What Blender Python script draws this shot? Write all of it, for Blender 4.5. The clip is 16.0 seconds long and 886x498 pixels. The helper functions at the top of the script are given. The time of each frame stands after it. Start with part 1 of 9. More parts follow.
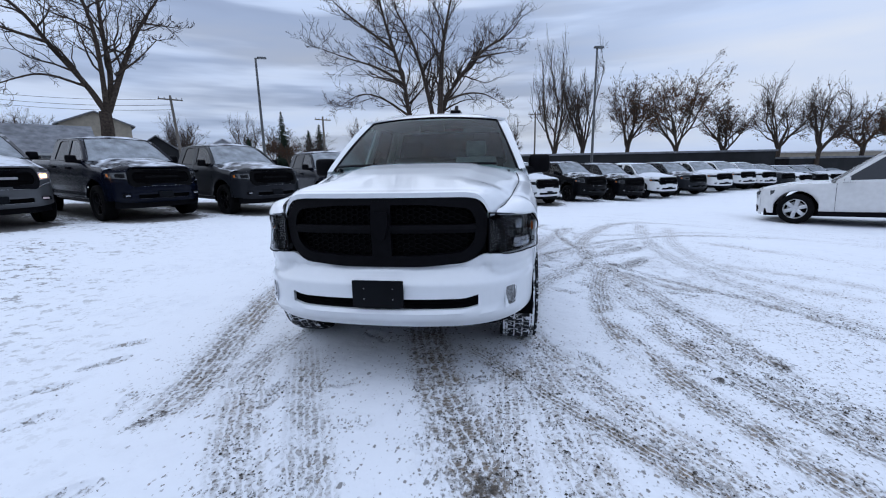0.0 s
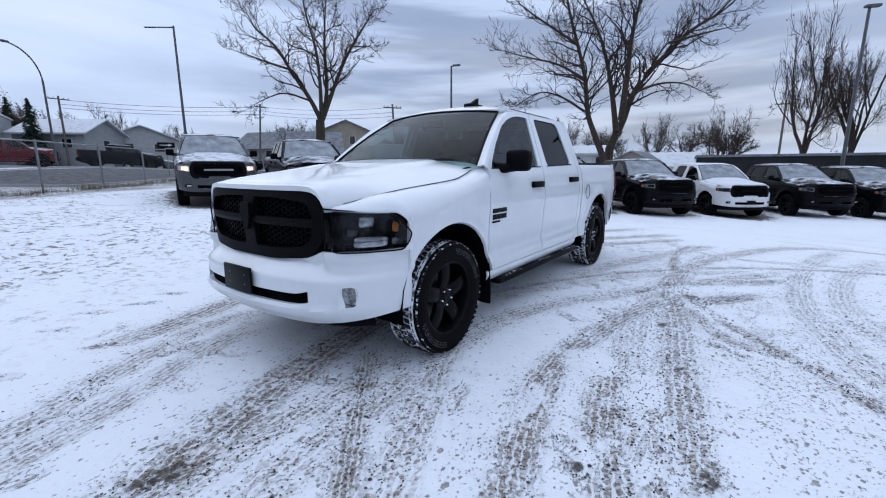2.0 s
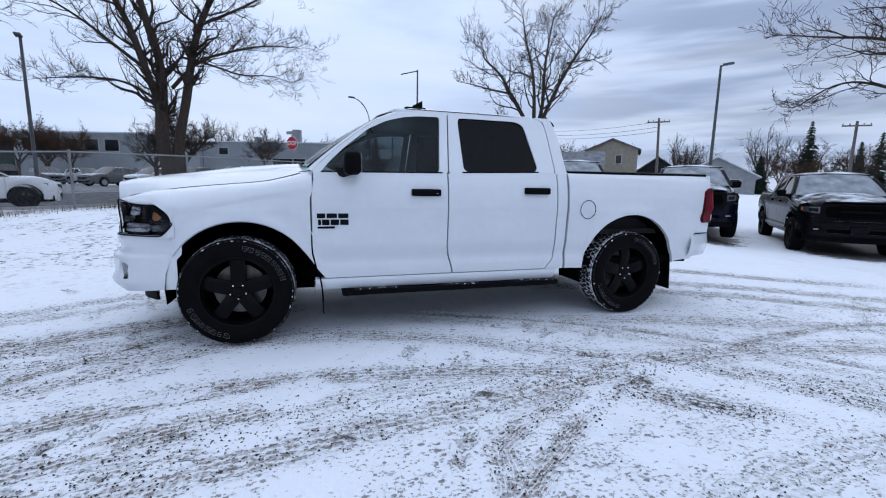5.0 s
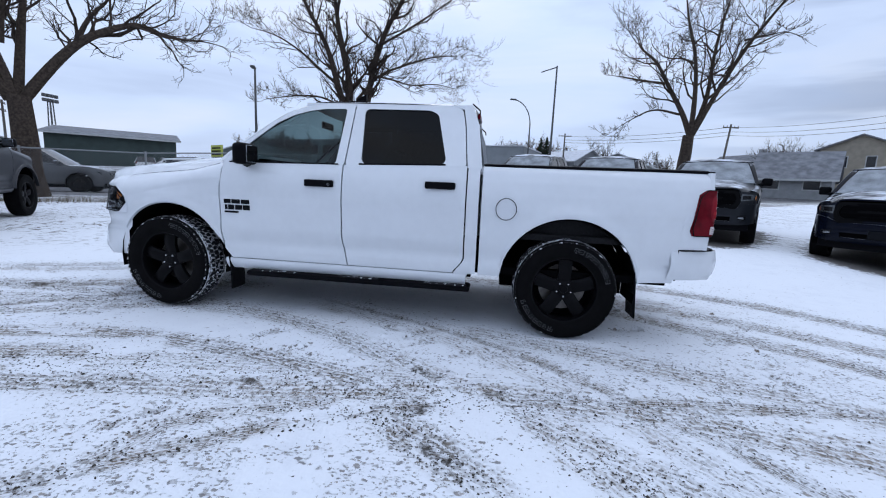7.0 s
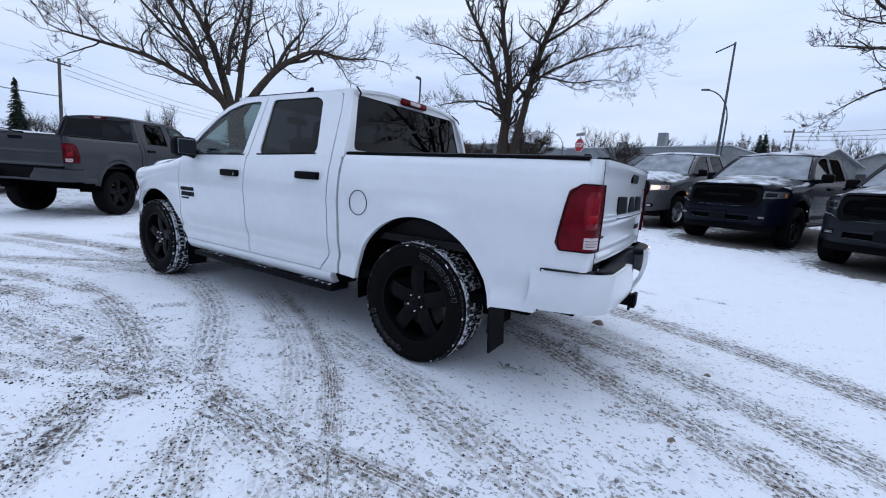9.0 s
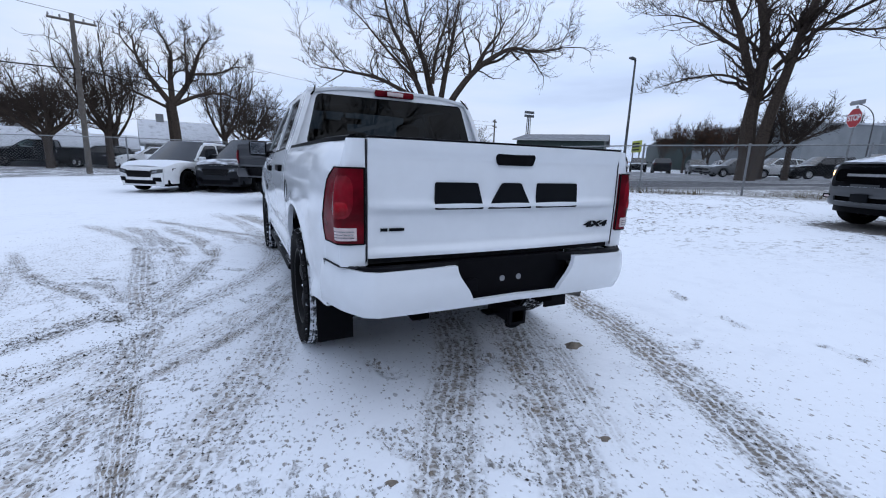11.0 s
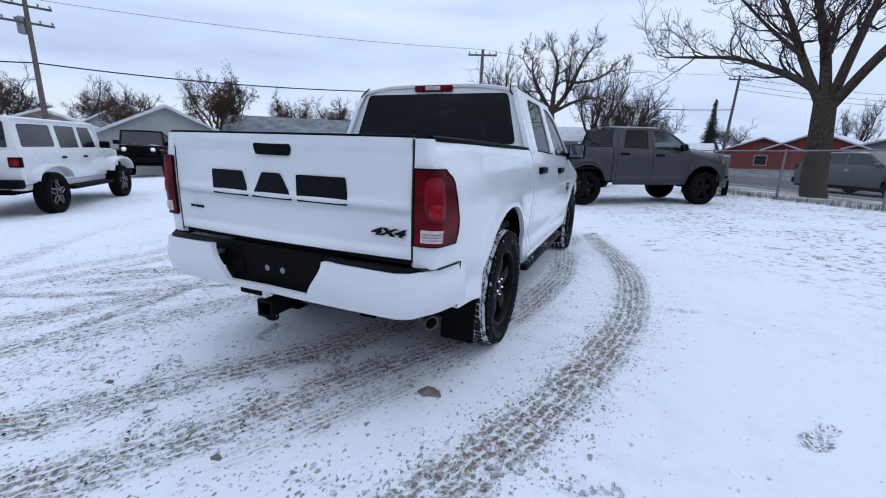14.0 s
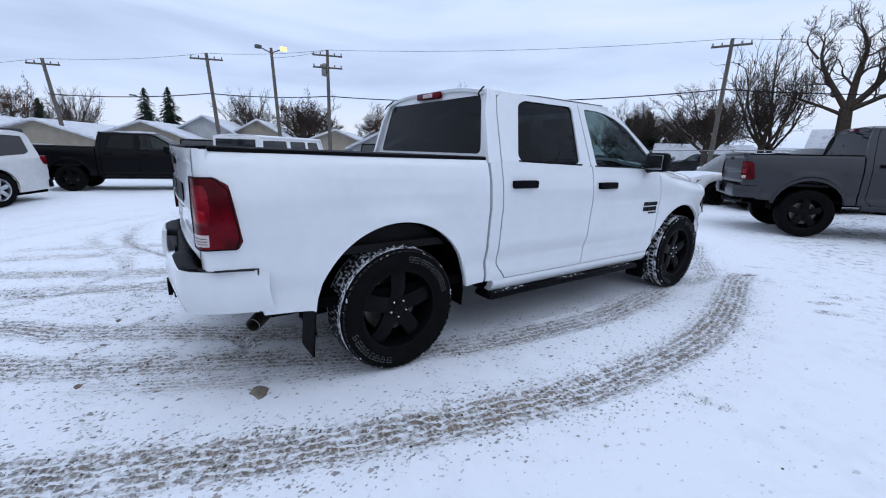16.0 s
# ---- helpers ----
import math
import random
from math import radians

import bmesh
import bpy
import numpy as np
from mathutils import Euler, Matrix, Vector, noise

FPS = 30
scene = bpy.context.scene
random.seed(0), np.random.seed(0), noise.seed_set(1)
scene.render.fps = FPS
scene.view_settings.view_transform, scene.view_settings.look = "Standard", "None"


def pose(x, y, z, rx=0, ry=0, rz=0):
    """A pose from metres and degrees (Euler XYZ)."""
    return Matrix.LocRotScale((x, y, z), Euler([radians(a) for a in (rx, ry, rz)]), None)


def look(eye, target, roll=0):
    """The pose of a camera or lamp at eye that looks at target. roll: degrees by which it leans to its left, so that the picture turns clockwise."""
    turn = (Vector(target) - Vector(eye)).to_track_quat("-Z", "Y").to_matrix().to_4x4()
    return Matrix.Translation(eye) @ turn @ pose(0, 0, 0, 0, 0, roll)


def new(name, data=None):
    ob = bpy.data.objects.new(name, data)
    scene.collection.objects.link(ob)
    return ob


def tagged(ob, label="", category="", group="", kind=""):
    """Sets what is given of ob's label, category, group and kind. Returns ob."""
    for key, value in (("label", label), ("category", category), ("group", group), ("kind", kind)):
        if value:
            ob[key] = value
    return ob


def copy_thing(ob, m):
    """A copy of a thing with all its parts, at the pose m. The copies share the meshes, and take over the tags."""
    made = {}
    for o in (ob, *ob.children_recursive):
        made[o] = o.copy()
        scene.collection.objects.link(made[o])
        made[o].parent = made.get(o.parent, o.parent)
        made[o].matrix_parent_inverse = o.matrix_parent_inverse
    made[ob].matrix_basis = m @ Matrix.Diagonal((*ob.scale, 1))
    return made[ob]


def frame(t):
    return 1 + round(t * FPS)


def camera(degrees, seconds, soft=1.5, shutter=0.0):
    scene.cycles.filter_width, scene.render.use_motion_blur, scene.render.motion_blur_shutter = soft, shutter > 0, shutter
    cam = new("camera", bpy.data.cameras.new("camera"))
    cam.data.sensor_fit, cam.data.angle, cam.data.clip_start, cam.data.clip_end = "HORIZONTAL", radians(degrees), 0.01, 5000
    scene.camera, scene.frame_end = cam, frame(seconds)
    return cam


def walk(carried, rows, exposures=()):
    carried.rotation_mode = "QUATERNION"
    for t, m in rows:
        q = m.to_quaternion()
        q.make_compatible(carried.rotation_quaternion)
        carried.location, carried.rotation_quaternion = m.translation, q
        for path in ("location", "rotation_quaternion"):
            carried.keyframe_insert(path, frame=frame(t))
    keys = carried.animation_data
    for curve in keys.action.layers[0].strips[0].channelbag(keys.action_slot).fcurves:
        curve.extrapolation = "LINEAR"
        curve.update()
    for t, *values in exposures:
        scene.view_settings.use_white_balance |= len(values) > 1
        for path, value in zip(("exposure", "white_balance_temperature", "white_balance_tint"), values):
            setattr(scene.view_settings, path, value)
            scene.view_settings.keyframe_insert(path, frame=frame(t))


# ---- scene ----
cam = camera(93.5, 16.0, 1.1)
PATH = [
    (0, (0.746, -3.334, 1.382), (0.461, -1.393, 0.995), -1.1),
    (0.5, (1.156, -3.175, 1.339), (0.672, -1.275, 0.944), -0.7),
    (1, (1.683, -2.957, 1.333), (0.964, -1.133, 0.938), -0.4),
    (1.5, (2.185, -2.7, 1.331), (1.238, -0.982, 0.942), -0.2),
    (2, (2.645, -2.343, 1.327), (1.492, -0.753, 0.951), -0.1),
    (2.5, (3.118, -1.973, 1.324), (1.793, -0.519, 0.963), 0.2),
    (3, (3.496, -1.503, 1.299), (2.026, -0.19, 0.957), 0.5),
    (3.5, (3.875, -1.009, 1.272), (2.274, 0.145, 0.948), 0.8),
    (4, (4.109, -0.485, 1.236), (2.389, 0.487, 0.924), 0.8),
    (6.5, (4.477, 2.384, 1.221), (2.499, 2.342, 0.929), 2.2),
    (7, (4.38, 2.995, 1.218), (2.419, 2.747, 0.913), 2.6),
    (7.5, (4.133, 3.577, 1.217), (2.212, 3.116, 0.904), 2.7),
    (8, (3.836, 4.203, 1.231), (1.987, 3.512, 0.91), 2.9),
    (8.5, (3.54, 4.664, 1.238), (1.762, 3.806, 0.915), 3.3),
    (9, (3.163, 5.143, 1.249), (1.491, 4.097, 0.916), 3.6),
    (11.5, (0.843, 6.696, 1.305), (0.241, 4.835, 0.887), 1.7),
    (12, (0.309, 6.75, 1.306), (-0.008, 4.822, 0.878), 1.9),
    (12.5, (-0.244, 6.794, 1.316), (-0.275, 4.841, 0.885), 2.0),
    (13, (-0.729, 6.729, 1.335), (-0.484, 4.794, 0.893), 2.3),
    (13.5, (-1.237, 6.589, 1.347), (-0.725, 4.709, 0.898), 2.4),
    (14, (-1.705, 6.356, 1.349), (-0.933, 4.569, 0.89), 2.1),
    (14.5, (-2.132, 6.004, 1.374), (-1.114, 4.347, 0.908), 1.9),
    (15, (-2.547, 5.655, 1.386), (-1.307, 4.158, 0.917), 1.8),
    (15.5, (-2.882, 5.207, 1.399), (-1.439, 3.901, 0.938), 1.8),
    (16, (-3.224, 4.826, 1.422), (-1.632, 3.704, 0.97), 2.0),
]
walk(cam, [(t, look(eye, target, roll)) for t, eye, target, roll in PATH])

# ---- world: an overcast winter sky, late afternoon ----
world = bpy.data.worlds.new("overcast")
scene.world = world
world.use_nodes = True
wn, wl = world.node_tree.nodes, world.node_tree.links
wn.clear()
w_out = wn.new("ShaderNodeOutputWorld")
w_bg = wn.new("ShaderNodeBackground")
w_sky = wn.new("ShaderNodeTexSky")
w_sky.sky_type, w_sky.sun_disc = "NISHITA", False
w_sky.sun_elevation, w_sky.sun_rotation = radians(59), radians(305)
w_co = wn.new("ShaderNodeTexCoord")
w_map = wn.new("ShaderNodeMapping")
w_map.inputs["Scale"].default_value = (1.0, 1.0, 5.5)
w_n1 = wn.new("ShaderNodeTexNoise")
w_n1.inputs["Scale"].default_value, w_n1.inputs["Detail"].default_value = 1.5, 5
w_n1.inputs["Roughness"].default_value, w_n1.inputs["Distortion"].default_value = 0.5, 0.3
w_ramp = wn.new("ShaderNodeValToRGB")
for e, (p, c) in zip((w_ramp.color_ramp.elements[0], w_ramp.color_ramp.elements[1], w_ramp.color_ramp.elements.new(0.5)),
                     ((0.28, (0.49, 0.60, 0.85, 1)), (0.68, (0.80, 0.945, 1.215, 1)), (0.47, (0.65, 0.79, 1.08, 1)))):
    e.position, e.color = p, c
w_mix = wn.new("ShaderNodeMix")
w_mix.data_type = "RGBA"
w_mix.inputs[0].default_value = 0.93
w_gain = wn.new("ShaderNodeMix")
w_gain.data_type, w_gain.blend_type = "RGBA", "MULTIPLY"
w_gain.inputs[0].default_value = 1.0
w_gain.inputs[7].default_value = (0.10, 0.10, 0.10, 1)
wl.new(w_co.outputs["Generated"], w_map.inputs[0])
wl.new(w_map.outputs[0], w_n1.inputs["Vector"])
wl.new(w_n1.outputs["Fac"], w_ramp.inputs[0])
wl.new(w_sky.outputs[0], w_gain.inputs[6])
wl.new(w_gain.outputs[2], w_mix.inputs[6])
wl.new(w_ramp.outputs[0], w_mix.inputs[7])
# an overcast sky is brighter overhead than along the horizon
w_sep, w_up = wn.new("ShaderNodeSeparateXYZ"), wn.new("ShaderNodeMapRange")
w_up.interpolation_type = "SMOOTHSTEP"
for i, v in zip((1, 2, 3, 4), (0.05, 0.75, 1.0, 1.26)):
    w_up.inputs[i].default_value = v
wl.new(w_co.outputs["Generated"], w_sep.inputs[0])
wl.new(w_sep.outputs[2], w_up.inputs[0])
w_sc = wn.new("ShaderNodeVectorMath")
w_sc.operation = "SCALE"
wl.new(w_mix.outputs[2], w_sc.inputs[0])
# and it is a little heavier to the north
w_dot, w_side, w_lit = wn.new("ShaderNodeVectorMath"), wn.new("ShaderNodeMapRange"), wn.new("ShaderNodeMath")
w_dot.operation, w_lit.operation = "DOT_PRODUCT", "MULTIPLY"
w_dot.inputs[1].default_value = (0.0, -1.0, 0.0)
for i, v in zip((1, 2, 3, 4), (-0.95, -0.1, 0.93, 1.08)):
    w_side.inputs[i].default_value = v
wl.new(w_co.outputs["Generated"], w_dot.inputs[0])
wl.new(w_dot.outputs["Value"], w_side.inputs[0])
wl.new(w_up.outputs[0], w_lit.inputs[0])
wl.new(w_side.outputs[0], w_lit.inputs[1])
# a long dark bank of cloud lies low over the north-west
w_az, w_azr, w_el, w_n2, w_m2, w_n2r = (wn.new(k) for k in ("ShaderNodeVectorMath", "ShaderNodeMapRange", "ShaderNodeValToRGB", "ShaderNodeTexNoise", "ShaderNodeMapping", "ShaderNodeMapRange"))
w_az.operation = "DOT_PRODUCT"
w_az.inputs[1].default_value = (-0.40, 0.92, 0.0)
w_azr.interpolation_type = w_n2r.interpolation_type = "SMOOTHSTEP"
for node, vals in ((w_azr, (0.62, 0.95, 0.0, 1.0)), (w_n2r, (0.40, 0.58, 0.1, 1.0))):
    for i, v in zip((1, 2, 3, 4), vals):
        node.inputs[i].default_value = v
el = w_el.color_ramp.elements
for e, (p, c) in zip((el[0], el[1], el.new(0.12), el.new(0.24)), ((0.03, 0.35), (0.27, 0.0), (0.10, 1.0), (0.18, 0.8))):
    e.position, e.color = p, (c, c, c, 1)
w_m2.inputs["Scale"].default_value = (1.2, 1.2, 11.0)
w_n2.inputs["Scale"].default_value, w_n2.inputs["Detail"].default_value = 1.6, 4
wl.new(w_co.outputs["Generated"], w_az.inputs[0])
wl.new(w_az.outputs["Value"], w_azr.inputs[0])
wl.new(w_sep.outputs[2], w_el.inputs[0])
wl.new(w_co.outputs["Generated"], w_m2.inputs[0])
wl.new(w_m2.outputs[0], w_n2.inputs["Vector"])
wl.new(w_n2.outputs["Fac"], w_n2r.inputs[0])
w_b1, w_b2, w_tint, w_mul = wn.new("ShaderNodeMath"), wn.new("ShaderNodeMath"), wn.new("ShaderNodeMix"), wn.new("ShaderNodeVectorMath")
w_b1.operation = w_b2.operation = w_mul.operation = "MULTIPLY"
w_tint.data_type = "RGBA"
w_tint.inputs[6].default_value, w_tint.inputs[7].default_value = (1, 1, 1, 1), (0.50, 0.525, 0.575, 1)
wl.new(w_azr.outputs[0], w_b1.inputs[0])
wl.new(w_el.outputs[0], w_b1.inputs[1])
wl.new(w_b1.outputs[0], w_b2.inputs[0])
wl.new(w_n2r.outputs[0], w_b2.inputs[1])
wl.new(w_b2.outputs[0], w_tint.inputs[0])
wl.new(w_lit.outputs[0], w_sc.inputs["Scale"])
wl.new(w_sc.outputs[0], w_mul.inputs[0])
wl.new(w_tint.outputs[2], w_mul.inputs[1])
wl.new(w_mul.outputs[0], w_bg.inputs[0])
w_bg.inputs[1].default_value = 0.92
wl.new(w_bg.outputs[0], w_out.inputs[0])

sun = new("sun", bpy.data.lights.new("sun", "SUN"))
sun.data.energy, sun.data.angle, sun.data.color = 0.75, radians(110), (0.95, 0.97, 1.0)
sun.matrix_world = look((0, 0, 30), (3.4, -2.4, 23.0))

# ---- materials ----
def material(name, color, rough=0.5, metal=0.0, coat=0.0, vary=0.12, scale=8.0, bump=0.0, bump_scale=60.0, color2=None,
             spread=(0.35, 0.65), emit=None, glow=0.0, per_object=0.0, fine=0.0, fine_scale=90.0, spec=0.5):
    """A surface with mottling at two scales and a little relief."""
    m = bpy.data.materials.new(name)
    m.use_nodes = True
    n, l = m.node_tree.nodes, m.node_tree.links
    b = n["Principled BSDF"]
    b.inputs["Roughness"].default_value, b.inputs["Metallic"].default_value = rough, metal
    b.inputs["Coat Weight"].default_value, b.inputs["Coat Roughness"].default_value = coat, 0.04
    b.inputs["Specular IOR Level"].default_value = spec
    co = n.new("ShaderNodeTexCoord")
    t = n.new("ShaderNodeTexNoise")
    t.inputs["Scale"].default_value, t.inputs["Detail"].default_value = scale, 5
    l.new(co.outputs["Object"], t.inputs["Vector"])
    ramp = n.new("ShaderNodeValToRGB")
    c2 = color2 or tuple(c * (1 - vary) for c in color)
    ramp.color_ramp.elements[0].position, ramp.color_ramp.elements[1].position = spread
    ramp.color_ramp.elements[0].color, ramp.color_ramp.elements[1].color = (*c2, 1), (*color, 1)
    l.new(t.outputs["Fac"], ramp.inputs[0])
    out = ramp.outputs[0]
    if fine:
        t3 = n.new("ShaderNodeTexNoise")
        t3.inputs["Scale"].default_value, t3.inputs["Detail"].default_value = fine_scale, 3
        l.new(co.outputs["Object"], t3.inputs["Vector"])
        mr = n.new("ShaderNodeMapRange")
        mr.inputs[1].default_value, mr.inputs[2].default_value = 0.3, 0.7
        mr.inputs[3].default_value, mr.inputs[4].default_value = 1 - fine, 1 + fine
        l.new(t3.outputs["Fac"], mr.inputs[0])
        mx = n.new("ShaderNodeVectorMath")
        mx.operation = "SCALE"
        l.new(out, mx.inputs[0])
        l.new(mr.outputs[0], mx.inputs["Scale"])
        out = mx.outputs[0]
    if per_object:
        oi = n.new("ShaderNodeObjectInfo")
        hsv = n.new("ShaderNodeHueSaturation")
        mr = n.new("ShaderNodeMapRange")
        mr.inputs[3].default_value, mr.inputs[4].default_value = 1 - per_object, 1 + per_object
        l.new(oi.outputs["Random"], mr.inputs[0])
        l.new(mr.outputs[0], hsv.inputs["Value"])
        l.new(out, hsv.inputs["Color"])
        out = hsv.outputs[0]
    l.new(out, b.inputs["Base Color"])
    if bump:
        t2 = n.new("ShaderNodeTexNoise")
        t2.inputs["Scale"].default_value, t2.inputs["Detail"].default_value = bump_scale, 4
        l.new(co.outputs["Object"], t2.inputs["Vector"])
        bp = n.new("ShaderNodeBump")
        bp.inputs["Strength"].default_value, bp.inputs["Distance"].default_value = bump, 0.01
        l.new(t2.outputs["Fac"], bp.inputs["Height"])
        l.new(bp.outputs[0], b.inputs["Normal"])
    if emit:
        b.inputs["Emission Color"].default_value, b.inputs["Emission Strength"].default_value = (*emit, 1), glow
    return m


def glass(name, tint, gloss=1.0):
    """A thin pane: clear or tinted, with a mirror share that follows Fresnel."""
    m = bpy.data.materials.new(name)
    m.use_nodes = True
    n, l = m.node_tree.nodes, m.node_tree.links
    n.remove(n["Principled BSDF"])
    tr, gl, mx = n.new("ShaderNodeBsdfTransparent"), n.new("ShaderNodeBsdfGlossy"), n.new("ShaderNodeMixShader")
    lw, pw, fr = n.new("ShaderNodeLayerWeight"), n.new("ShaderNodeMath"), n.new("ShaderNodeMath")
    lw.inputs[0].default_value = 0.5
    pw.operation, pw.inputs[1].default_value = "POWER", 4.0
    fr.operation, fr.inputs[1].default_value, fr.inputs[2].default_value = "MULTIPLY_ADD", 0.9, 0.035
    l.new(lw.outputs["Facing"], pw.inputs[0])
    l.new(pw.outputs[0], fr.inputs[0])
    tr.inputs[0].default_value = (*tint, 1)
    gl.inputs[0].default_value, gl.inputs["Roughness"].default_value = (gloss, gloss, gloss, 1), 0.015
    l.new(fr.outputs[0], mx.inputs[0])
    l.new(tr.outputs[0], mx.inputs[1])
    l.new(gl.outputs[0], mx.inputs[2])
    l.new(mx.outputs[0], n["Material Output"].inputs[0])
    return m


def snow_dusted(name, color, rough, metal, coat, cover=0.5, scale=6.0, spec=0.5):
    """Paint or glass under a thin film of snow that lies on the faces that look up."""
    m = material(name, color, rough, metal, coat, vary=0.08, spec=spec)
    n, l = m.node_tree.nodes, m.node_tree.links
    b = n["Principled BSDF"]
    geo, sep = n.new("ShaderNodeNewGeometry"), n.new("ShaderNodeSeparateXYZ")
    l.new(geo.outputs["Normal"], sep.inputs[0])
    co, t = n.new("ShaderNodeTexCoord"), n.new("ShaderNodeTexNoise")
    t.inputs["Scale"].default_value, t.inputs["Detail"].default_value = scale, 8
    l.new(co.outputs["Object"], t.inputs["Vector"])
    add = n.new("ShaderNodeMath")
    add.operation = "MULTIPLY_ADD"
    add.inputs[1].default_value, add.inputs[2].default_value = 1.1, -1.05 + cover * 0.5
    l.new(sep.outputs[2], add.inputs[0])
    a2 = n.new("ShaderNodeMath")
    a2.operation = "ADD"
    l.new(add.outputs[0], a2.inputs[0])
    l.new(t.outputs["Fac"], a2.inputs[1])
    mr = n.new("ShaderNodeMapRange")
    mr.inputs[1].default_value, mr.inputs[2].default_value = 0.45, 0.70
    l.new(a2.outputs[0], mr.inputs[0])
    old = b.inputs["Base Color"].links[0].from_socket
    mx = n.new("ShaderNodeMix")
    mx.data_type = "RGBA"
    mx.inputs[7].default_value = (0.62, 0.65, 0.70, 1)
    l.new(mr.outputs[0], mx.inputs[0])
    l.new(old, mx.inputs[6])
    l.new(mx.outputs[2], b.inputs["Base Color"])
    mrr = n.new("ShaderNodeMapRange")
    mrr.inputs[3].default_value, mrr.inputs[4].default_value = rough, 0.85
    l.new(mr.outputs[0], mrr.inputs[0])
    l.new(mrr.outputs[0], b.inputs["Roughness"])
    inv = n.new("ShaderNodeMapRange")
    inv.inputs[3].default_value, inv.inputs[4].default_value = coat, 0.0
    l.new(mr.outputs[0], inv.inputs[0])
    l.new(inv.outputs[0], b.inputs["Coat Weight"])
    return m


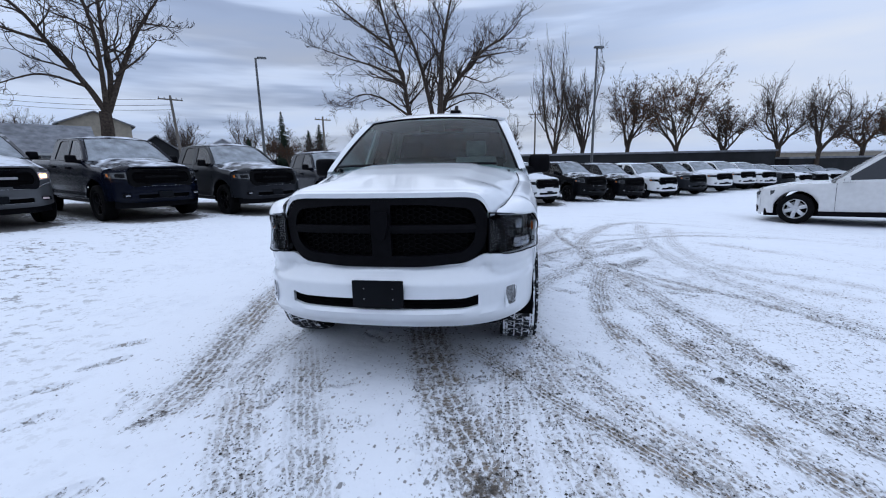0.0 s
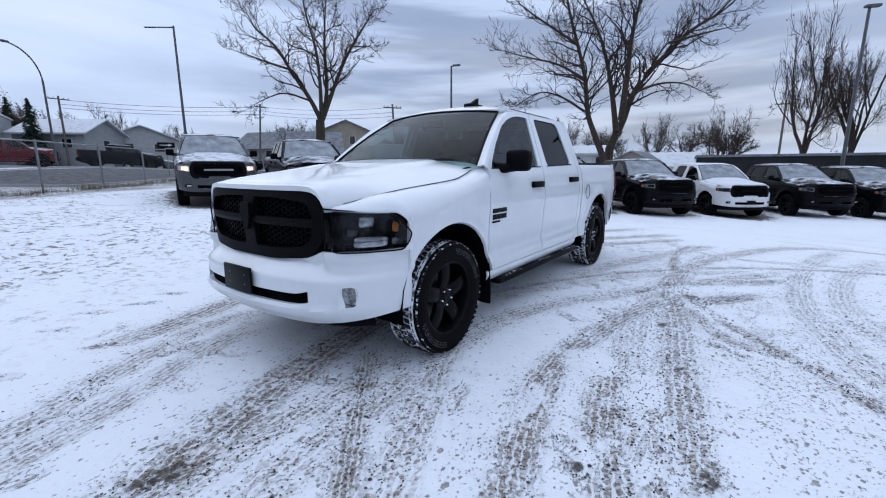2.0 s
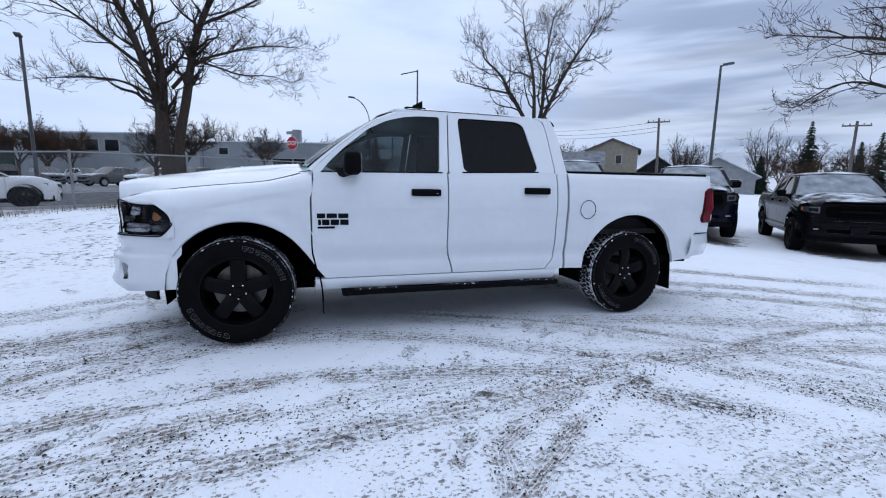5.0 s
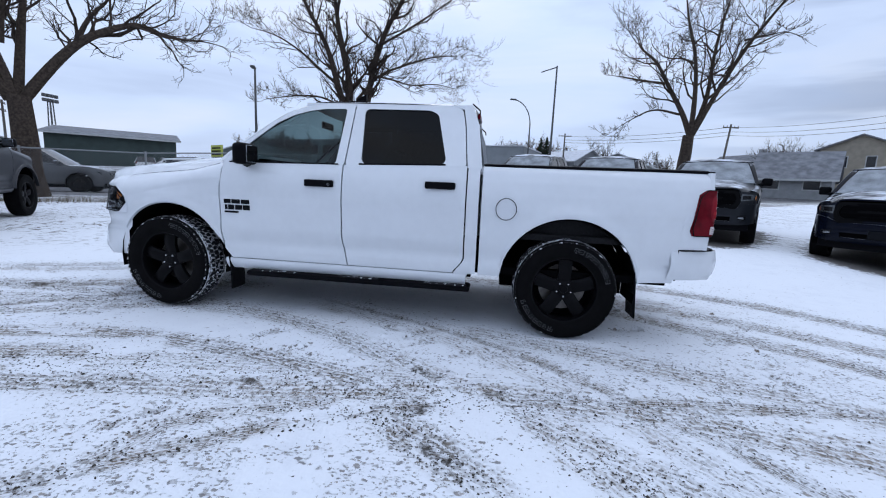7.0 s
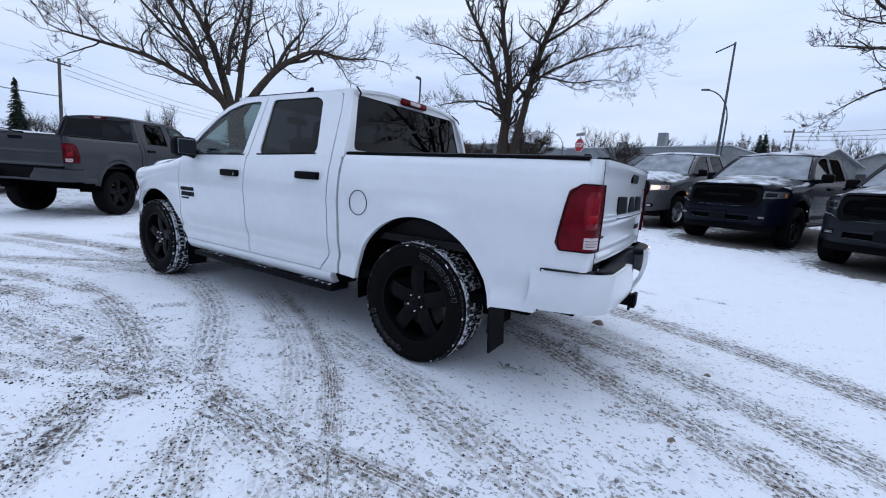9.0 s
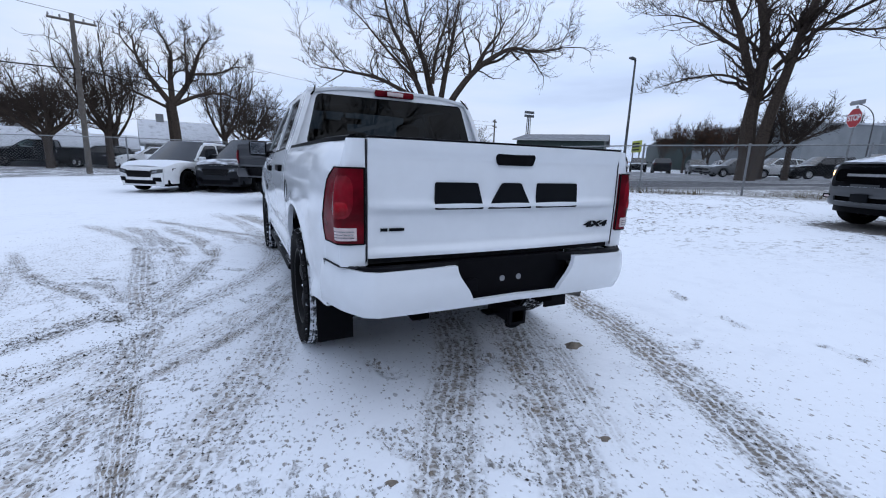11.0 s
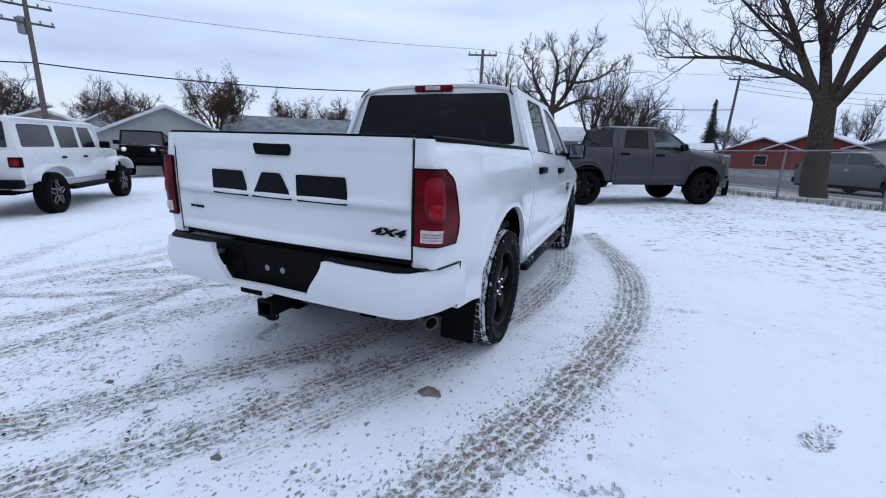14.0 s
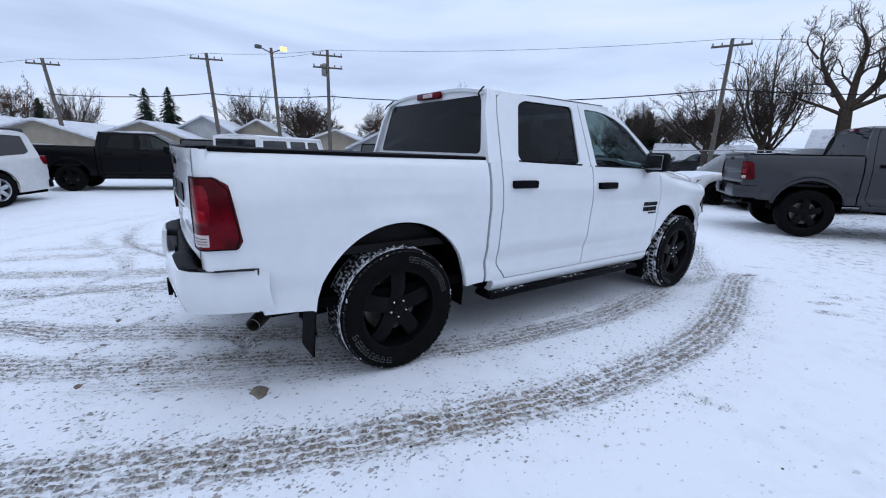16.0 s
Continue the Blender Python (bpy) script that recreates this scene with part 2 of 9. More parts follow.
M = {
    "white_paint": material("white_paint", (0.69, 0.715, 0.745), 0.22, 0, 0.6, vary=0.03, scale=3, fine=0.015, fine_scale=14),
    "black_trim": material("black_trim", (0.004, 0.004, 0.0055), 0.5, vary=0.3, scale=20, bump=0.12, bump_scale=300, spec=0.05),
    "black_gloss": material("black_gloss", (0.004, 0.004, 0.005), 0.22, 0, 0.05, vary=0.2, spec=0.12),
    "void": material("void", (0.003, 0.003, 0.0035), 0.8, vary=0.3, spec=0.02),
    "seam": material("seam", (0.03, 0.03, 0.035), 0.7, vary=0.3, spec=0.1),
    "rubber": material("rubber", (0.0045, 0.0045, 0.005), 0.75, vary=0.35, scale=14, bump=0.2, bump_scale=120, spec=0.06),
    "tread": material("tread", (0.022, 0.022, 0.024), 0.85, scale=26, color2=(0.72, 0.75, 0.80), spread=(0.37, 0.42), bump=0.3, bump_scale=90, spec=0.15),
    "groove": material("groove", (0.74, 0.77, 0.82), 0.9, scale=18, color2=(0.03, 0.03, 0.03), spread=(0.40, 0.52)),
    "wheel_black": material("wheel_black", (0.0035, 0.0035, 0.0045), 0.36, 0.0, 0.02, vary=0.3, spec=0.08),
    "wheel_silver": material("wheel_silver", (0.55, 0.56, 0.58), 0.3, 0.85, vary=0.15),
    "chrome": material("chrome", (0.75, 0.76, 0.78), 0.12, 1.0, vary=0.05),
    "steel": material("steel", (0.30, 0.30, 0.31), 0.42, 0.9, vary=0.25, scale=20),
    "red_mid": material("red_mid", (0.20, 0.004, 0.012), 0.2, 0, 0.04, vary=0.5, scale=9, spread=(0.38, 0.6), spec=0.2),
    "red_glow": material("red_glow", (0.31, 0.006, 0.014), 0.2, 0, 0.04, vary=0.5, scale=12, spread=(0.38, 0.6), spec=0.2),
    "red_lens": material("red_lens", (0.13, 0.002, 0.008), 0.25, 0, 0.03, vary=0.6, scale=6, spread=(0.38, 0.6), spec=0.10),
    "clear_lens": material("clear_lens", (0.62, 0.50, 0.50), 0.15, 0, 0.6, vary=0.2, scale=30),
    "amber": material("amber", (0.55, 0.16, 0.03), 0.2, 0, 0.6, vary=0.3, scale=30),
    "lamp_bowl": material("lamp_bowl", (0.62, 0.62, 0.64), 0.16, 0.95, vary=0.4, scale=40),
    "letter_black": material("letter_black", (0.005, 0.006, 0.008), 0.4, vary=0.2, spec=0.08),
    "letter_white": material("letter_white", (0.15, 0.155, 0.165), 0.7, vary=0.4, scale=40),
    "bed_liner": material("bed_liner", (0.02, 0.02, 0.022), 0.85, vary=0.3, scale=50, bump=0.4, bump_scale=200, spec=0.15),
    "seat_cloth": material("seat_cloth", (0.045, 0.045, 0.05), 0.85, vary=0.25, scale=30, spec=0.1),
    "wrap_plastic": material("wrap_plastic", (0.55, 0.60, 0.62), 0.25, vary=0.3, scale=9),
    "glass_clear": glass("glass_clear", (0.60, 0.76, 0.73), 0.46),
    "glass_side": glass("glass_side", (0.26, 0.31, 0.32), 0.55),
    "glass_dark": glass("glass_dark", (0.022, 0.024, 0.029), 0.42),
    "lamp_lens": glass("lamp_lens", (0.66, 0.68, 0.70), 0.55),
    "lamp_on": material("lamp_on", (0.9, 0.8, 0.6), 0.3, emit=(1.0, 0.50, 0.16), glow=6.0),
    "snow_glass": material("snow_glass", (0.30, 0.33, 0.36), 0.6, vary=0.5, scale=4, fine=0.22, fine_scale=70, spec=0.3),
    "paint_black": snow_dusted("paint_black", (0.003, 0.0033, 0.0045), 0.24, 0, 0.03, 0.12, 3.5, 0.08),
    "paint_navy": snow_dusted("paint_navy", (0.0025, 0.004, 0.010), 0.24, 0.0, 0.03, 0.12, 3.5, 0.10),
    "paint_grey": snow_dusted("paint_grey", (0.013, 0.0145, 0.018), 0.28, 0.0, 0.03, 0.12, 3.5, 0.12),
    "paint_silver": snow_dusted("paint_silver", (0.12, 0.125, 0.13), 0.34, 0.2, 0.15, 0.12, 5.0, 0.3),
    "paint_white": snow_dusted("paint_white", (0.68, 0.69, 0.70), 0.32, 0, 0.7, 0.6),
    "paint_slate": material("paint_slate", (0.042, 0.044, 0.050), 0.34, 0.1, 0.1, vary=0.1, scale=3, spec=0.2),
    "paint_red": snow_dusted("paint_red", (0.10, 0.005, 0.009), 0.3, 0, 0.2, 0.1, 6.0, 0.2),
    "bark": material("bark", (0.075, 0.058, 0.047), 0.9, vary=0.5, scale=14, bump=0.6, bump_scale=40, spec=0.1),
    "twig": material("twig", (0.060, 0.047, 0.040), 0.9, vary=0.4, scale=5, spec=0.1),
    "dry_leaf": material("dry_leaf", (0.11, 0.055, 0.03), 0.85, vary=0.4, scale=3, spec=0.1),
    "spruce": material("spruce", (0.020, 0.032, 0.022), 0.85, vary=0.5, scale=4, spec=0.1),
    "pole_wood": material("pole_wood", (0.13, 0.115, 0.10), 0.85, vary=0.4, scale=6, bump=0.4, bump_scale=60),
    "galv": material("galv", (0.26, 0.27, 0.28), 0.5, 0.7, vary=0.25, scale=12),
    "lamp_steel": material("lamp_steel", (0.10, 0.105, 0.11), 0.5, 0.4, vary=0.3, scale=6),
    "cable": material("cable", (0.012, 0.012, 0.013), 0.7, vary=0.2, spec=0.2),
    "stucco_tan": material("stucco_tan", (0.30, 0.265, 0.21), 0.9, vary=0.2, scale=2, bump=0.3, bump_scale=40, fine=0.06),
    "siding_white": material("siding_white", (0.40, 0.41, 0.41), 0.8, vary=0.14, scale=2, fine=0.05, per_object=0.1),
    "siding_grey": material("siding_grey", (0.26, 0.27, 0.28), 0.8, vary=0.2, scale=2, fine=0.06, per_object=0.15),
    "siding_red": material("siding_red", (0.22, 0.045, 0.035), 0.8, vary=0.25, scale=2, fine=0.06),
    "siding_green": material("siding_green", (0.035, 0.055, 0.05), 0.75, vary=0.25, scale=1.5, fine=0.06),
    "shed_grey": material("shed_grey", (0.10, 0.105, 0.11), 0.8, vary=0.3, scale=1.5, fine=0.1),
    "wall_pale": material("wall_pale", (0.24, 0.26, 0.275), 0.85, vary=0.16, scale=0.8, fine=0.06),
    "wall_dark": material("wall_dark", (0.020, 0.021, 0.023), 0.8, vary=0.3, scale=1.2, fine=0.1, spec=0.2),
    "roof_snow": material("roof_snow", (0.56, 0.58, 0.62), 0.85, color2=(0.36, 0.37, 0.40), scale=2.5, spread=(0.25, 0.50), bump=0.3, bump_scale=8, fine=0.12, fine_scale=20),
    "roof_dark": material("roof_dark", (0.095, 0.10, 0.112), 0.85, color2=(0.18, 0.19, 0.21), scale=1.5, spread=(0.35, 0.65), fine=0.15, fine_scale=12),
    "pane": material("pane", (0.012, 0.014, 0.018), 0.12, 0, 0.1, vary=0.4, scale=1.5),
    "trim_white": material("trim_white", (0.42, 0.43, 0.43), 0.6, vary=0.1),
    "concrete": material("concrete", (0.36, 0.36, 0.36), 0.85, vary=0.25, scale=4, fine=0.1),
    "sign_red": material("sign_red", (0.42, 0.012, 0.018), 0.4, vary=0.1),
    "sign_white": material("sign_white", (0.75, 0.75, 0.75), 0.4, vary=0.05),
    "sign_yellow": material("sign_yellow", (0.38, 0.42, 0.06), 0.5, vary=0.2),
    "dead_grass": material("dead_grass", (0.15, 0.115, 0.065), 0.9, vary=0.5, scale=3, spec=0.1, per_object=0.2),
    "sodium": material("sodium", (0.9, 0.6, 0.25), 0.4, emit=(1.0, 0.42, 0.08), glow=3.5),
    "jeep_top": snow_dusted("jeep_top", (0.02, 0.02, 0.022), 0.5, 0, 0, 0.6),
    "dirt_snow": material("dirt_snow", (0.24, 0.205, 0.17), 0.9, vary=0.4, scale=14, bump=0.5, bump_scale=40, spec=0.1),
    "glass_mirror": material("glass_mirror", (0.25, 0.27, 0.30), 0.08, 1.0, vary=0.1),
    "grille_black": material("grille_black", (0.003, 0.003, 0.0035), 0.5, vary=0.2, spec=0.05),
    "fog_glass": material("fog_glass", (0.30, 0.31, 0.32), 0.12, 0.8, vary=0.7, scale=40),
    "lamp_smoke": material("lamp_smoke", (0.10, 0.105, 0.11), 0.15, 0.5, vary=0.5, scale=30),
    "paint_steel": snow_dusted("paint_steel", (0.075, 0.078, 0.083), 0.32, 0.2, 0.1, 0.32, 5.0, 0.25),
    "paint_pearl": snow_dusted("paint_pearl", (0.58, 0.58, 0.58), 0.26, 0, 0.6, 0.10),
    "exhaust": material("exhaust", (0.16, 0.15, 0.14), 0.4, 0.8, vary=0.3, scale=20),
}

# ---- building blocks: every one gives (vertices, faces) ----
def join(*bits):
    vs, fs = [], []
    for v, f in bits:
        o = len(vs)
        vs += [tuple(p) for p in v]
        fs += [tuple(i + o for i in q) for q in f]
    return vs, fs


def part(name, geo, mat, parent=None, label="", smooth=True, sharp=40):
    """One mesh object under a thing or a part; geo is (vertices, faces)."""
    me = bpy.data.meshes.new(name)
    me.from_pydata([tuple(map(float, v)) for v in geo[0]], [], geo[1])
    me.materials.append(M[mat] if isinstance(mat, str) else mat)
    if smooth:
        me.shade_smooth()
        me.set_sharp_from_angle(angle=radians(sharp))
    ob = new(name, me)
    ob.parent = parent
    if label:
        tagged(ob, label)
    return ob


def thing(name, label, category, m=None, group="", kind=""):
    ob = new(name)
    ob.empty_display_size = 0.2
    if m is not None:
        ob.matrix_world = m
    return tagged(ob, label, category, group, kind)


def flip_x(geo):
    return [(-x, y, z) for x, y, z in geo[0]], [tuple(reversed(f)) for f in geo[1]]


def moved(geo, m):
    return [tuple(m @ Vector(v)) for v in geo[0]], geo[1]


def box(x0, x1, y0, y1, z0, z1, bevel=0.0, seg=2):
    bm = bmesh.new()
    bmesh.ops.create_cube(bm, size=1)
    for v in bm.verts:
        v.co = ((x0 + x1) / 2 + v.co.x * (x1 - x0), (y0 + y1) / 2 + v.co.y * (y1 - y0), (z0 + z1) / 2 + v.co.z * (z1 - z0))
    if bevel:
        bmesh.ops.bevel(bm, geom=bm.edges[:], offset=bevel, segments=seg, profile=0.6, affect="EDGES", clamp_overlap=True)
    return from_bm(bm)


def from_bm(bm):
    bm.verts.index_update()
    out = [tuple(v.co) for v in bm.verts], [tuple(v.index for v in f.verts) for f in bm.faces]
    bm.free()
    return out


def grid(fn, us, vs, skip=None):
    """A patch of quads; fn(u, v) gives the point. skip(u, v) leaves out a quad by its middle."""
    pts = [fn(u, v) for u in us for v in vs]
    n = len(vs)
    fs = []
    for i in range(len(us) - 1):
        for j in range(n - 1):
            if skip and skip((us[i] + us[i + 1]) / 2, (vs[j] + vs[j + 1]) / 2):
                continue
            fs.append((i * n + j, (i + 1) * n + j, (i + 1) * n + j + 1, i * n + j + 1))
    return pts, fs


def thick(geo, off):
    """Gives an open patch a thickness: off is the shift of its back, or a function of the point."""
    v, f = geo
    n = len(v)
    shift = off if callable(off) else (lambda p: off)
    back = [tuple(a + b for a, b in zip(p, shift(p))) for p in v]
    seen = {}
    for q in f:
        for a, b in zip(q, q[1:] + q[:1]):
            seen[(a, b)] = 1
    rim = [(b, a, a + n, b + n) for a, b in seen if (b, a) not in seen]
    return [*map(tuple, v), *back], [*f, *[tuple(i + n for i in reversed(q)) for q in f], *rim]


def lathe(profile, n, axis="x", a0=0.0):
    """Turns (radius, height) points round an axis."""
    pts, fs = [], []
    k = len(profile)
    for i in range(n):
        a = a0 + 2 * math.pi * i / n
        for r, h in profile:
            c, s = r * math.cos(a), r * math.sin(a)
            pts.append({"x": (h, c, s), "y": (c, h, s), "z": (c, s, h)}[axis])
    for i in range(n):
        for j in range(k - 1):
            a, b = i * k + j, ((i + 1) % n) * k + j
            fs.append((a, b, b + 1, a + 1))
    return pts, fs


def tube(points, radii, n=6, caps=True):
    """A round bar along points; radii one number or one each."""
    pts = [Vector(p) for p in points]
    rs = radii if isinstance(radii, (list, tuple)) else [radii] * len(pts)
    vs, fs = [], []
    up = Vector((0.31, 0.17, 0.93))
    for i, p in enumerate(pts):
        d = (pts[min(i + 1, len(pts) - 1)] - pts[max(i - 1, 0)])
        d = d.normalized() if d.length > 1e-9 else Vector((0, 0, 1))
        a = d.cross(up if abs(d.dot(up)) < 0.97 else Vector((1, 0, 0))).normalized()
        b = d.cross(a)
        for j in range(n):
            t = 2 * math.pi * j / n
            vs.append(tuple(p + (a * math.cos(t) + b * math.sin(t)) * rs[i]))
    for i in range(len(pts) - 1):
        for j in range(n):
            k = (j + 1) % n
            fs.append((i * n + j, i * n + k, (i + 1) * n + k, (i + 1) * n + j))
    if caps:
        fs.append(tuple(range(n)))
        fs.append(tuple((len(pts) - 1) * n + j for j in reversed(range(n))))
    return vs, fs


def prism(poly, place, depth):
    """A flat polygon of 2-D points put in space by place(u, v) and given a depth (a vector)."""
    n = len(poly)
    a = [tuple(place(u, v)) for u, v in poly]
    b = [tuple(p + q for p, q in zip(c, depth)) for c in a]
    return a + b, [tuple(range(n)), tuple(reversed(range(n, 2 * n)))] + [(i, n + i, n + (i + 1) % n, (i + 1) % n) for i in range(n)]


def rounded(poly, r, seg=4):
    """Rounds the corners of a 2-D polygon."""
    out = []
    n = len(poly)
    for i in range(n):
        p, a, b = Vector(poly[i]), Vector(poly[i - 1]), Vector(poly[(i + 1) % n])
        da, db = (a - p), (b - p)
        k = min(r, da.length * 0.45, db.length * 0.45)
        s, e = p + da.normalized() * k, p + db.normalized() * k
        for j in range(seg + 1):
            t = j / seg
            out.append(tuple(s * (1 - t) ** 2 + p * 2 * t * (1 - t) + e * t * t))
    return out


def holed(outer, holes, place, depth):
    """A flat plate with holes: outlines are 2-D polygons, place(u, v) sets them in space, depth is the shift of its back."""
    bm = bmesh.new()
    edges, loops = [], []
    for poly in (outer, *holes):
        vs = [bm.verts.new((u, v, 0)) for u, v in poly]
        edges += [bm.edges.new((vs[i], vs[(i + 1) % len(vs)])) for i in range(len(vs))]
        loops.append(len(poly))
    bmesh.ops.triangle_fill(bm, use_beauty=True, use_dissolve=False, edges=edges)
    bmesh.ops.recalc_face_normals(bm, faces=bm.faces[:])
    v, f = from_bm(bm)
    return thick(([tuple(place(p[0], p[1])) for p in v], f), depth)


def smoothstep(a, b, x):
    t = min(1.0, max(0.0, (x - a) / (b - a)))
    return t * t * (3 - 2 * t)


def lerp(table, x):
    """Straight interpolation in a short table of (x, value)."""
    if x <= table[0][0]:
        return table[0][1]
    for (a, p), (b, q) in zip(table, table[1:]):
        if x <= b:
            return p + (q - p) * (x - a) / (b - a)
    return table[-1][1]


def steps(a, b, n):
    return [a + (b - a) * i / n for i in range(n + 1)]

# ---- ground: one sheet of snow over gravel, level under the pickup, rising to the street and falling to the back of the lot ----
HEIGHTS = ((0, -2, 0), (0, 2, 0), (0, 5, 0), (2.5, 0, 0), (2.5, 4, 0), (-2.2, 1, 0), (-2.2, 4.5, 0), (4.5, 2, 0), (-8.6, 3.2, 0.37),
           (-7.0, 5.3, 0.31), (-5.4, 7.4, 0.20), (-1.6, 12.1, -0.15), (0.6, 14.3, -0.26), (2.9, 16.2, -0.45), (10.3, 2.6, -0.15),
           (9.0, 9.8, -0.40), (-0.7, -5.3, 0.05))
HEIGHTS += ((-10.9, -3.3, 0.52), (-13.0, -1.2, 0.58), (-17.1, 3.0, 0.65), (-10, -12, 0.22), (-13.5, -8.8, 0.30), (12, -8, 0.0), (14, 6.5, -0.2), (-15, 5, 0.6), (10, 20, -0.6),
            (-18, -1, 0.85), (24, -6, -0.4), (0, -22, 0.2), (-3.6, -7.6, 0.12), (-25, 2, 1.25), (-35, 4, 1.5))
HEIGHTS += ((-45, 38, 1.5), (-28, 31, 1.0), (-15, 23, 0.5), (-20, -6, 0.75), (-30, -30, 1.0), (-55, -55, 1.9), (-66, 0, 1.9), (40, 0, -0.8), (35, -12, -0.6),
            (10, 42, -0.7), (26, 40, -1.0), (-5, -34, 0.3), (10, -32, 0.1), (20, -18, -0.1), (-25, -50, 0.8), (0, -60, 0.5), (60, 20, -1.0), (0, 70, 0.5))


def ground_z(x, y):
    """Height of the ground, for numbers or arrays."""
    top, low = 0.0, 1e-9
    for px, py, pz in HEIGHTS:
        w = 1.0 / ((x - px) ** 2 + (y - py) ** 2 + 2.5) ** 2
        top, low = top + w * pz, low + w
    return top / low


def spine(points, step=0.08):
    """A smooth line through a few plan points."""
    p = [np.array(q, float) for q in points]
    p = [2 * p[0] - p[1], *p, 2 * p[-1] - p[-2]]
    out = []
    for a, b, c, d in zip(p, p[1:], p[2:], p[3:]):
        n = max(2, int(np.linalg.norm(c - b) / step / 3))
        for t in np.linspace(0, 1, n, endpoint=False):
            out.append(0.5 * (2 * b + (c - a) * t + (2 * a - 5 * b + 4 * c - d) * t ** 2 + (3 * b - a - 3 * c + d) * t ** 3))
    return np.array(out + [p[-2]])


TRACKS = [  # plan line, width, how far the snow is worn away
    ([(-1.19, -1.60), (-1.27, -1.0), (-1.52, -0.2), (-1.78, 0.8), (-1.87, 1.6), (-1.83, 2.69), (-1.66, 3.52), (-1.50, 4.10), (-1.31, 4.65), (-1.08, 5.21), (-0.6, 6.1), (0.2, 7.0), (0.9, 8.2)], 0.28, 1.0),
    ([(-0.95, 0.0), (-1.08, 1.0), (-1.10, 1.74), (-0.95, 2.96), (-0.73, 3.6), (-0.40, 4.3), (-0.12, 4.95), (0.10, 5.40), (0.50, 6.0), (0.9, 6.5), (1.6, 7.4)], 0.27, 0.85),
    ([(-0.95, 3.3), (-0.86, 3.66), (-0.60, 4.46), (-0.36, 5.0), (-0.12, 5.5)], 0.20, 0.5),
    ([(-0.35, 3.0), (-0.13, 3.82), (0.10, 4.33), (0.39, 4.78), (0.58, 5.13), (0.80, 5.52), (1.07, 5.79), (1.8, 6.8)], 0.27, 0.85),
    ([(0.9, 2.5), (1.09, 3.2), (1.25, 3.8), (1.50, 4.43), (1.70, 4.92), (1.9, 5.4), (2.3, 6.4)], 0.30, 0.6),
    ([(0.36, 1.24), (0.95, 2.52), (1.40, 3.25), (1.87, 3.75), (2.19, 4.08), (2.60, 4.45), (3.2, 4.8), (4.4, 5.2), (6.2, 5.0)], 0.09, 1.0),
    ([(0.5, 1.1), (1.10, 2.45), (1.55, 3.12), (2.05, 3.65), (2.45, 4.0), (3.1, 4.5)], 0.20, 0.45),
    ([(0.73, -0.26), (0.80, 0.2), (0.98, 0.95), (1.25, 1.65), (1.65, 2.3), (2.0, 2.85), (2.49, 3.56), (3.2, 4.6)], 0.24, 0.6),
    ([(2.17, 2.7), (1.95, 1.9), (1.79, 1.25), (1.70, 0.3), (1.83, -0.5), (2.02, -1.04), (2.2, -1.5), (2.6, -2.4)], 0.20, 0.85),
    ([(3.6, 0.4), (3.2, 1.1), (2.72, 1.78), (2.46, 2.2), (2.2, 2.7), (2.05, 3.2), (1.96, 3.8), (1.90, 4.4), (1.82, 5.3), (2.0, 6.3)], 0.10, 1.0),
    ([(2.25, 2.30), (2.42, 2.50), (2.60, 2.74), (2.78, 2.98), (2.95, 3.2)], 0.22, 1.0),
    ([(2.32, 3.23), (2.60, 3.5), (2.85, 3.7), (3.4, 4.2)], 0.22, 0.6),
    ([(2.45, -0.5), (2.3, 0.1), (2.08, 1.36), (1.95, 2.3), (1.85, 3.2)], 0.22, 0.5),
    ([(0.04, 0.6), (0.10, 0.0), (0.38, -0.95), (0.60, -1.55), (0.73, -1.95), (1.0, -2.8), (1.4, -4.0)], 0.30, 1.0),
    ([(0.80, 0.0), (0.78, -1.0), (0.79, -1.75), (0.9, -2.6), (1.2, -4.0)], 0.24, 0.6),
    ([(0.90, -0.05), (1.05, -1.1), (1.15, -1.7), (1.4, -2.8), (1.9, -4.2)], 0.28, 0.6),
    ([(0.36, -0.2), (0.63, -0.45), (1.05, -0.97), (1.45, -1.4), (2.0, -2.1), (3.0, -3.4)], 0.15, 0.95),
    ([(1.04, 1.2), (0.92, 0.1), (1.18, -0.45), (1.41, -0.98), (1.66, -1.4), (2.3, -2.4)], 0.24, 0.6),
]
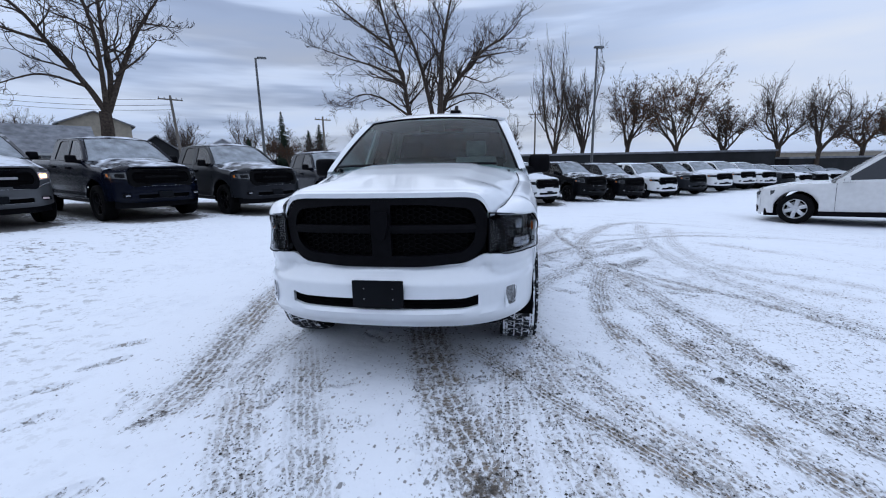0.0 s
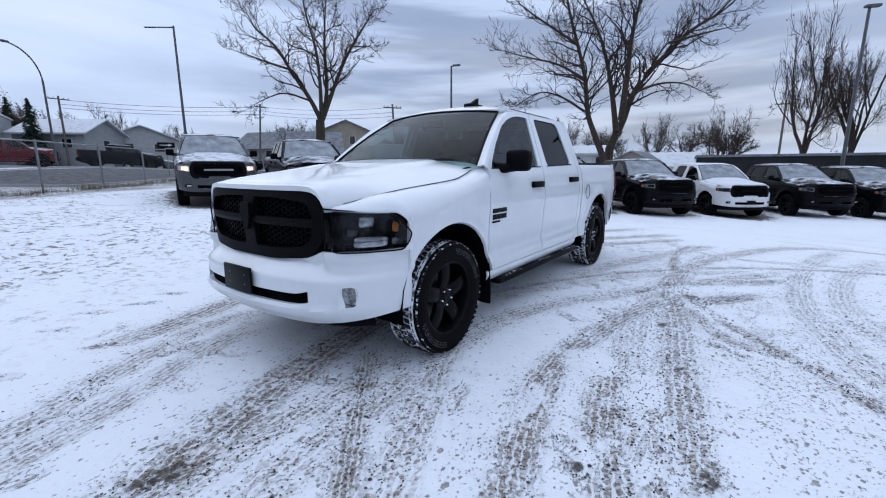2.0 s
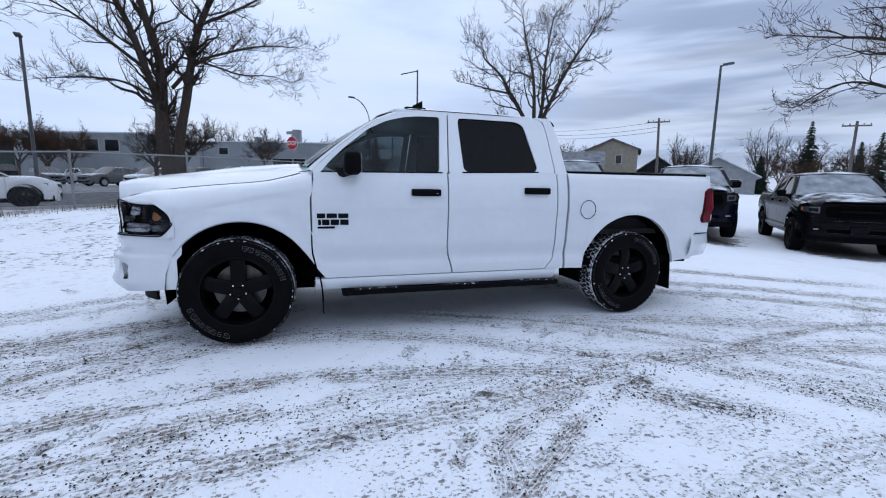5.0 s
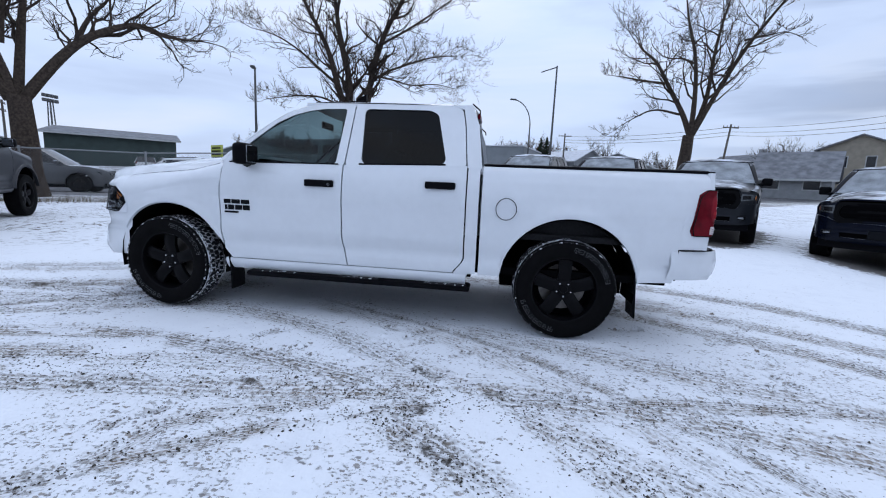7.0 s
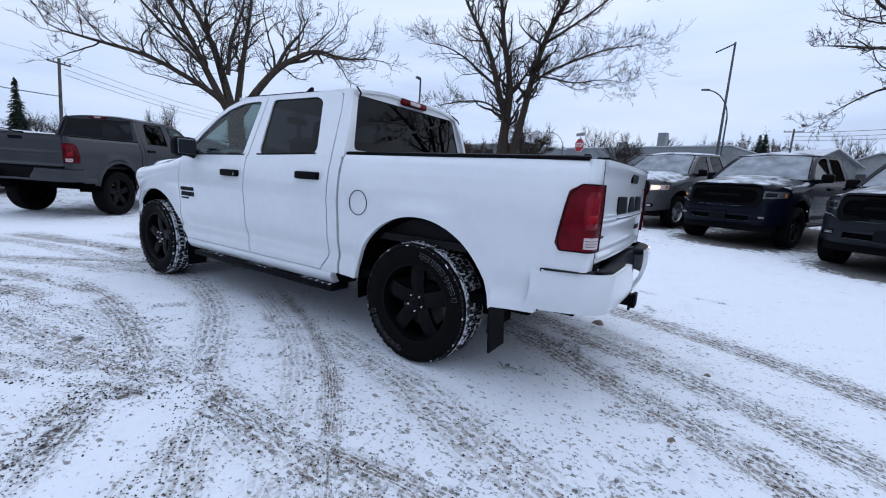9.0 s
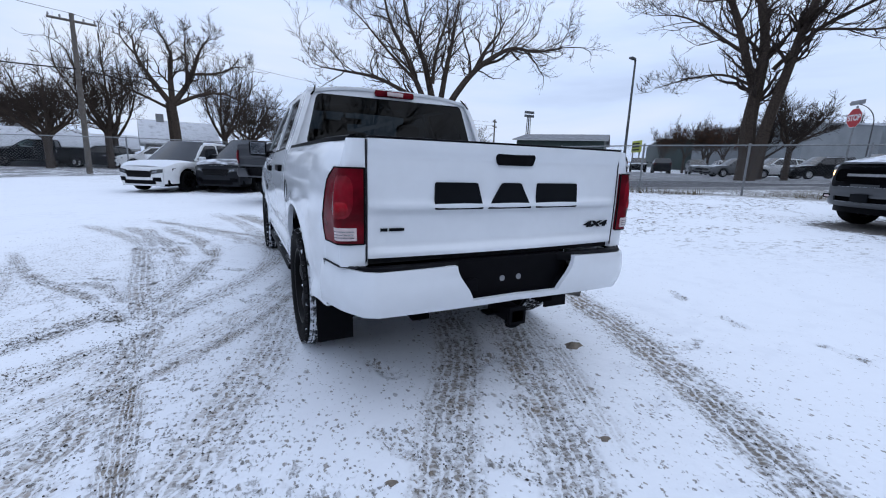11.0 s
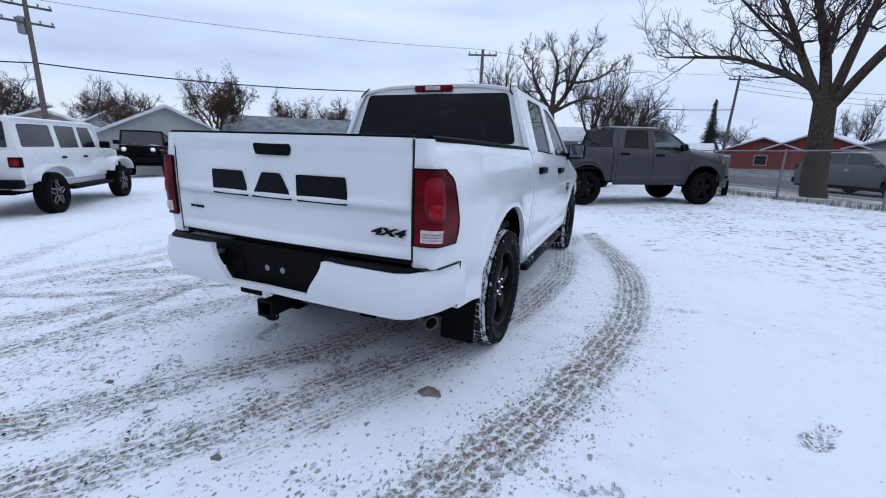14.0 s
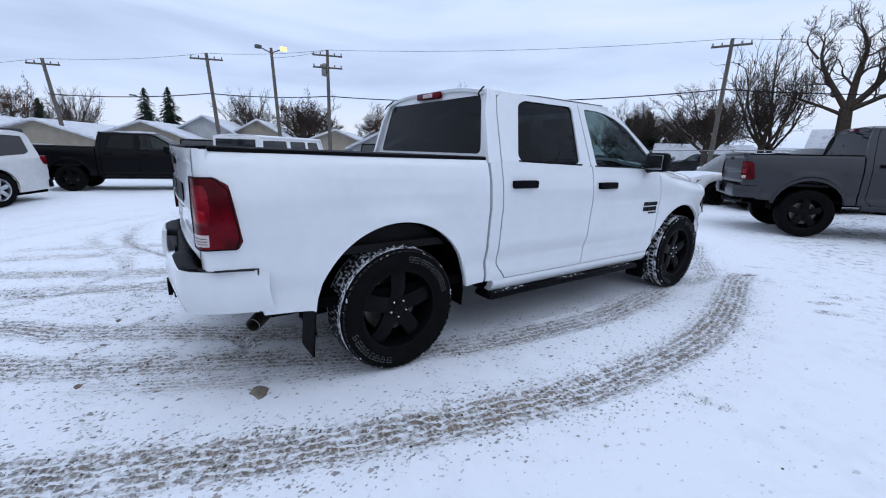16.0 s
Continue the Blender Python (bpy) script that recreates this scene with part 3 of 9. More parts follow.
TRACKS += [
    ([(6.2, 7.6), (3.7, 7.2), (2.32, 4.9), (2.03, 3.12), (2.25, 1.7), (2.45, 0.3), (2.55, -0.45), (2.6, -1.3), (2.9, -2.4)], 0.26, 0.75),
    ([(1.97, 0.66), (2.19, -0.35), (2.42, -0.95), (2.6, -1.4), (3.2, -2.6)], 0.22, 0.85),
    ([(2.21, 0.71), (2.47, -0.29), (2.67, -0.84), (3.1, -1.7), (3.9, -3.0)], 0.20, 0.7),
    ([(1.84, 1.93), (2.04, 0.81), (2.26, -0.07), (2.28, -0.64), (2.4, -1.2)], 0.22, 0.5),
    ([(2.2, 2.4), (2.44, 1.85), (2.68, 1.42), (3.10, 1.30), (3.48, 0.64), (4.0, -0.6)], 0.11, 0.85),
    ([(-0.96, 0.1), (-1.0, -0.75), (-0.85, -1.15), (-0.6, -1.6), (-0.3, -2.05), (0.2, -3.2)], 0.24, 0.65),
    ([(-0.85, -0.3), (-0.46, -1.1), (-0.21, -1.6), (-0.03, -1.98), (0.4, -3.2)], 0.20, 0.7),
    ([(2.35, 0.2), (2.15, 1.6), (2.12, 2.9), (2.10, 4.07), (2.17, 4.6), (2.35, 5.6)], 0.26, 0.5),
    ([(3.9, 0.0), (3.5, 1.2), (3.3, 2.2), (3.2, 3.2), (3.4, 5.0), (4.0, 7.2)], 0.26, 0.5),
    ([(4.5, 1.0), (3.8, 1.8), (3.55, 2.8), (3.7, 4.4), (4.4, 6.6)], 0.24, 0.45),
    ([(1.0, 7.0), (2.5, 5.2), (5.0, 5.6), (7.0, 4.2), (9.0, 1.0)], 0.14, 0.6),
    ([(3.0, 8.0), (5.0, 7.2), (7.5, 5.0), (9.0, 2.5)], 0.16, 0.6),
    ([(-2.0, 9.5), (2.0, 11.0), (6.0, 10.0), (9.0, 6.0)], 0.18, 0.5),
    ([(0.5, 8.6), (3.0, 9.2), (6.0, 8.4), (8.5, 5.5)], 0.14, 0.5),
    ([(3.2, 3.0), (4.6, 1.8), (5.2, 0.2), (5.4, -2.0), (6.6, -5.0), (9.5, -7.0)], 0.22, 0.5),
    ([(4.0, 4.6), (5.6, 2.6), (6.4, 0.2), (6.6, -2.4), (8.0, -5.2), (11.0, -7.0)], 0.22, 0.5),
    ([(6.0, 5.0), (8.6, 3.6), (9.6, 1.6), (8.8, -0.6), (6.4, -1.6)], 0.22, 0.55),
]
# untouched islands of snow between the tracks: x, y, half length, half width, turn
ISLANDS = ((1.81, 0.48, 0.26, 0.11, 1.7), (2.27, 0.25, 0.2, 0.1, 1.4), (2.13, -0.58, 0.22, 0.09, 1.2), (2.72, 0.55, 0.2, 0.12, 1.3), (2.77, -0.14, 0.22, 0.1, 1.4), (1.75, -0.2, 0.2, 0.07, 1.6),
           (1.95, 0.4, 0.22, 0.09, 1.5), (2.55, 2.15, 0.28, 0.14, 2.2), (2.25, 2.95, 0.32, 0.13, 0.9), (2.95, 2.2, 0.25, 0.12, 1.2), (1.35, 0.6, 0.8, 0.2, 1.45), (2.75, 3.3, 0.3, 0.12, 0.8))
# scraped patches down to the dirt: x, y, half size, turn
PATCHES = ((2.41, 0.74, 0.15, 1.6), (2.17, 1.56, 0.10, 1.3), (1.74, 1.75, 0.07, 0.7), (1.79, 2.54, 0.10, 1.2), (1.20, 4.91, 0.09, 0.5), (2.30, 2.62, 0.16, 2.4), (2.62, 2.78, 0.18, 0.9), (2.0, 3.05, 0.12, 1.9),
           (-1.24, -1.45, 0.16, 1.2), (0.68, -1.75, 0.2, 1.3), (2.12, -0.65, 0.12, 0.8), (2.65, -0.35, 0.16, 1.5))
# shoe prints: x, y, heading
PRINTS = ((-2.28, -0.55, 0.7), (-2.14, -0.87, 0.9), (-2.2, -1.27, 0.8), (-1.5, -1.34, 1.9), (-1.9, -1.57, 0.9), (-1.16, -2.04, 0.8), (-0.31, -0.96, 0.5), (-0.10, -1.36, 0.1), (0.36, -1.52, 1.9), (-0.66, -1.11, 1.6),
          (0.53, -0.81, 0.3), (-0.27, -0.17, 2.4), (1.38, -0.46, 2.0), (2.10, -0.58, 2.2), (1.41, 1.28, 2.5), (1.69, 1.54, 2.0), (1.64, 2.08, 2.8), (1.33, 2.46, 2.3), (1.14, 2.40, 2.7), (1.50, 2.97, 2.9), (1.05, 2.12, 1.2),
          (1.53, 2.76, 2.4), (2.63, 1.27, 2.6), (1.39, 2.20, 0.6), (1.43, 3.08, 2.1), (0.58, 4.21, 1.9), (-0.07, 4.38, 0.2), (0.75, 4.92, 2.0), (1.47, 5.01, 0.6), (1.02, 5.17, 0.4), (0.32, 5.29, 2.3), (-0.69, 5.18, 0.2),
          (1.83, 2.57, 1.2), (-0.13, 4.34, 2.4), (1.15, 5.05, 2.2), (-2.5, 4.6, 1.2), (-2.75, 3.9, 1.0), (-2.6, 5.3, 1.4), (-2.3, 2.2, 0.3), (0.2, -2.2, 1.2), (-1.7, 4.75, 0.3))


def axis_lines(lo, hi, fine, far):
    """Grid lines: even between lo and hi, then ever wider out to far."""
    mid = list(np.arange(lo, hi + fine / 2, fine))
    d, out = fine, []
    p = 0.0
    while p < far:
        d *= 1.16
        p += d
        out.append(p)
    return np.array([lo - q for q in reversed(out)] + mid + [hi + q for q in out])


def build_ground():
    xs, ys = axis_lines(-3.2, 4.6, 0.022, 420.0), axis_lines(-3.4, 7.2, 0.022, 420.0)
    gx, gy = np.meshgrid(xs, ys, indexing="ij")
    z = ground_z(gx, gy)
    rng = np.random.default_rng(5)
    wear, along, across, deep, grit, under = (np.zeros_like(gx) for _ in range(6))
    # the part of the lot that is driven over most
    zone = np.exp(-(((gx - 3.0) / 1.25) ** 2 + ((gy - 1.6) / 3.0) ** 2)) * 0.37 + np.exp(-(((gx - 1.7) / 1.2) ** 2 + ((gy + 2.0) / 1.4) ** 2)) * 0.26
    zone += np.exp(-(((gx - 1.5) / 0.6) ** 2 + ((gy - 4.6) / 1.6) ** 2)) * 0.30 + np.exp(-(((gx + 0.2) / 1.6) ** 2 + ((gy - 5.4) / 0.9) ** 2)) * 0.16
    grit = np.maximum(grit, zone)
    bare = np.zeros_like(gx)
    # bare gravel under the parked pickups
    for nx_, ny_, dg in ((-8.6, 3.2, 67), (-6.98, 5.33, 65), (-5.4, 7.4, 61), (-3.75, 9.6, 47), (-1.6, 12.1, 33), (0.6, 14.3, 30), (2.9, 16.2, 22)):
        for back, rad in ((0.5, 0.9), (1.8, 1.1), (3.2, 1.2), (4.6, 1.2)):
            bx, by = nx_ - math.sin(radians(dg)) * back, ny_ + math.cos(radians(dg)) * back
            bare = np.maximum(bare, 1.2 * np.exp(-((gx - bx) ** 2 + (gy - by) ** 2) / (1.25 * rad) ** 2))
    for points, width, worn in TRACKS:
        line = spine(points)
        lo, hi = line.min(0) - width - 0.5, line.max(0) + width + 0.5
        sel = np.where((gx > lo[0]) & (gx < hi[0]) & (gy > lo[1]) & (gy < hi[1]))
        px, py = gx[sel], gy[sel]
        best, bs, bc, run = np.full(px.shape, 9.0), np.zeros(px.shape), np.zeros(px.shape), 0.0
        for a, b in zip(line, line[1:]):
            d = b - a
            ln = np.hypot(*d) + 1e-9
            t = np.clip(((px - a[0]) * d[0] + (py - a[1]) * d[1]) / ln ** 2, 0, 1)
            ex, ey = px - a[0] - t * d[0], py - a[1] - t * d[1]
            q = np.hypot(ex, ey)
            hit = q < best
            best[hit] = q[hit]
            bs[hit] = (run + t * ln)[hit]
            bc[hit] = (np.sign(d[0] * ey - d[1] * ex) * q)[hit]
            run += ln
        half = width / 2
        soft = np.clip((half + 0.05 - best) / 0.10, 0, 1)
        ends = np.clip(np.minimum(bs, run - bs) / 0.5, 0, 1)
        w = soft * ends * worn
        take = w > wear[sel]
        under[sel] = np.maximum(under[sel], np.minimum(w, wear[sel]))
        ix = tuple(s[take] for s in sel)
        wear[ix], along[ix], across[ix] = w[take], bs[take], (bc / half)[take]
        lip = np.exp(-((best - half - 0.03) / 0.035) ** 2) * ends * worn * 0.012
        deep[sel] = np.maximum(deep[sel], w * 0.012) - lip * 0.6 * (w < 0.3)
        spill = np.exp(-np.clip(best - half, 0, 9) / 0.12) * ends * worn * 0.48
        grit[sel] = np.maximum(grit[sel], spill)
    keep = np.ones_like(gx)
    for cx, cy, la, lb, a in ISLANDS:
        u, v = (gx - cx) * math.cos(a) + (gy - cy) * math.sin(a), -(gx - cx) * math.sin(a) + (gy - cy) * math.cos(a)
        edge = 0.16 * np.sin(23 * gx + 9 * gy + cx) + 0.12 * np.sin(31 * gy - 17 * gx) + 0.10 * np.sin(61 * gx + 47 * gy)
        keep *= 1 - np.clip((1.2 + edge - np.hypot(u / la, v / lb)) / 0.5, 0, 1)
    grit *= 0.06 + 0.94 * keep
    wear *= 0.15 + 0.85 * keep
    for cx, cy, la, a in PATCHES:
        u, v = (gx - cx) * math.cos(a) + (gy - cy) * math.sin(a), -(gx - cx) * math.sin(a) + (gy - cy) * math.cos(a)
        k = np.clip((1.2 - np.hypot(u / la, v / (la * 0.5))) / 0.7, 0, 1)
        bare = np.maximum(bare, 0.50 * k)
        grit = np.maximum(grit, 0.8 * k)
        deep += 0.004 * k
    # shoe prints beside the tracks: heel and sole pressed in, with a raised rim
    for cx, cy, a in PRINTS:
        u = (gx - cx) * math.cos(a) + (gy - cy) * math.sin(a)
        v = -(gx - cx) * math.sin(a) + (gy - cy) * math.cos(a)
        r = np.minimum(np.hypot((u - 0.055) / 0.10, v / 0.054), np.hypot((u + 0.105) / 0.055, v / 0.042))
        k = np.clip((1.12 - r) / 0.24, 0, 1)
        deep += k * 0.013 - np.exp(-((r - 1.28) / 0.16) ** 2) * 0.006
        grit = np.maximum(grit, np.clip((1.5 - r) / 0.6, 0, 1) * rng.uniform(0.35, 0.75))
    near = np.clip(np.minimum(np.minimum(gx + 3.2, 4.6 - gx), np.minimum(gy + 3.4, 7.2 - gy)) / 0.6 + 1, 0, 1)
    z = z - deep
    clean = np.clip((wear - under) / 0.18, 0, 1) * near
    verts = np.stack([gx, gy, z], -1).reshape(-1, 3)
    nx, ny = len(xs), len(ys)
    i = (np.arange(nx - 1)[:, None] * ny + np.arange(ny - 1)[None, :]).reshape(-1)
    quads = np.stack([i, i + ny, i + ny + 1, i + 1], -1)
    me = bpy.data.meshes.new("ground")
    me.from_pydata(verts, [], quads)
    me.shade_smooth()
    for name, arr in (("wear", wear), ("along", along), ("across", across), ("clean", clean), ("bare", bare), ("grit", np.maximum(grit, wear * 0.5))):
        at = me.attributes.new(name, "FLOAT", "POINT")
        at.data.foreach_set("value", arr.reshape(-1).astype(np.float32))
    me.materials.append(ground_material())
    return tagged(new("ground", me), "snow-covered gravel lot with brown tyre tracks and footprints", "ground", kind="structure")


def ground_material():
    m = bpy.data.materials.new("snow_ground")
    m.use_nodes = True
    n, l = m.node_tree.nodes, m.node_tree.links
    b = n["Principled BSDF"]
    geo = n.new("ShaderNodeNewGeometry")
    pos = geo.outputs["Position"]

    def attr(name):
        a = n.new("ShaderNodeAttribute")
        a.attribute_name = name
        return a.outputs["Fac"]

    def noise(scale, detail=4, rough=0.5):
        t = n.new("ShaderNodeTexNoise")
        t.inputs["Scale"].default_value, t.inputs["Detail"].default_value, t.inputs["Roughness"].default_value = scale, detail, rough
        l.new(pos, t.inputs["Vector"])
        return t.outputs["Fac"]

    def calc(op, a, c=None, d=None):
        k = n.new("ShaderNodeMath")
        k.operation = op
        for sock, val in zip(k.inputs, (a, c, d)):
            if val is None:
                continue
            if isinstance(val, (int, float)):
                sock.default_value = val
            else:
                l.new(val, sock)
        return k.outputs[0]

    def ranged(a, lo, hi, c=0.0, d=1.0):
        k = n.new("ShaderNodeMapRange")
        k.interpolation_type = "SMOOTHSTEP"
        for i, v in zip((1, 2, 3, 4), (lo, hi, c, d)):
            k.inputs[i].default_value = v
        l.new(a, k.inputs[0])
        return k.outputs[0]

    def mixed(fac, a, c):
        k = n.new("ShaderNodeMix")
        k.data_type = "RGBA"
        l.new(fac, k.inputs[0])
        for i, v in ((6, a), (7, c)):
            if isinstance(v, tuple):
                k.inputs[i].default_value = (*v, 1)
            else:
                l.new(v, k.inputs[i])
        return k.outputs[2]

    wear, along, across, load = attr("wear"), attr("along"), attr("across"), attr("grit")
    clean = attr("clean")
    big, mid, soft, stones, sand = noise(0.8, 4), noise(5.0, 5, 0.6), noise(16.0, 3, 0.55), noise(58.0, 2, 0.5), noise(170.0, 2, 0.6)
    churn = noise(24.0, 6, 0.72)

    def chips(scale, size, most):
        """Single crumbs of dirt, one to a cell; the load says how many cells hold one."""
        mp, vo, cs = n.new("ShaderNodeMapping"), n.new("ShaderNodeTexVoronoi"), n.new("ShaderNodeSeparateColor")
        mp.inputs["Rotation"].default_value, mp.inputs["Scale"].default_value = (0, 0, 0.4 + 0.02 * scale), (1.0, 0.62, 0.0)
        vo.inputs["Scale"].default_value, vo.inputs["Randomness"].default_value = scale, 1.0
        wobble = n.new("ShaderNodeMix")
        wobble.data_type, wobble.blend_type = "RGBA", "LINEAR_LIGHT"
        wobble.inputs[0].default_value = 0.012
        wn_ = n.new("ShaderNodeTexNoise")
        wn_.inputs["Scale"].default_value = scale * 1.7
        l.new(pos, wn_.inputs["Vector"])
        l.new(pos, wobble.inputs[6])
        l.new(wn_.outputs["Color"], wobble.inputs[7])
        l.new(wobble.outputs[2], mp.inputs[0])
        l.new(mp.outputs[0], vo.inputs["Vector"])
        l.new(vo.outputs["Color"], cs.inputs[0])
        here = ranged(calc("SUBTRACT", calc("MULTIPLY", dens, most), cs.outputs[0]), -0.03, 0.03)
        radius = calc("MULTIPLY_ADD", cs.outputs[1], size, size * 0.35)
        return calc("MULTIPLY", here, ranged(calc("SUBTRACT", radius, vo.outputs["Distance"]), -0.05, 0.06))

    # ribs pressed into the tracks: lines of snow stay up between rows of lugs, broken by later snow
    wob = calc("MULTIPLY_ADD", calc("SUBTRACT", soft, 0.5), 0.62, across)
    lane = calc("MULTIPLY_ADD", wob, 2.5, 10.5)
    rib = calc("ABSOLUTE", calc("SUBTRACT", calc("FRACT", lane), 0.5))
    row = calc("FLOOR", lane)
    bar = calc("ABSOLUTE", calc("SUBTRACT", calc("FRACT", calc("ADD", calc("MULTIPLY_ADD", along, 27.0, calc("MULTIPLY", row, 0.43)), calc("ADD", calc("MULTIPLY", soft, 1.6), calc("MULTIPLY", lane, 0.35)))), 0.5))
    ridge = ranged(rib, 0.27, 0.37)
    lug = calc("MULTIPLY", ranged(bar, 0.10, 0.24), calc("SUBTRACT", 1.0, ridge))
    keep = ranged(calc("ADD", calc("MULTIPLY", mid, 0.65), calc("MULTIPLY", churn, 0.35)), 0.38, 0.56)
    tread = calc("MULTIPLY", calc("MULTIPLY_ADD", lug, 0.34, 0.44), calc("SUBTRACT", 1.0, calc("MULTIPLY", ridge, 0.70)))
    press = calc("MULTIPLY", calc("MULTIPLY", wear, clean), calc("MULTIPLY", tread, calc("MULTIPLY_ADD", keep, 0.80, 0.20)))
    # crumbs: denser where wheels have dug
    dens = calc("MULTIPLY", load, calc("MULTIPLY_ADD", ranged(mid, 0.34, 0.62), 0.95, 0.25))
    dens = calc("MAXIMUM", dens, calc("MULTIPLY", calc("MULTIPLY", wear, ranged(churn, 0.40, 0.55)), 0.75))
    dens = calc("MULTIPLY", dens, calc("SUBTRACT", 1.0, calc("MULTIPLY", calc("MULTIPLY", ridge, ranged(wear, 0.05, 0.2)), 0.5)))
    dens = calc("MAXIMUM", dens, calc("MULTIPLY", ranged(big, 0.48, 0.62), 0.014))
    crumbs = calc("MAXIMUM", chips(30.0, 0.34, 0.42), calc("MAXIMUM", chips(58.0, 0.40, 0.80), chips(110.0, 0.42, 0.75)))
    sx = n.new("ShaderNodeSeparateXYZ")
    l.new(pos, sx.inputs[0])
    verge = calc("ADD", calc("MULTIPLY", sx.outputs[0], -0.85), calc("MULTIPLY", sx.outputs[1], -0.53))
    turf = ranged(verge, 1.5, 5.0)
    scrub = noise(8.0, 8, 0.74)
    tufts = calc("MULTIPLY", calc("MULTIPLY", ranged(scrub, 0.535, 0.585), ranged(big, 0.36, 0.52)), turf)
    street = calc("MULTIPLY", ranged(verge, 14.5, 14.8), ranged(verge, 23.7, 23.4))
    lot = calc("MULTIPLY", ranged(big, 0.40, 0.62), ranged(mid, 0.42, 0.66))
    snow = mixed(calc("MULTIPLY", lot, 0.40), (0.725, 0.75, 0.79), (0.61, 0.635, 0.685))
    worn = calc("MINIMUM", calc("MULTIPLY", calc("ADD", calc("MULTIPLY", press, 1.30), calc("MULTIPLY", load, 0.10)), ranged(calc("ADD", calc("MULTIPLY", soft, 0.6), calc("MULTIPLY", stones, 0.4)), 0.30, 0.56)), 0.95)
    slush = mixed(ranged(big, 0.40, 0.60), (0.17, 0.152, 0.132), (0.22, 0.170, 0.118))
    col = mixed(worn, snow, slush)
    # churned, half-thawed patches between the tracks
    sm = n.new("ShaderNodeMapping")
    sm.inputs["Rotation"].default_value, sm.inputs["Scale"].default_value = (0, 0, 0.35), (34.0, 7.0, 1.0)
    l.new(pos, sm.inputs[0])
    st = n.new("ShaderNodeTexNoise")
    st.inputs["Scale"].default_value, st.inputs["Detail"].default_value, st.inputs["Roughness"].default_value = 1.0, 5, 0.65
    l.new(sm.outputs[0], st.inputs["Vector"])
    rough_snow = calc("ADD", calc("MULTIPLY", churn, 0.6), calc("MULTIPLY", st.outputs["Fac"], 0.4))
    gate = calc("MULTIPLY", ranged(load, 0.10, 0.55), ranged(big, 0.30, 0.55, 0.45, 1.0))
    churned = ranged(calc("ADD", rough_snow, calc("MULTIPLY", gate, 0.08)), 0.60, 0.64)
    churned = calc("MULTIPLY", churned, ranged(load, 0.04, 0.22))
    col = mixed(calc("MULTIPLY", churned, 0.50), col, mixed(ranged(mid, 0.42, 0.62), (0.27, 0.26, 0.255), (0.23, 0.20, 0.165)))
    stone = mixed(ranged(soft, 0.42, 0.6), (0.075, 0.066, 0.056), (0.20, 0.165, 0.125))
    col = mixed(calc("MULTIPLY", crumbs, 0.74), col, stone)
    col = mixed(calc("MULTIPLY", tufts, 0.9), col, (0.09, 0.075, 0.05))
    asphalt = mixed(ranged(mid, 0.42, 0.66), (0.05, 0.05, 0.054), (0.14, 0.145, 0.155))
    soil = ranged(calc("ADD", attr("bare"), calc("MULTIPLY", calc("SUBTRACT", scrub, 0.5), 1.6)), 0.40, 0.62)
    col = mixed(calc("MULTIPLY", soil, 0.92), col, mixed(ranged(churn, 0.45, 0.6), (0.05, 0.044, 0.038), (0.10, 0.085, 0.07)))
    col = mixed(street, col, asphalt)
    # dead grass shows through the snow on the boulevard between fence and kerb
    strip = calc("MULTIPLY", calc("MULTIPLY", ranged(verge, 10.6, 11.4), ranged(verge, 14.5, 14.3)), ranged(calc("ADD", calc("MULTIPLY", scrub, 0.7), calc("MULTIPLY", big, 0.3)), 0.40, 0.52))
    col = mixed(calc("MULTIPLY", strip, 0.75), col, (0.13, 0.115, 0.09))
    # dark trodden yards behind the back fence
    yard = calc("SUBTRACT", calc("MULTIPLY_ADD", sx.outputs[0], 0.304, -21.6), sx.outputs[1])
    yard = calc("MULTIPLY", calc("MULTIPLY", ranged(yard, 0.0, 1.2), ranged(yard, 24.0, 18.0)), ranged(calc("ADD", calc("MULTIPLY", mid, 0.5), calc("MULTIPLY", big, 0.5)), 0.58, 0.46))
    col = mixed(calc("MULTIPLY", yard, 0.85), col, (0.085, 0.08, 0.078))
    forecourt = calc("MULTIPLY", calc("MULTIPLY", ranged(verge, 25.0, 25.6), ranged(verge, 52.0, 50.0)), ranged(calc("ADD", calc("MULTIPLY", mid, 0.6), calc("MULTIPLY", big, 0.4)), 0.68, 0.54))
    col = mixed(calc("MULTIPLY", forecourt, 0.85), col, asphalt)
    l.new(col, b.inputs["Base Color"])
    b.inputs["Roughness"].default_value = 0.82
    b.inputs["Specular IOR Level"].default_value = 0.2
    h = calc("ADD", calc("MULTIPLY", press, -0.010), calc("MULTIPLY", mid, 0.010))
    h = calc("ADD", h, calc("MULTIPLY", soft, 0.006))
    h = calc("ADD", h, calc("MULTIPLY", crumbs, 0.005))
    h = calc("SUBTRACT", h, calc("MULTIPLY", churned, 0.006))
    bp = n.new("ShaderNodeBump")
    bp.inputs["Strength"].default_value, bp.inputs["Distance"].default_value = 0.8, 1.0
    l.new(h, bp.inputs["Height"])
    l.new(bp.outputs[0], b.inputs["Normal"])
    return m


build_ground()

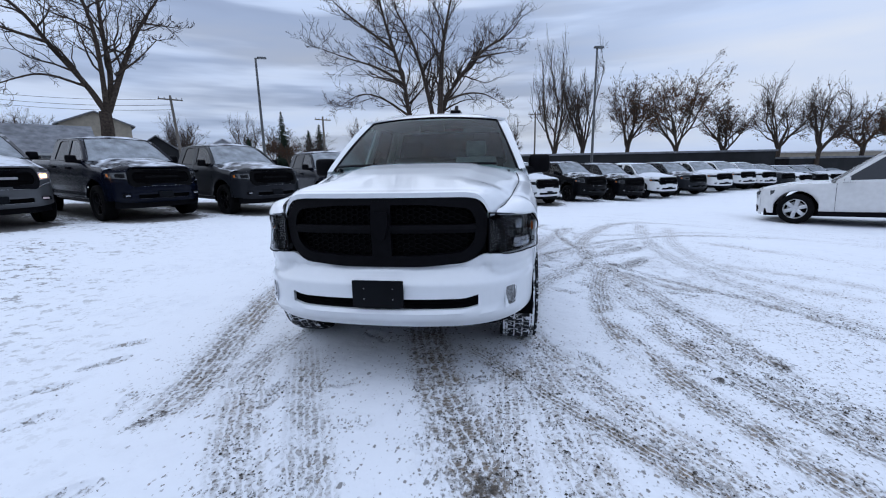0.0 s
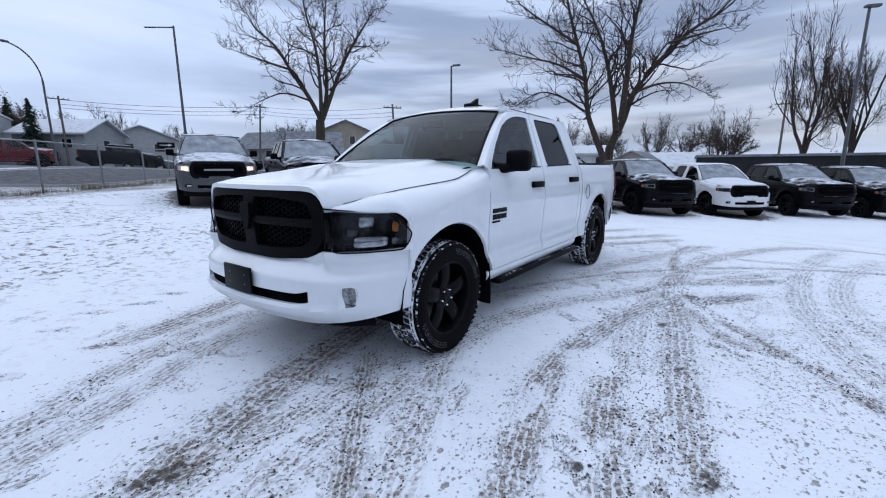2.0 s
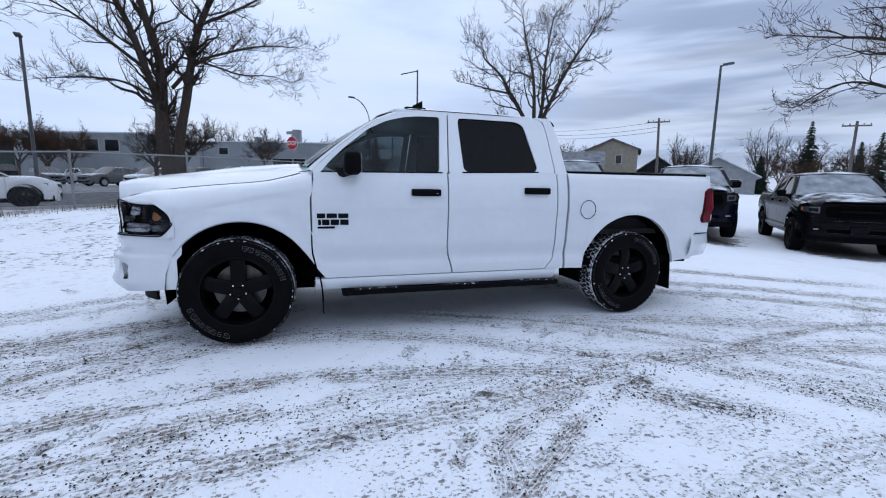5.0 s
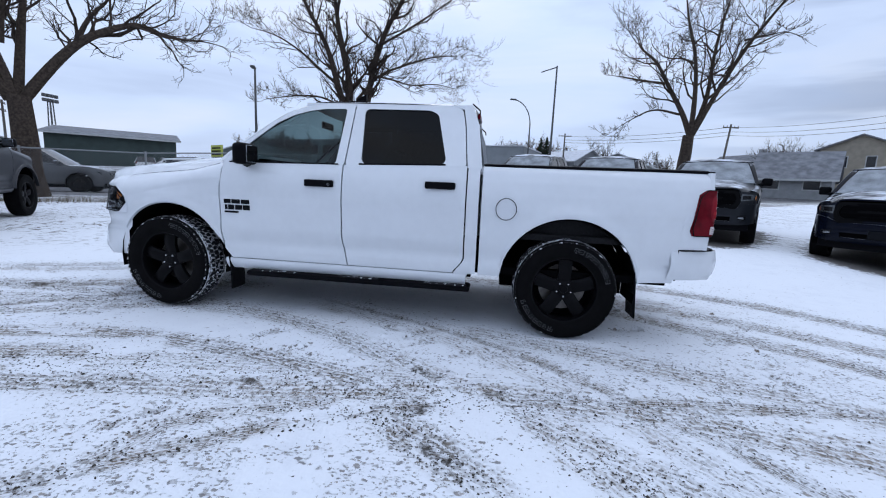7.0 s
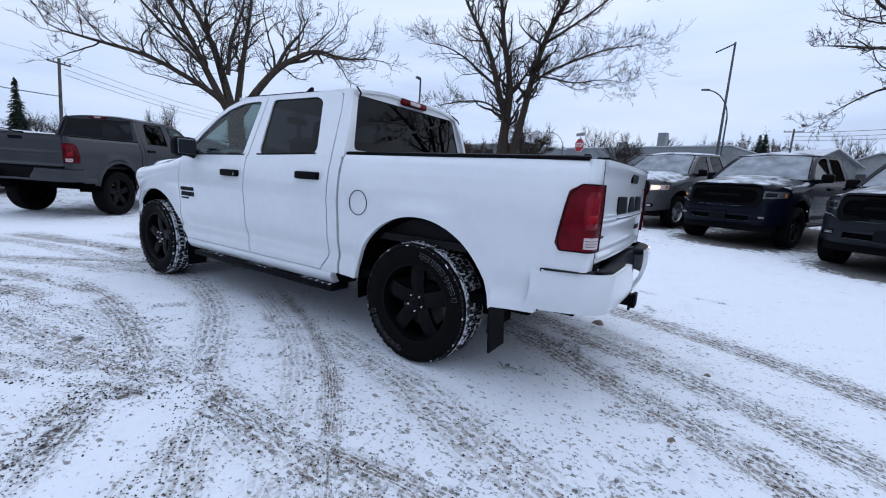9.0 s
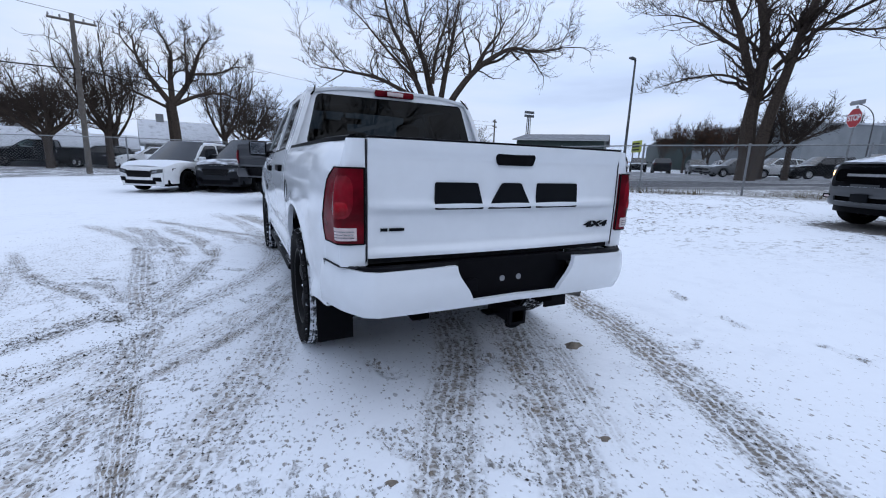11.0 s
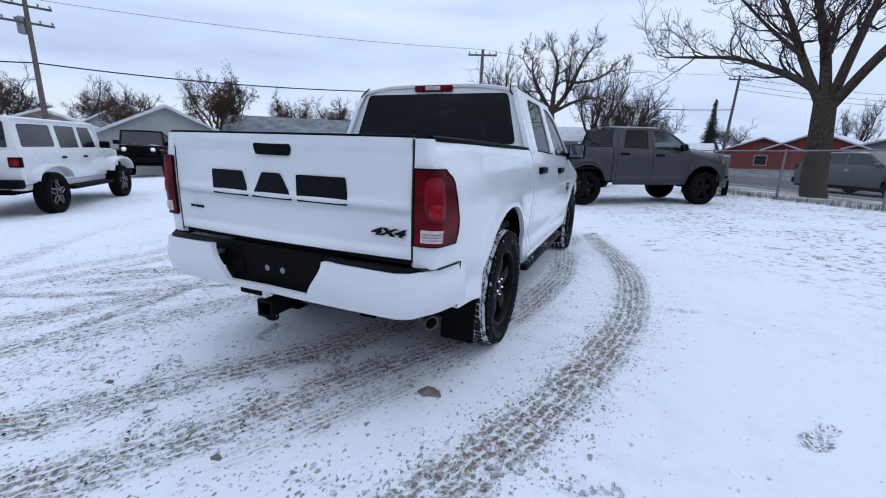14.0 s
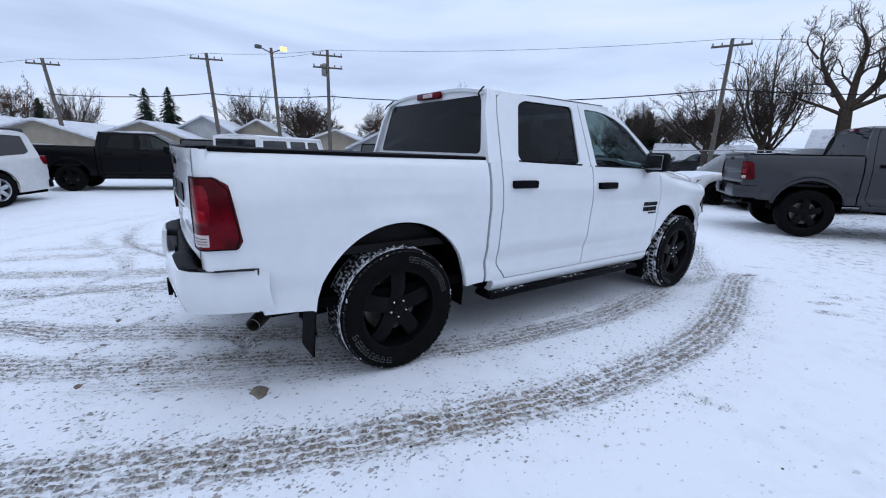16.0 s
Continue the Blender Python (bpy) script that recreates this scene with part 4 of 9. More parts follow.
# ---- wheels ----
def make_wheel(parent, x, y, z, r=0.415, w=0.275, side=1, rim="wheel_black", lugs=True, fine=True, spokes=5, mark=True):
    """A wheel whose outer face looks along +x (side 1) or -x (side -1); tyre, rim, bolts."""
    rr = r * 0.64
    h = w / 2
    seg = 64 if fine else 32
    prof = [(rr - 0.01, -h * 0.82), (rr + 0.012, -h * 0.90), (rr + 0.05, -h * 0.98), (r * 0.90, -h * 0.97), (r * 0.965, -h * 0.86), (r * 0.985, -h * 0.6),
            (r * 0.985, h * 0.6), (r * 0.965, h * 0.86), (r * 0.90, h * 0.97), (rr + 0.05, h * 0.98), (rr + 0.012, h * 0.90), (rr - 0.01, h * 0.82)]
    m = Matrix.Translation((x, y, z)) @ (Matrix() if side > 0 else Matrix.Rotation(math.pi, 4, "Z"))
    tyre = part("tyre", moved(lathe(prof, seg), m), "rubber", parent, "black all-terrain tyre with snow in the tread" if fine else "")
    if fine:
        # tread: two shoulder rows and three centre rows of lugs, with snow packed between
        part("tread_base", moved(lathe([(r * 0.982, -h * 0.8), (r * 0.988, -h * 0.6), (r * 0.988, h * 0.6), (r * 0.982, h * 0.8)], seg), m), "groove", tyre)
        bits = []
        n = 58
        for k, (c, ww) in enumerate(((-0.80, 0.34), (-0.40, 0.30), (0.0, 0.34), (0.40, 0.30), (0.80, 0.34))):
            for i in range(n):
                a = 2 * math.pi * (i + (0.5 if k % 2 else 0)) / n
                c0, c1 = (c - ww / 2) * h, (c + ww / 2) * h
                da = 2 * math.pi / n * 0.34
                low, top = r * 0.955, r * (1.0 if abs(c) < 0.7 else 0.992)
                sk = 0.25 * da * (1 if k % 2 else -1)
                ring = []
                for rad in (low, top):
                    for cc, aa in ((c0, a - da - sk), (c1, a - da + sk), (c1, a + da + sk), (c0, a + da - sk)):
                        q = rad - (0.022 if abs(cc) > 0.88 * h and rad == top else 0)
                        ring.append((cc, q * math.cos(aa), q * math.sin(aa)))
                bits.append((ring, [(4, 5, 6, 7), (0, 1, 5, 4), (1, 2, 6, 5), (2, 3, 7, 6), (3, 0, 4, 7)]))
        part("tread", moved(join(*bits), m), "tread", tyre, smooth=False)
        if mark:
            # raised outline marks on the sidewall
            for a0, count in ((0.25, 9), (3.45, 8)):
                for i in range(count):
                    bits = []
                    a, wd = a0 + i * 0.135, 0.075 + 0.018 * ((i * 5) % 3)
                    for b0, b1, r0, r1 in ((0.0, wd, 0.858, 0.863), (0.0, wd * 0.8, 0.775, 0.780), (0.0, 0.007, 0.775, 0.863), (wd - 0.007, wd, 0.80, 0.863), (0.02, wd - 0.02, 0.815, 0.820)):
                        q = [(h * 0.985, r * rad * math.cos(a + bb), r * rad * math.sin(a + bb)) for rad, bb in ((r0, b0), (r1, b0), (r1, b1), (r0, b1))]
                        bits.append((q, [(0, 3, 2, 1)]))
                    part("sidewall_mark", moved(join(*bits), m), "letter_white", tyre, "raised pale outline mark", smooth=False)
    f = h * 0.62
    barrel = lathe([(rr, h * 0.86), (rr * 0.965, h * 0.84), (rr * 0.93, h * 0.70), (rr * 0.91, -h * 0.2), (rr * 0.95, -h * 0.8), (rr * 0.99, -h * 0.85)], 48 if fine else 28)
    wheel = part("rim", moved(barrel, m), rim, parent)
    bits = []
    for i in range(spokes):
        a = 2 * math.pi * i / spokes + 0.31

        def sp(u, v, a=a):
            # u along the spoke 0..1, v across -1..1
            rad = 0.05 + (rr * 0.945 - 0.05) * u
            wid = (0.045 + 0.010 * u + 0.010 * (1 - u) ** 3) * (rr / 0.266) * (5 / spokes) ** 0.7
            bulge = f - 0.012 * (v * v) - 0.03 * (1 - u) * 0.6 + 0.018 * math.sin(math.pi * u)
            c, s = math.cos(a), math.sin(a)
            return (bulge, rad * c - v * wid * s, rad * s + v * wid * c)
        bits.append(thick(grid(sp, steps(0, 1, 6), (-1, -0.82, -0.25, 0, 0.25, 0.82, 1)), (-0.035, 0, 0)))
    part("spokes", moved(join(*bits), m), rim, wheel)
    part("hub", moved(lathe([(0.001, f + 0.004), (0.030, f + 0.004), (0.034, f - 0.004), (0.075, f - 0.016), (0.085, f - 0.05)], 24), m), rim, wheel)
    part("brake_disc", moved(lathe([(0.02, -0.02), (rr * 0.72, -0.02), (rr * 0.72, -0.045), (0.02, -0.045)], 32), m), "exhaust" if rim == "wheel_black" else "steel", wheel)
    part("brake_backing", moved(lathe([(0.001, -0.06), (rr * 0.93, -0.06), (rr * 0.93, -0.08)], 28), m), "void", wheel)
    if lugs:
        for i in range(5):
            a = 2 * math.pi * i / 5 + 0.31 + math.pi / 5
            c, s = 0.058 * math.cos(a), 0.058 * math.sin(a)
            v, q = lathe([(0.0005, f + 0.012), (0.006, f + 0.012), (0.010, f + 0.006), (0.010, f - 0.02)], 8)
            part("wheel_nut", moved(([(px, py + c, pz + s) for px, py, pz in v], q), m), "chrome", wheel)
    return tyre

# ---- pickups: left side is +x, the nose points to -y, the rear axle is at y = 3.57 ----
FRONT_AXLE, REAR_AXLE = 0.05, 3.57


def side_x(y, z):
    """Half width of the body shell at a station and a height."""
    x = lerp(((0.40, 0.930), (0.455, 0.955), (0.50, 0.972), (0.56, 0.974), (0.60, 0.966), (0.625, 0.956), (0.66, 0.962), (0.70, 0.972), (0.76, 0.983), (0.80, 0.984), (0.98, 0.9945), (1.03, 1.001), (1.06, 1.0), (1.16, 0.993), (1.26, 0.978), (1.36, 0.950), (1.42, 0.940)), z)
    if y < 0.1:
        x -= 0.028 * min(1.0, (0.1 - y) / 0.5) ** 2 + 0.5 * max(0.0, -0.40 - y) ** 1.8
    if y > 4.1:
        x -= 0.055 * ((y - 4.1) / 0.5) ** 2
    for cy, cz, r in ((FRONT_AXLE + 0.02, 0.425, 0.533), (REAR_AXLE + 0.01, 0.45, 0.545)):
        d = math.hypot(y - cy, z - cz)
        if d > r - 0.01:
            x += 0.022 * math.exp(-((d - r) / 0.075) ** 2)
    return x


def arch_z(y):
    """Lower edge of the shell: the sill, or the wheel arches."""
    z = 0.43 if y < 2.8 else 0.49
    for cy, cz, r in ((FRONT_AXLE + 0.02, 0.425, 0.533), (REAR_AXLE + 0.01, 0.45, 0.545)):
        d = r * r - (y - cy) ** 2
        if d > 0:
            z = max(z, cz + math.sqrt(d))
    return z


def cab_x(z):
    """Half width of the glasshouse."""
    return 0.952 - (z - 1.34) * 0.36


def hood_edge(y):
    """The seam between hood and fender: half width and height."""
    return (lerp(((-0.80, 0.655), (-0.745, 0.70), (-0.64, 0.755), (-0.50, 0.788), (-0.28, 0.815), (-0.08, 0.835), (0.15, 0.860), (0.27, 0.872), (0.40, 0.866), (0.52, 0.852), (0.75, 0.86)), y),
            lerp(((-0.80, 1.108), (-0.745, 1.113), (-0.64, 1.139), (-0.50, 1.169), (-0.28, 1.198), (-0.08, 1.218), (0.15, 1.240), (0.27, 1.255), (0.40, 1.290), (0.52, 1.325), (0.60, 1.345), (0.8, 1.35)), y))


def hood_mid(y):
    return lerp(((-0.88, 1.228), (-0.78, 1.253), (-0.55, 1.292), (-0.30, 1.335), (0.0, 1.378), (0.30, 1.408), (0.60, 1.427)), y)


def nose_y(x, z):
    """The front surface."""
    a = abs(x) / 0.8
    y = -0.965 + 0.095 * a ** 2 + 0.115 * a ** 6
    if z > 0.78:
        y += 0.10 * ((z - 0.78) / 0.42) ** 1.2
    elif z > 0.66:
        y += 0.012 * (z - 0.66) / 0.12
    if z < 0.5:
        y += 0.9 * (0.5 - z) ** 1.35 * 1.6
    return y


def tail_y(x, z):
    """The rear surface of tailgate and bed corners."""
    a = max(0.0, abs(x) - 0.80)
    return 4.685 - 0.03 * (x / 0.8) ** 2 - 2.6 * a * a - 0.02 * abs(z - 1.1)


def panel(y0, y1, ztop, n, rows=14, low=0.0):
    """A body panel of the left side, between two stations; y0 and y1 may curve with the height, low lifts its lower edge."""
    f0, f1 = (y0 if callable(y0) else (lambda z: y0)), (y1 if callable(y1) else (lambda z: y1))

    def at(u, v):
        ym = f0(0.9) + (f1(0.9) - f0(0.9)) * u
        zl = max(low, arch_z(ym))
        zt = ztop(ym)
        z = zl + (zt - zl) * v
        y = f0(z) + (f1(z) - f0(z)) * u
        return (side_x(y, z), y, z)
    return thick(grid(at, steps(0, 1, n), steps(0, 1, rows)), (-0.03, 0, 0))


def pane(poly, place):
    """A single sheet of glass."""
    return [tuple(place(u, v)) for u, v in poly], [tuple(range(len(poly)))]


FRONT_GLASS = [(0.655, 1.332), (0.72, 1.412), (0.84, 1.530), (1.035, 1.690), (1.186, 1.766), (1.337, 1.808), (1.46, 1.824), (1.655, 1.828), (1.615, 1.352)]
REAR_GLASS = [(1.835, 1.362), (1.815, 1.832), (2.38, 1.832), (2.455, 1.80), (2.548, 1.42), (2.53, 1.382)]


def pickup(name, label, m, paint="white_paint", style="classic", rim="wheel_black", fine=True, bright=False, trim="black_trim", screen="glass_clear",
           group="", tyre_r=0.415, lift=0.0):
    t = thing(name, label, "pickup truck", m, group)
    q = 2 if fine else 1
    z_up = lift

    def put(nm, geo, mat, par=None, lab="", smooth=True, sharp=40):
        if z_up and par is None:
            geo = [(x, y, z + z_up) for x, y, z in geo[0]], geo[1]
        elif z_up:
            geo = [(x, y, z + z_up) for x, y, z in geo[0]], geo[1]
        return part(nm, geo, mat, par or t, lab, smooth, sharp)

    # -- body sides --
    front_line = lambda z: 0.575 + 0.05 * smoothstep(0.75, 0.45, z) + 0.02 * smoothstep(1.1, 1.35, z)
    mid_line = lambda z: 1.685 + 0.055 * smoothstep(0.75, 0.45, z)
    rear_line = lambda z: 2.735 - 0.09 * smoothstep(0.62, 0.47, z)
    gap = 0.006
    for s in (1, -1):
        sd = (lambda g: g) if s > 0 else flip_x

        def fender(u, v):
            ym = -0.385 + (front_line(0.9) - gap + 0.385) * u
            zl, zs = arch_z(ym), 1.03 + 0.15 * smoothstep(-0.4, 0.55, ym)
            hx, hz = hood_edge(ym)
            if v < 0.6:
                z = zl + (zs - zl) * v / 0.6
                y = ym + (front_line(z) - front_line(0.9)) * u ** 4
                return (side_x(y, z), y, z)
            a = (v - 0.6) / 0.4 * math.pi / 2
            y = ym + (front_line(1.3) - front_line(0.9)) * u ** 4
            sx = side_x(y, zs)
            return (hx + 0.004 + (sx - hx) * math.cos(a) ** 0.9, y, zs + (hz - zs) * math.sin(a))
        us = sorted(set(steps(0, 1, 22 * q) + [0.09, 0.1, 0.11, 0.925, 0.94]))
        put("fender", sd(thick(grid(fender, us, steps(0, 1, 20)), lambda p: (-0.02, 0, -0.01))), paint)
        # cowl corner behind the hood, up to the windscreen pillar
        def corner(u, v):
            y = front_line(1.3) + 0.006 + (0.30 - 0.012) * u
            zs = 1.18 + 0.15 * smoothstep(0.0, 1.0, u)
            hx, hz = 0.84 + 0.09 * u, 1.345 + 0.005 * u
            a = v * math.pi / 2
            return (hx + (side_x(y, zs) - 0.004 - hx) * math.cos(a) ** 0.9, y, zs + (hz - zs) * math.sin(a))
        door_f = put("front_door", sd(join(panel(lambda z: front_line(z) + gap, lambda z: mid_line(z) - gap, lambda y: 1.335 + 0.012 * (y - 0.9), 12 * q, 30, 0.494),
                                           holed(rounded([(0.592, 1.320), (0.600, 1.350), (0.712, 1.461), (0.838, 1.570), (0.991, 1.694), (1.149, 1.798), (1.347, 1.853), (1.48, 1.870), (1.725, 1.874), (1.688, 1.34)], 0.03), [rounded(FRONT_GLASS, 0.03)],
                                                 lambda y, z: (cab_x(z), y, z), (-0.035, 0, 0)))), paint)
        put("window", sd(pane(rounded(FRONT_GLASS, 0.03), lambda y, z: (cab_x(z) - 0.014, y, z))), "glass_side", door_f, smooth=False)
        door_r = put("rear_door", sd(join(panel(lambda z: mid_line(z) + gap, lambda z: rear_line(z) - gap, lambda y: 1.345 + 0.03 * (y - 1.7), 12 * q, 30, 0.494),
                                          holed(rounded([(1.70, 1.34), (1.736, 1.874), (2.57, 1.874), (2.66, 1.84), (2.685, 1.72), (2.722, 1.37)], 0.03), [rounded(REAR_GLASS, 0.05)],
                                                lambda y, z: (cab_x(z), y, z), (-0.035, 0, 0)))), paint)
        put("window", sd(pane(rounded(REAR_GLASS, 0.05), lambda y, z: (cab_x(z) - 0.014, y, z))), "glass_dark", door_r, smooth=False)
        # black weather strips along the belt
        put("belt_strip", sd(join(tube([(cab_x(1.338) + 0.004, 0.655, 1.334), (cab_x(1.35) + 0.004, 1.64, 1.350)], 0.007, 5))), "black_trim", door_f)
        put("belt_strip", sd(join(tube([(cab_x(1.36) + 0.004, 1.82, 1.358), (cab_x(1.38) + 0.004, 2.55, 1.379)], 0.007, 5))), "black_trim", door_r)
        for dr, y0, z0 in ((door_f, 1.49, 1.182), (door_r, 2.52, 1.208)):
            hd = put("door_handle", sd(join(box(side_x(y0, z0) - 0.01, side_x(y0, z0) + 0.035, y0 - 0.125, y0 + 0.125, z0 - 0.028, z0 + 0.030, 0.014))), trim, dr)
            if fine and dr is door_f and s > 0:
                put("lock", moved(lathe([(0.0005, 0.001), (0.012, 0.001), (0.012, -0.01)], 10),
                    Matrix.Translation((side_x(y0, z0) + 0.035, y0 + 0.09, z0 - 0.005))), "chrome", hd)
        # rear cab pillar and cab corner
        put("cab_corner", sd(join(panel(lambda z: rear_line(z) + gap, 2.838, lambda y: 1.365, 3 * q, 30),
                                  holed([(2.732, 1.36), (2.694, 1.72), (2.668, 1.846), (2.575, 1.884), (2.74, 1.884), (2.80, 1.72), (2.85, 1.36)], [], lambda y, z: (cab_x(z) - 0.001, y, z), (-0.04, 0, 0)))), paint)
        put("rocker", sd(thick(grid(lambda u, v: (0.972 - 0.045 * (1 - v) ** 2 - 0.010 * v ** 6, 0.60 + 2.16 * u, 0.392 + 0.094 * v), steps(0, 1, 10), steps(0, 1, 8)), (-0.06, 0, 0.005))), paint)
        # bed side
        def bed(u, v):
            y = 2.862 + (4.60 - 2.862) * u
            zl = arch_z(y) if y < 4.13 else lerp(((4.13, 0.52), (4.39, 0.53), (4.425, 0.80), (4.6, 0.80)), y)
            z = zl + (1.385 + 0.012 * u - zl) * v
            top = 0.03 * smoothstep(1.33, 1.39, z) ** 2
            return (side_x(y, min(z, 1.36)) - top, y, z)
        us = sorted(set(steps(0, 1, 30 * q) + [0.725, 0.735, 0.85, 0.879, 0.89, 0.90]))
        put("bed_side", sd(thick(grid(bed, us, steps(0, 1, 30)), (-0.035, 0, 0))), paint)
        # bed corner with the tail lamp
        def bcorner(u, v):
            z = 0.80 + (1.397 - 0.80) * v
            a = u * math.pi / 2
            x0, y0 = side_x(4.60, z), 4.60
            return (0.815 + (x0 - 0.815) * math.cos(a) ** 0.7 if u < 1 else 0.815, y0 + (tail_y(0.80, z) - y0) * math.sin(a) ** 0.7 if u > 0 else y0, z)
        put("bed_corner", sd(thick(grid(bcorner, steps(0, 1, 8), steps(0, 1, 8)), (-0.02, -0.02, 0))), paint)
        zt, zb = 1.265, 0.912

        def tl(u, v):
            z = zb + (zt - zb) * v
            lead = 4.475 + 0.055 * v + 0.05 * smoothstep(0.86, 1.0, v) ** 2 + 0.025 * smoothstep(0.10, 0.0, v) ** 2
            if u < 0.45:
                k = u / 0.45
                y = lead + (4.60 - lead) * k
                return (side_x(y, z) + 0.014, y, z)
            a = (u - 0.45) / 0.55 * math.pi / 2
            x0 = side_x(4.60, z) + 0.014
            return (0.822 + (x0 - 0.822) * math.cos(a) ** 0.7 if u < 1 else 0.822, 4.60 + (tail_y(0.80, z) + 0.016 - 4.60) * math.sin(a) ** 0.7, z)
        us = steps(0, 1, 16)
        tail = put("tail_lamp", sd(thick(grid(tl, us, steps(0, 1, 10)), lambda p: (-0.03 * smoothstep(4.67, 4.60, p[1]), -0.03, 0))), "red_lens", None, "red tail lamp")
        lift = lambda p, d: (p[0] + d * (1.0 if p[1] < 4.6 else 0.6), p[1] + d * (0.1 if p[1] < 4.6 else 1.0), p[2])
        for uc, vc, ur, vr, mt, dz in ((0.68, 0.62, 0.25, 0.32, "red_mid", 0.002), (0.68, 0.47, 0.17, 0.10, "red_glow", 0.004)):
            chamber = grid(lambda r, a: lift(tl(uc + ur * r * math.copysign(abs(math.cos(a)) ** 0.6, math.cos(a)), vc + vr * r * math.copysign(abs(math.sin(a)) ** 0.6, math.sin(a))), dz - 0.004 * r ** 6), (0.02, 0.3, 0.6, 0.85, 1.0), steps(0, 2 * math.pi, 28))
            put("lamp_chamber", sd(thick(chamber, (-0.001, -0.001, 0))), mt, tail)
        up = lambda p: (p[0] + (0.003 if p[1] < 4.6 else 0.002), p[1] + 0.003, p[2])
        put("reverse_lens", sd(thick(([up(p) for p in grid(lambda u, v: tl(0.50 + 0.44 * u, 0.05 + 0.17 * v), steps(0, 1, 10), steps(0, 1, 3))[0]], grid(lambda u, v: (0, 0, 0), steps(0, 1, 10), steps(0, 1, 3))[1]), (-0.004, -0.004, 0))), "clear_lens", tail, "clear reversing lens")
        for k in (0.09, 0.13, 0.17):
            put("lens_rib", sd(tube([lift(tl(0.52 + 0.40 * u, k), 0.006) for u in steps(0, 1, 6)], 0.0022, 4)), "fog_glass", tail)
        put("lamp_bezel", sd(join(tube([tl(u, 0.0) for u in us], 0.004, 5), tube([tl(u, 1.0) for u in us], 0.004, 5), tube([tl(0, v) for v in steps(0, 1, 6)], 0.004, 5), tube([tl(1, v) for v in steps(0, 1, 6)], 0.005, 5))), "black_trim", tail)
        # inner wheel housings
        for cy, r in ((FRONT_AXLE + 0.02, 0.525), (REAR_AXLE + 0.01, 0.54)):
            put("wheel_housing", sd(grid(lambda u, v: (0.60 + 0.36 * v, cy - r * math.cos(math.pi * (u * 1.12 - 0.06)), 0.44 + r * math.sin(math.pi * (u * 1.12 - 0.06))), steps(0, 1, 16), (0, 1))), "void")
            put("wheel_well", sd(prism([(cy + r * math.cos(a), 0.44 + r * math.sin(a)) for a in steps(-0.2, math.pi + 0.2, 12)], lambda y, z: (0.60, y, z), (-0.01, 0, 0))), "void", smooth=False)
        # mirror
        mir = put("mirror", sd(join(box(0.985, 1.185, 0.82, 0.945, 1.31, 1.485, 0.045, 3))), trim)
        put("mirror_arm", sd(tube([(0.90, 0.80, 1.335), (0.98, 0.83, 1.335), (1.06, 0.88, 1.345)], (0.05, 0.042, 0.035), 8)), trim, mir)
        put("mirror_glass", sd(box(1.005, 1.165, 0.942, 0.950, 1.33, 1.465, 0.003, 1)), "glass_mirror", mir)
        # step and mud flaps
        if style == "classic":
            st = put("side_step", sd(box(0.80, 0.985, 0.80, 2.80, 0.335, 0.385, 0.022)), "black_trim", None, "black side step with a little snow")
            for k in (0, 1, 2):
                put("bracket", sd(box(0.60, 0.86, 0.98 + 0.82 * k, 1.05 + 0.82 * k, 0.34, 0.42, 0.008)), "black_trim", st)
                put("tread_pad", sd(box(0.83, 0.97, 0.90 + 0.75 * k, 1.25 + 0.75 * k, 0.383, 0.389, 0.002, 1)), "tread", st)
            put("mud_flap", sd(thick(grid(lambda u, v: (0.78 + 0.19 * u, 0.585 + 0.06 * (1 - v) + 0.03 * math.sin(2 * v), 0.20 + 0.36 * v), steps(0, 1, 3), steps(0, 1, 8)), (0, 0.012, 0))), "black_trim")
            put("mud_flap", sd(thick(grid(lambda u, v: (0.75 + 0.215 * u, 4.10 + 0.03 * (1 - v), 0.22 + 0.43 * v), steps(0, 1, 3), steps(0, 1, 8)), (0, 0.012, 0))), "black_trim")
            # fender badge: plain dark bars
            xb = lambda y, z: side_x(y, z) + 0.002
            for y0, z0, w, h in ((0.618, 0.975, 0.062, 0.036), (0.690, 0.975, 0.078, 0.036), (0.778, 0.975, 0.078, 0.036), (0.625, 0.921, 0.022, 0.042), (0.655, 0.921, 0.056, 0.042), (0.720, 0.921, 0.064, 0.042),
                                 (0.793, 0.921, 0.064, 0.042), (0.62, 0.893, 0.13, 0.016)):
                put("badge_bar", sd(box(xb(y0, z0) - 0.002, xb(y0, z0) + 0.006, y0, y0 + w, z0, z0 + h, 0.002, 1)), "letter_black", None, "plain dark badge bar")
        # fuel door on the driver's side
        if s > 0 and fine:
            ring = [(side_x(3.062, 1.045) + 0.003, 3.062 + 0.082 * math.cos(a), 1.045 + 0.086 * math.sin(a)) for a in steps(0, 2 * math.pi, 40)]
            put("fuel_door", join(tube(ring, 0.003, 5, False)), "seam")
        # wheels
        make_wheel(t, s * 0.865, FRONT_AXLE - 0.02, tyre_r, tyre_r, 0.285, s, rim, fine, fine)
        make_wheel(t, s * 0.865, REAR_AXLE, tyre_r, tyre_r, 0.285, s, rim, fine, fine)

    # -- hood --
    def hood(u, v):
        y = -0.79 + (0.60 + 0.79) * v
        hx, hz = hood_edge(y)
        x = hx * u
        a = abs(u)
        mid = hood_mid(y - 0.075 * (1 - smoothstep(0, 0.3, v)))
        dome = 0.016 * smoothstep(0.66, 0.56, a) * smoothstep(0.05, 0.55, v)
        bow = 18.0 - 14.4 * smoothstep(0.0, 0.35, v) ** 0.45
        z = hz + (mid - 0.016 * smoothstep(0.05, 0.55, v) - hz) * (1 - a ** bow) + dome
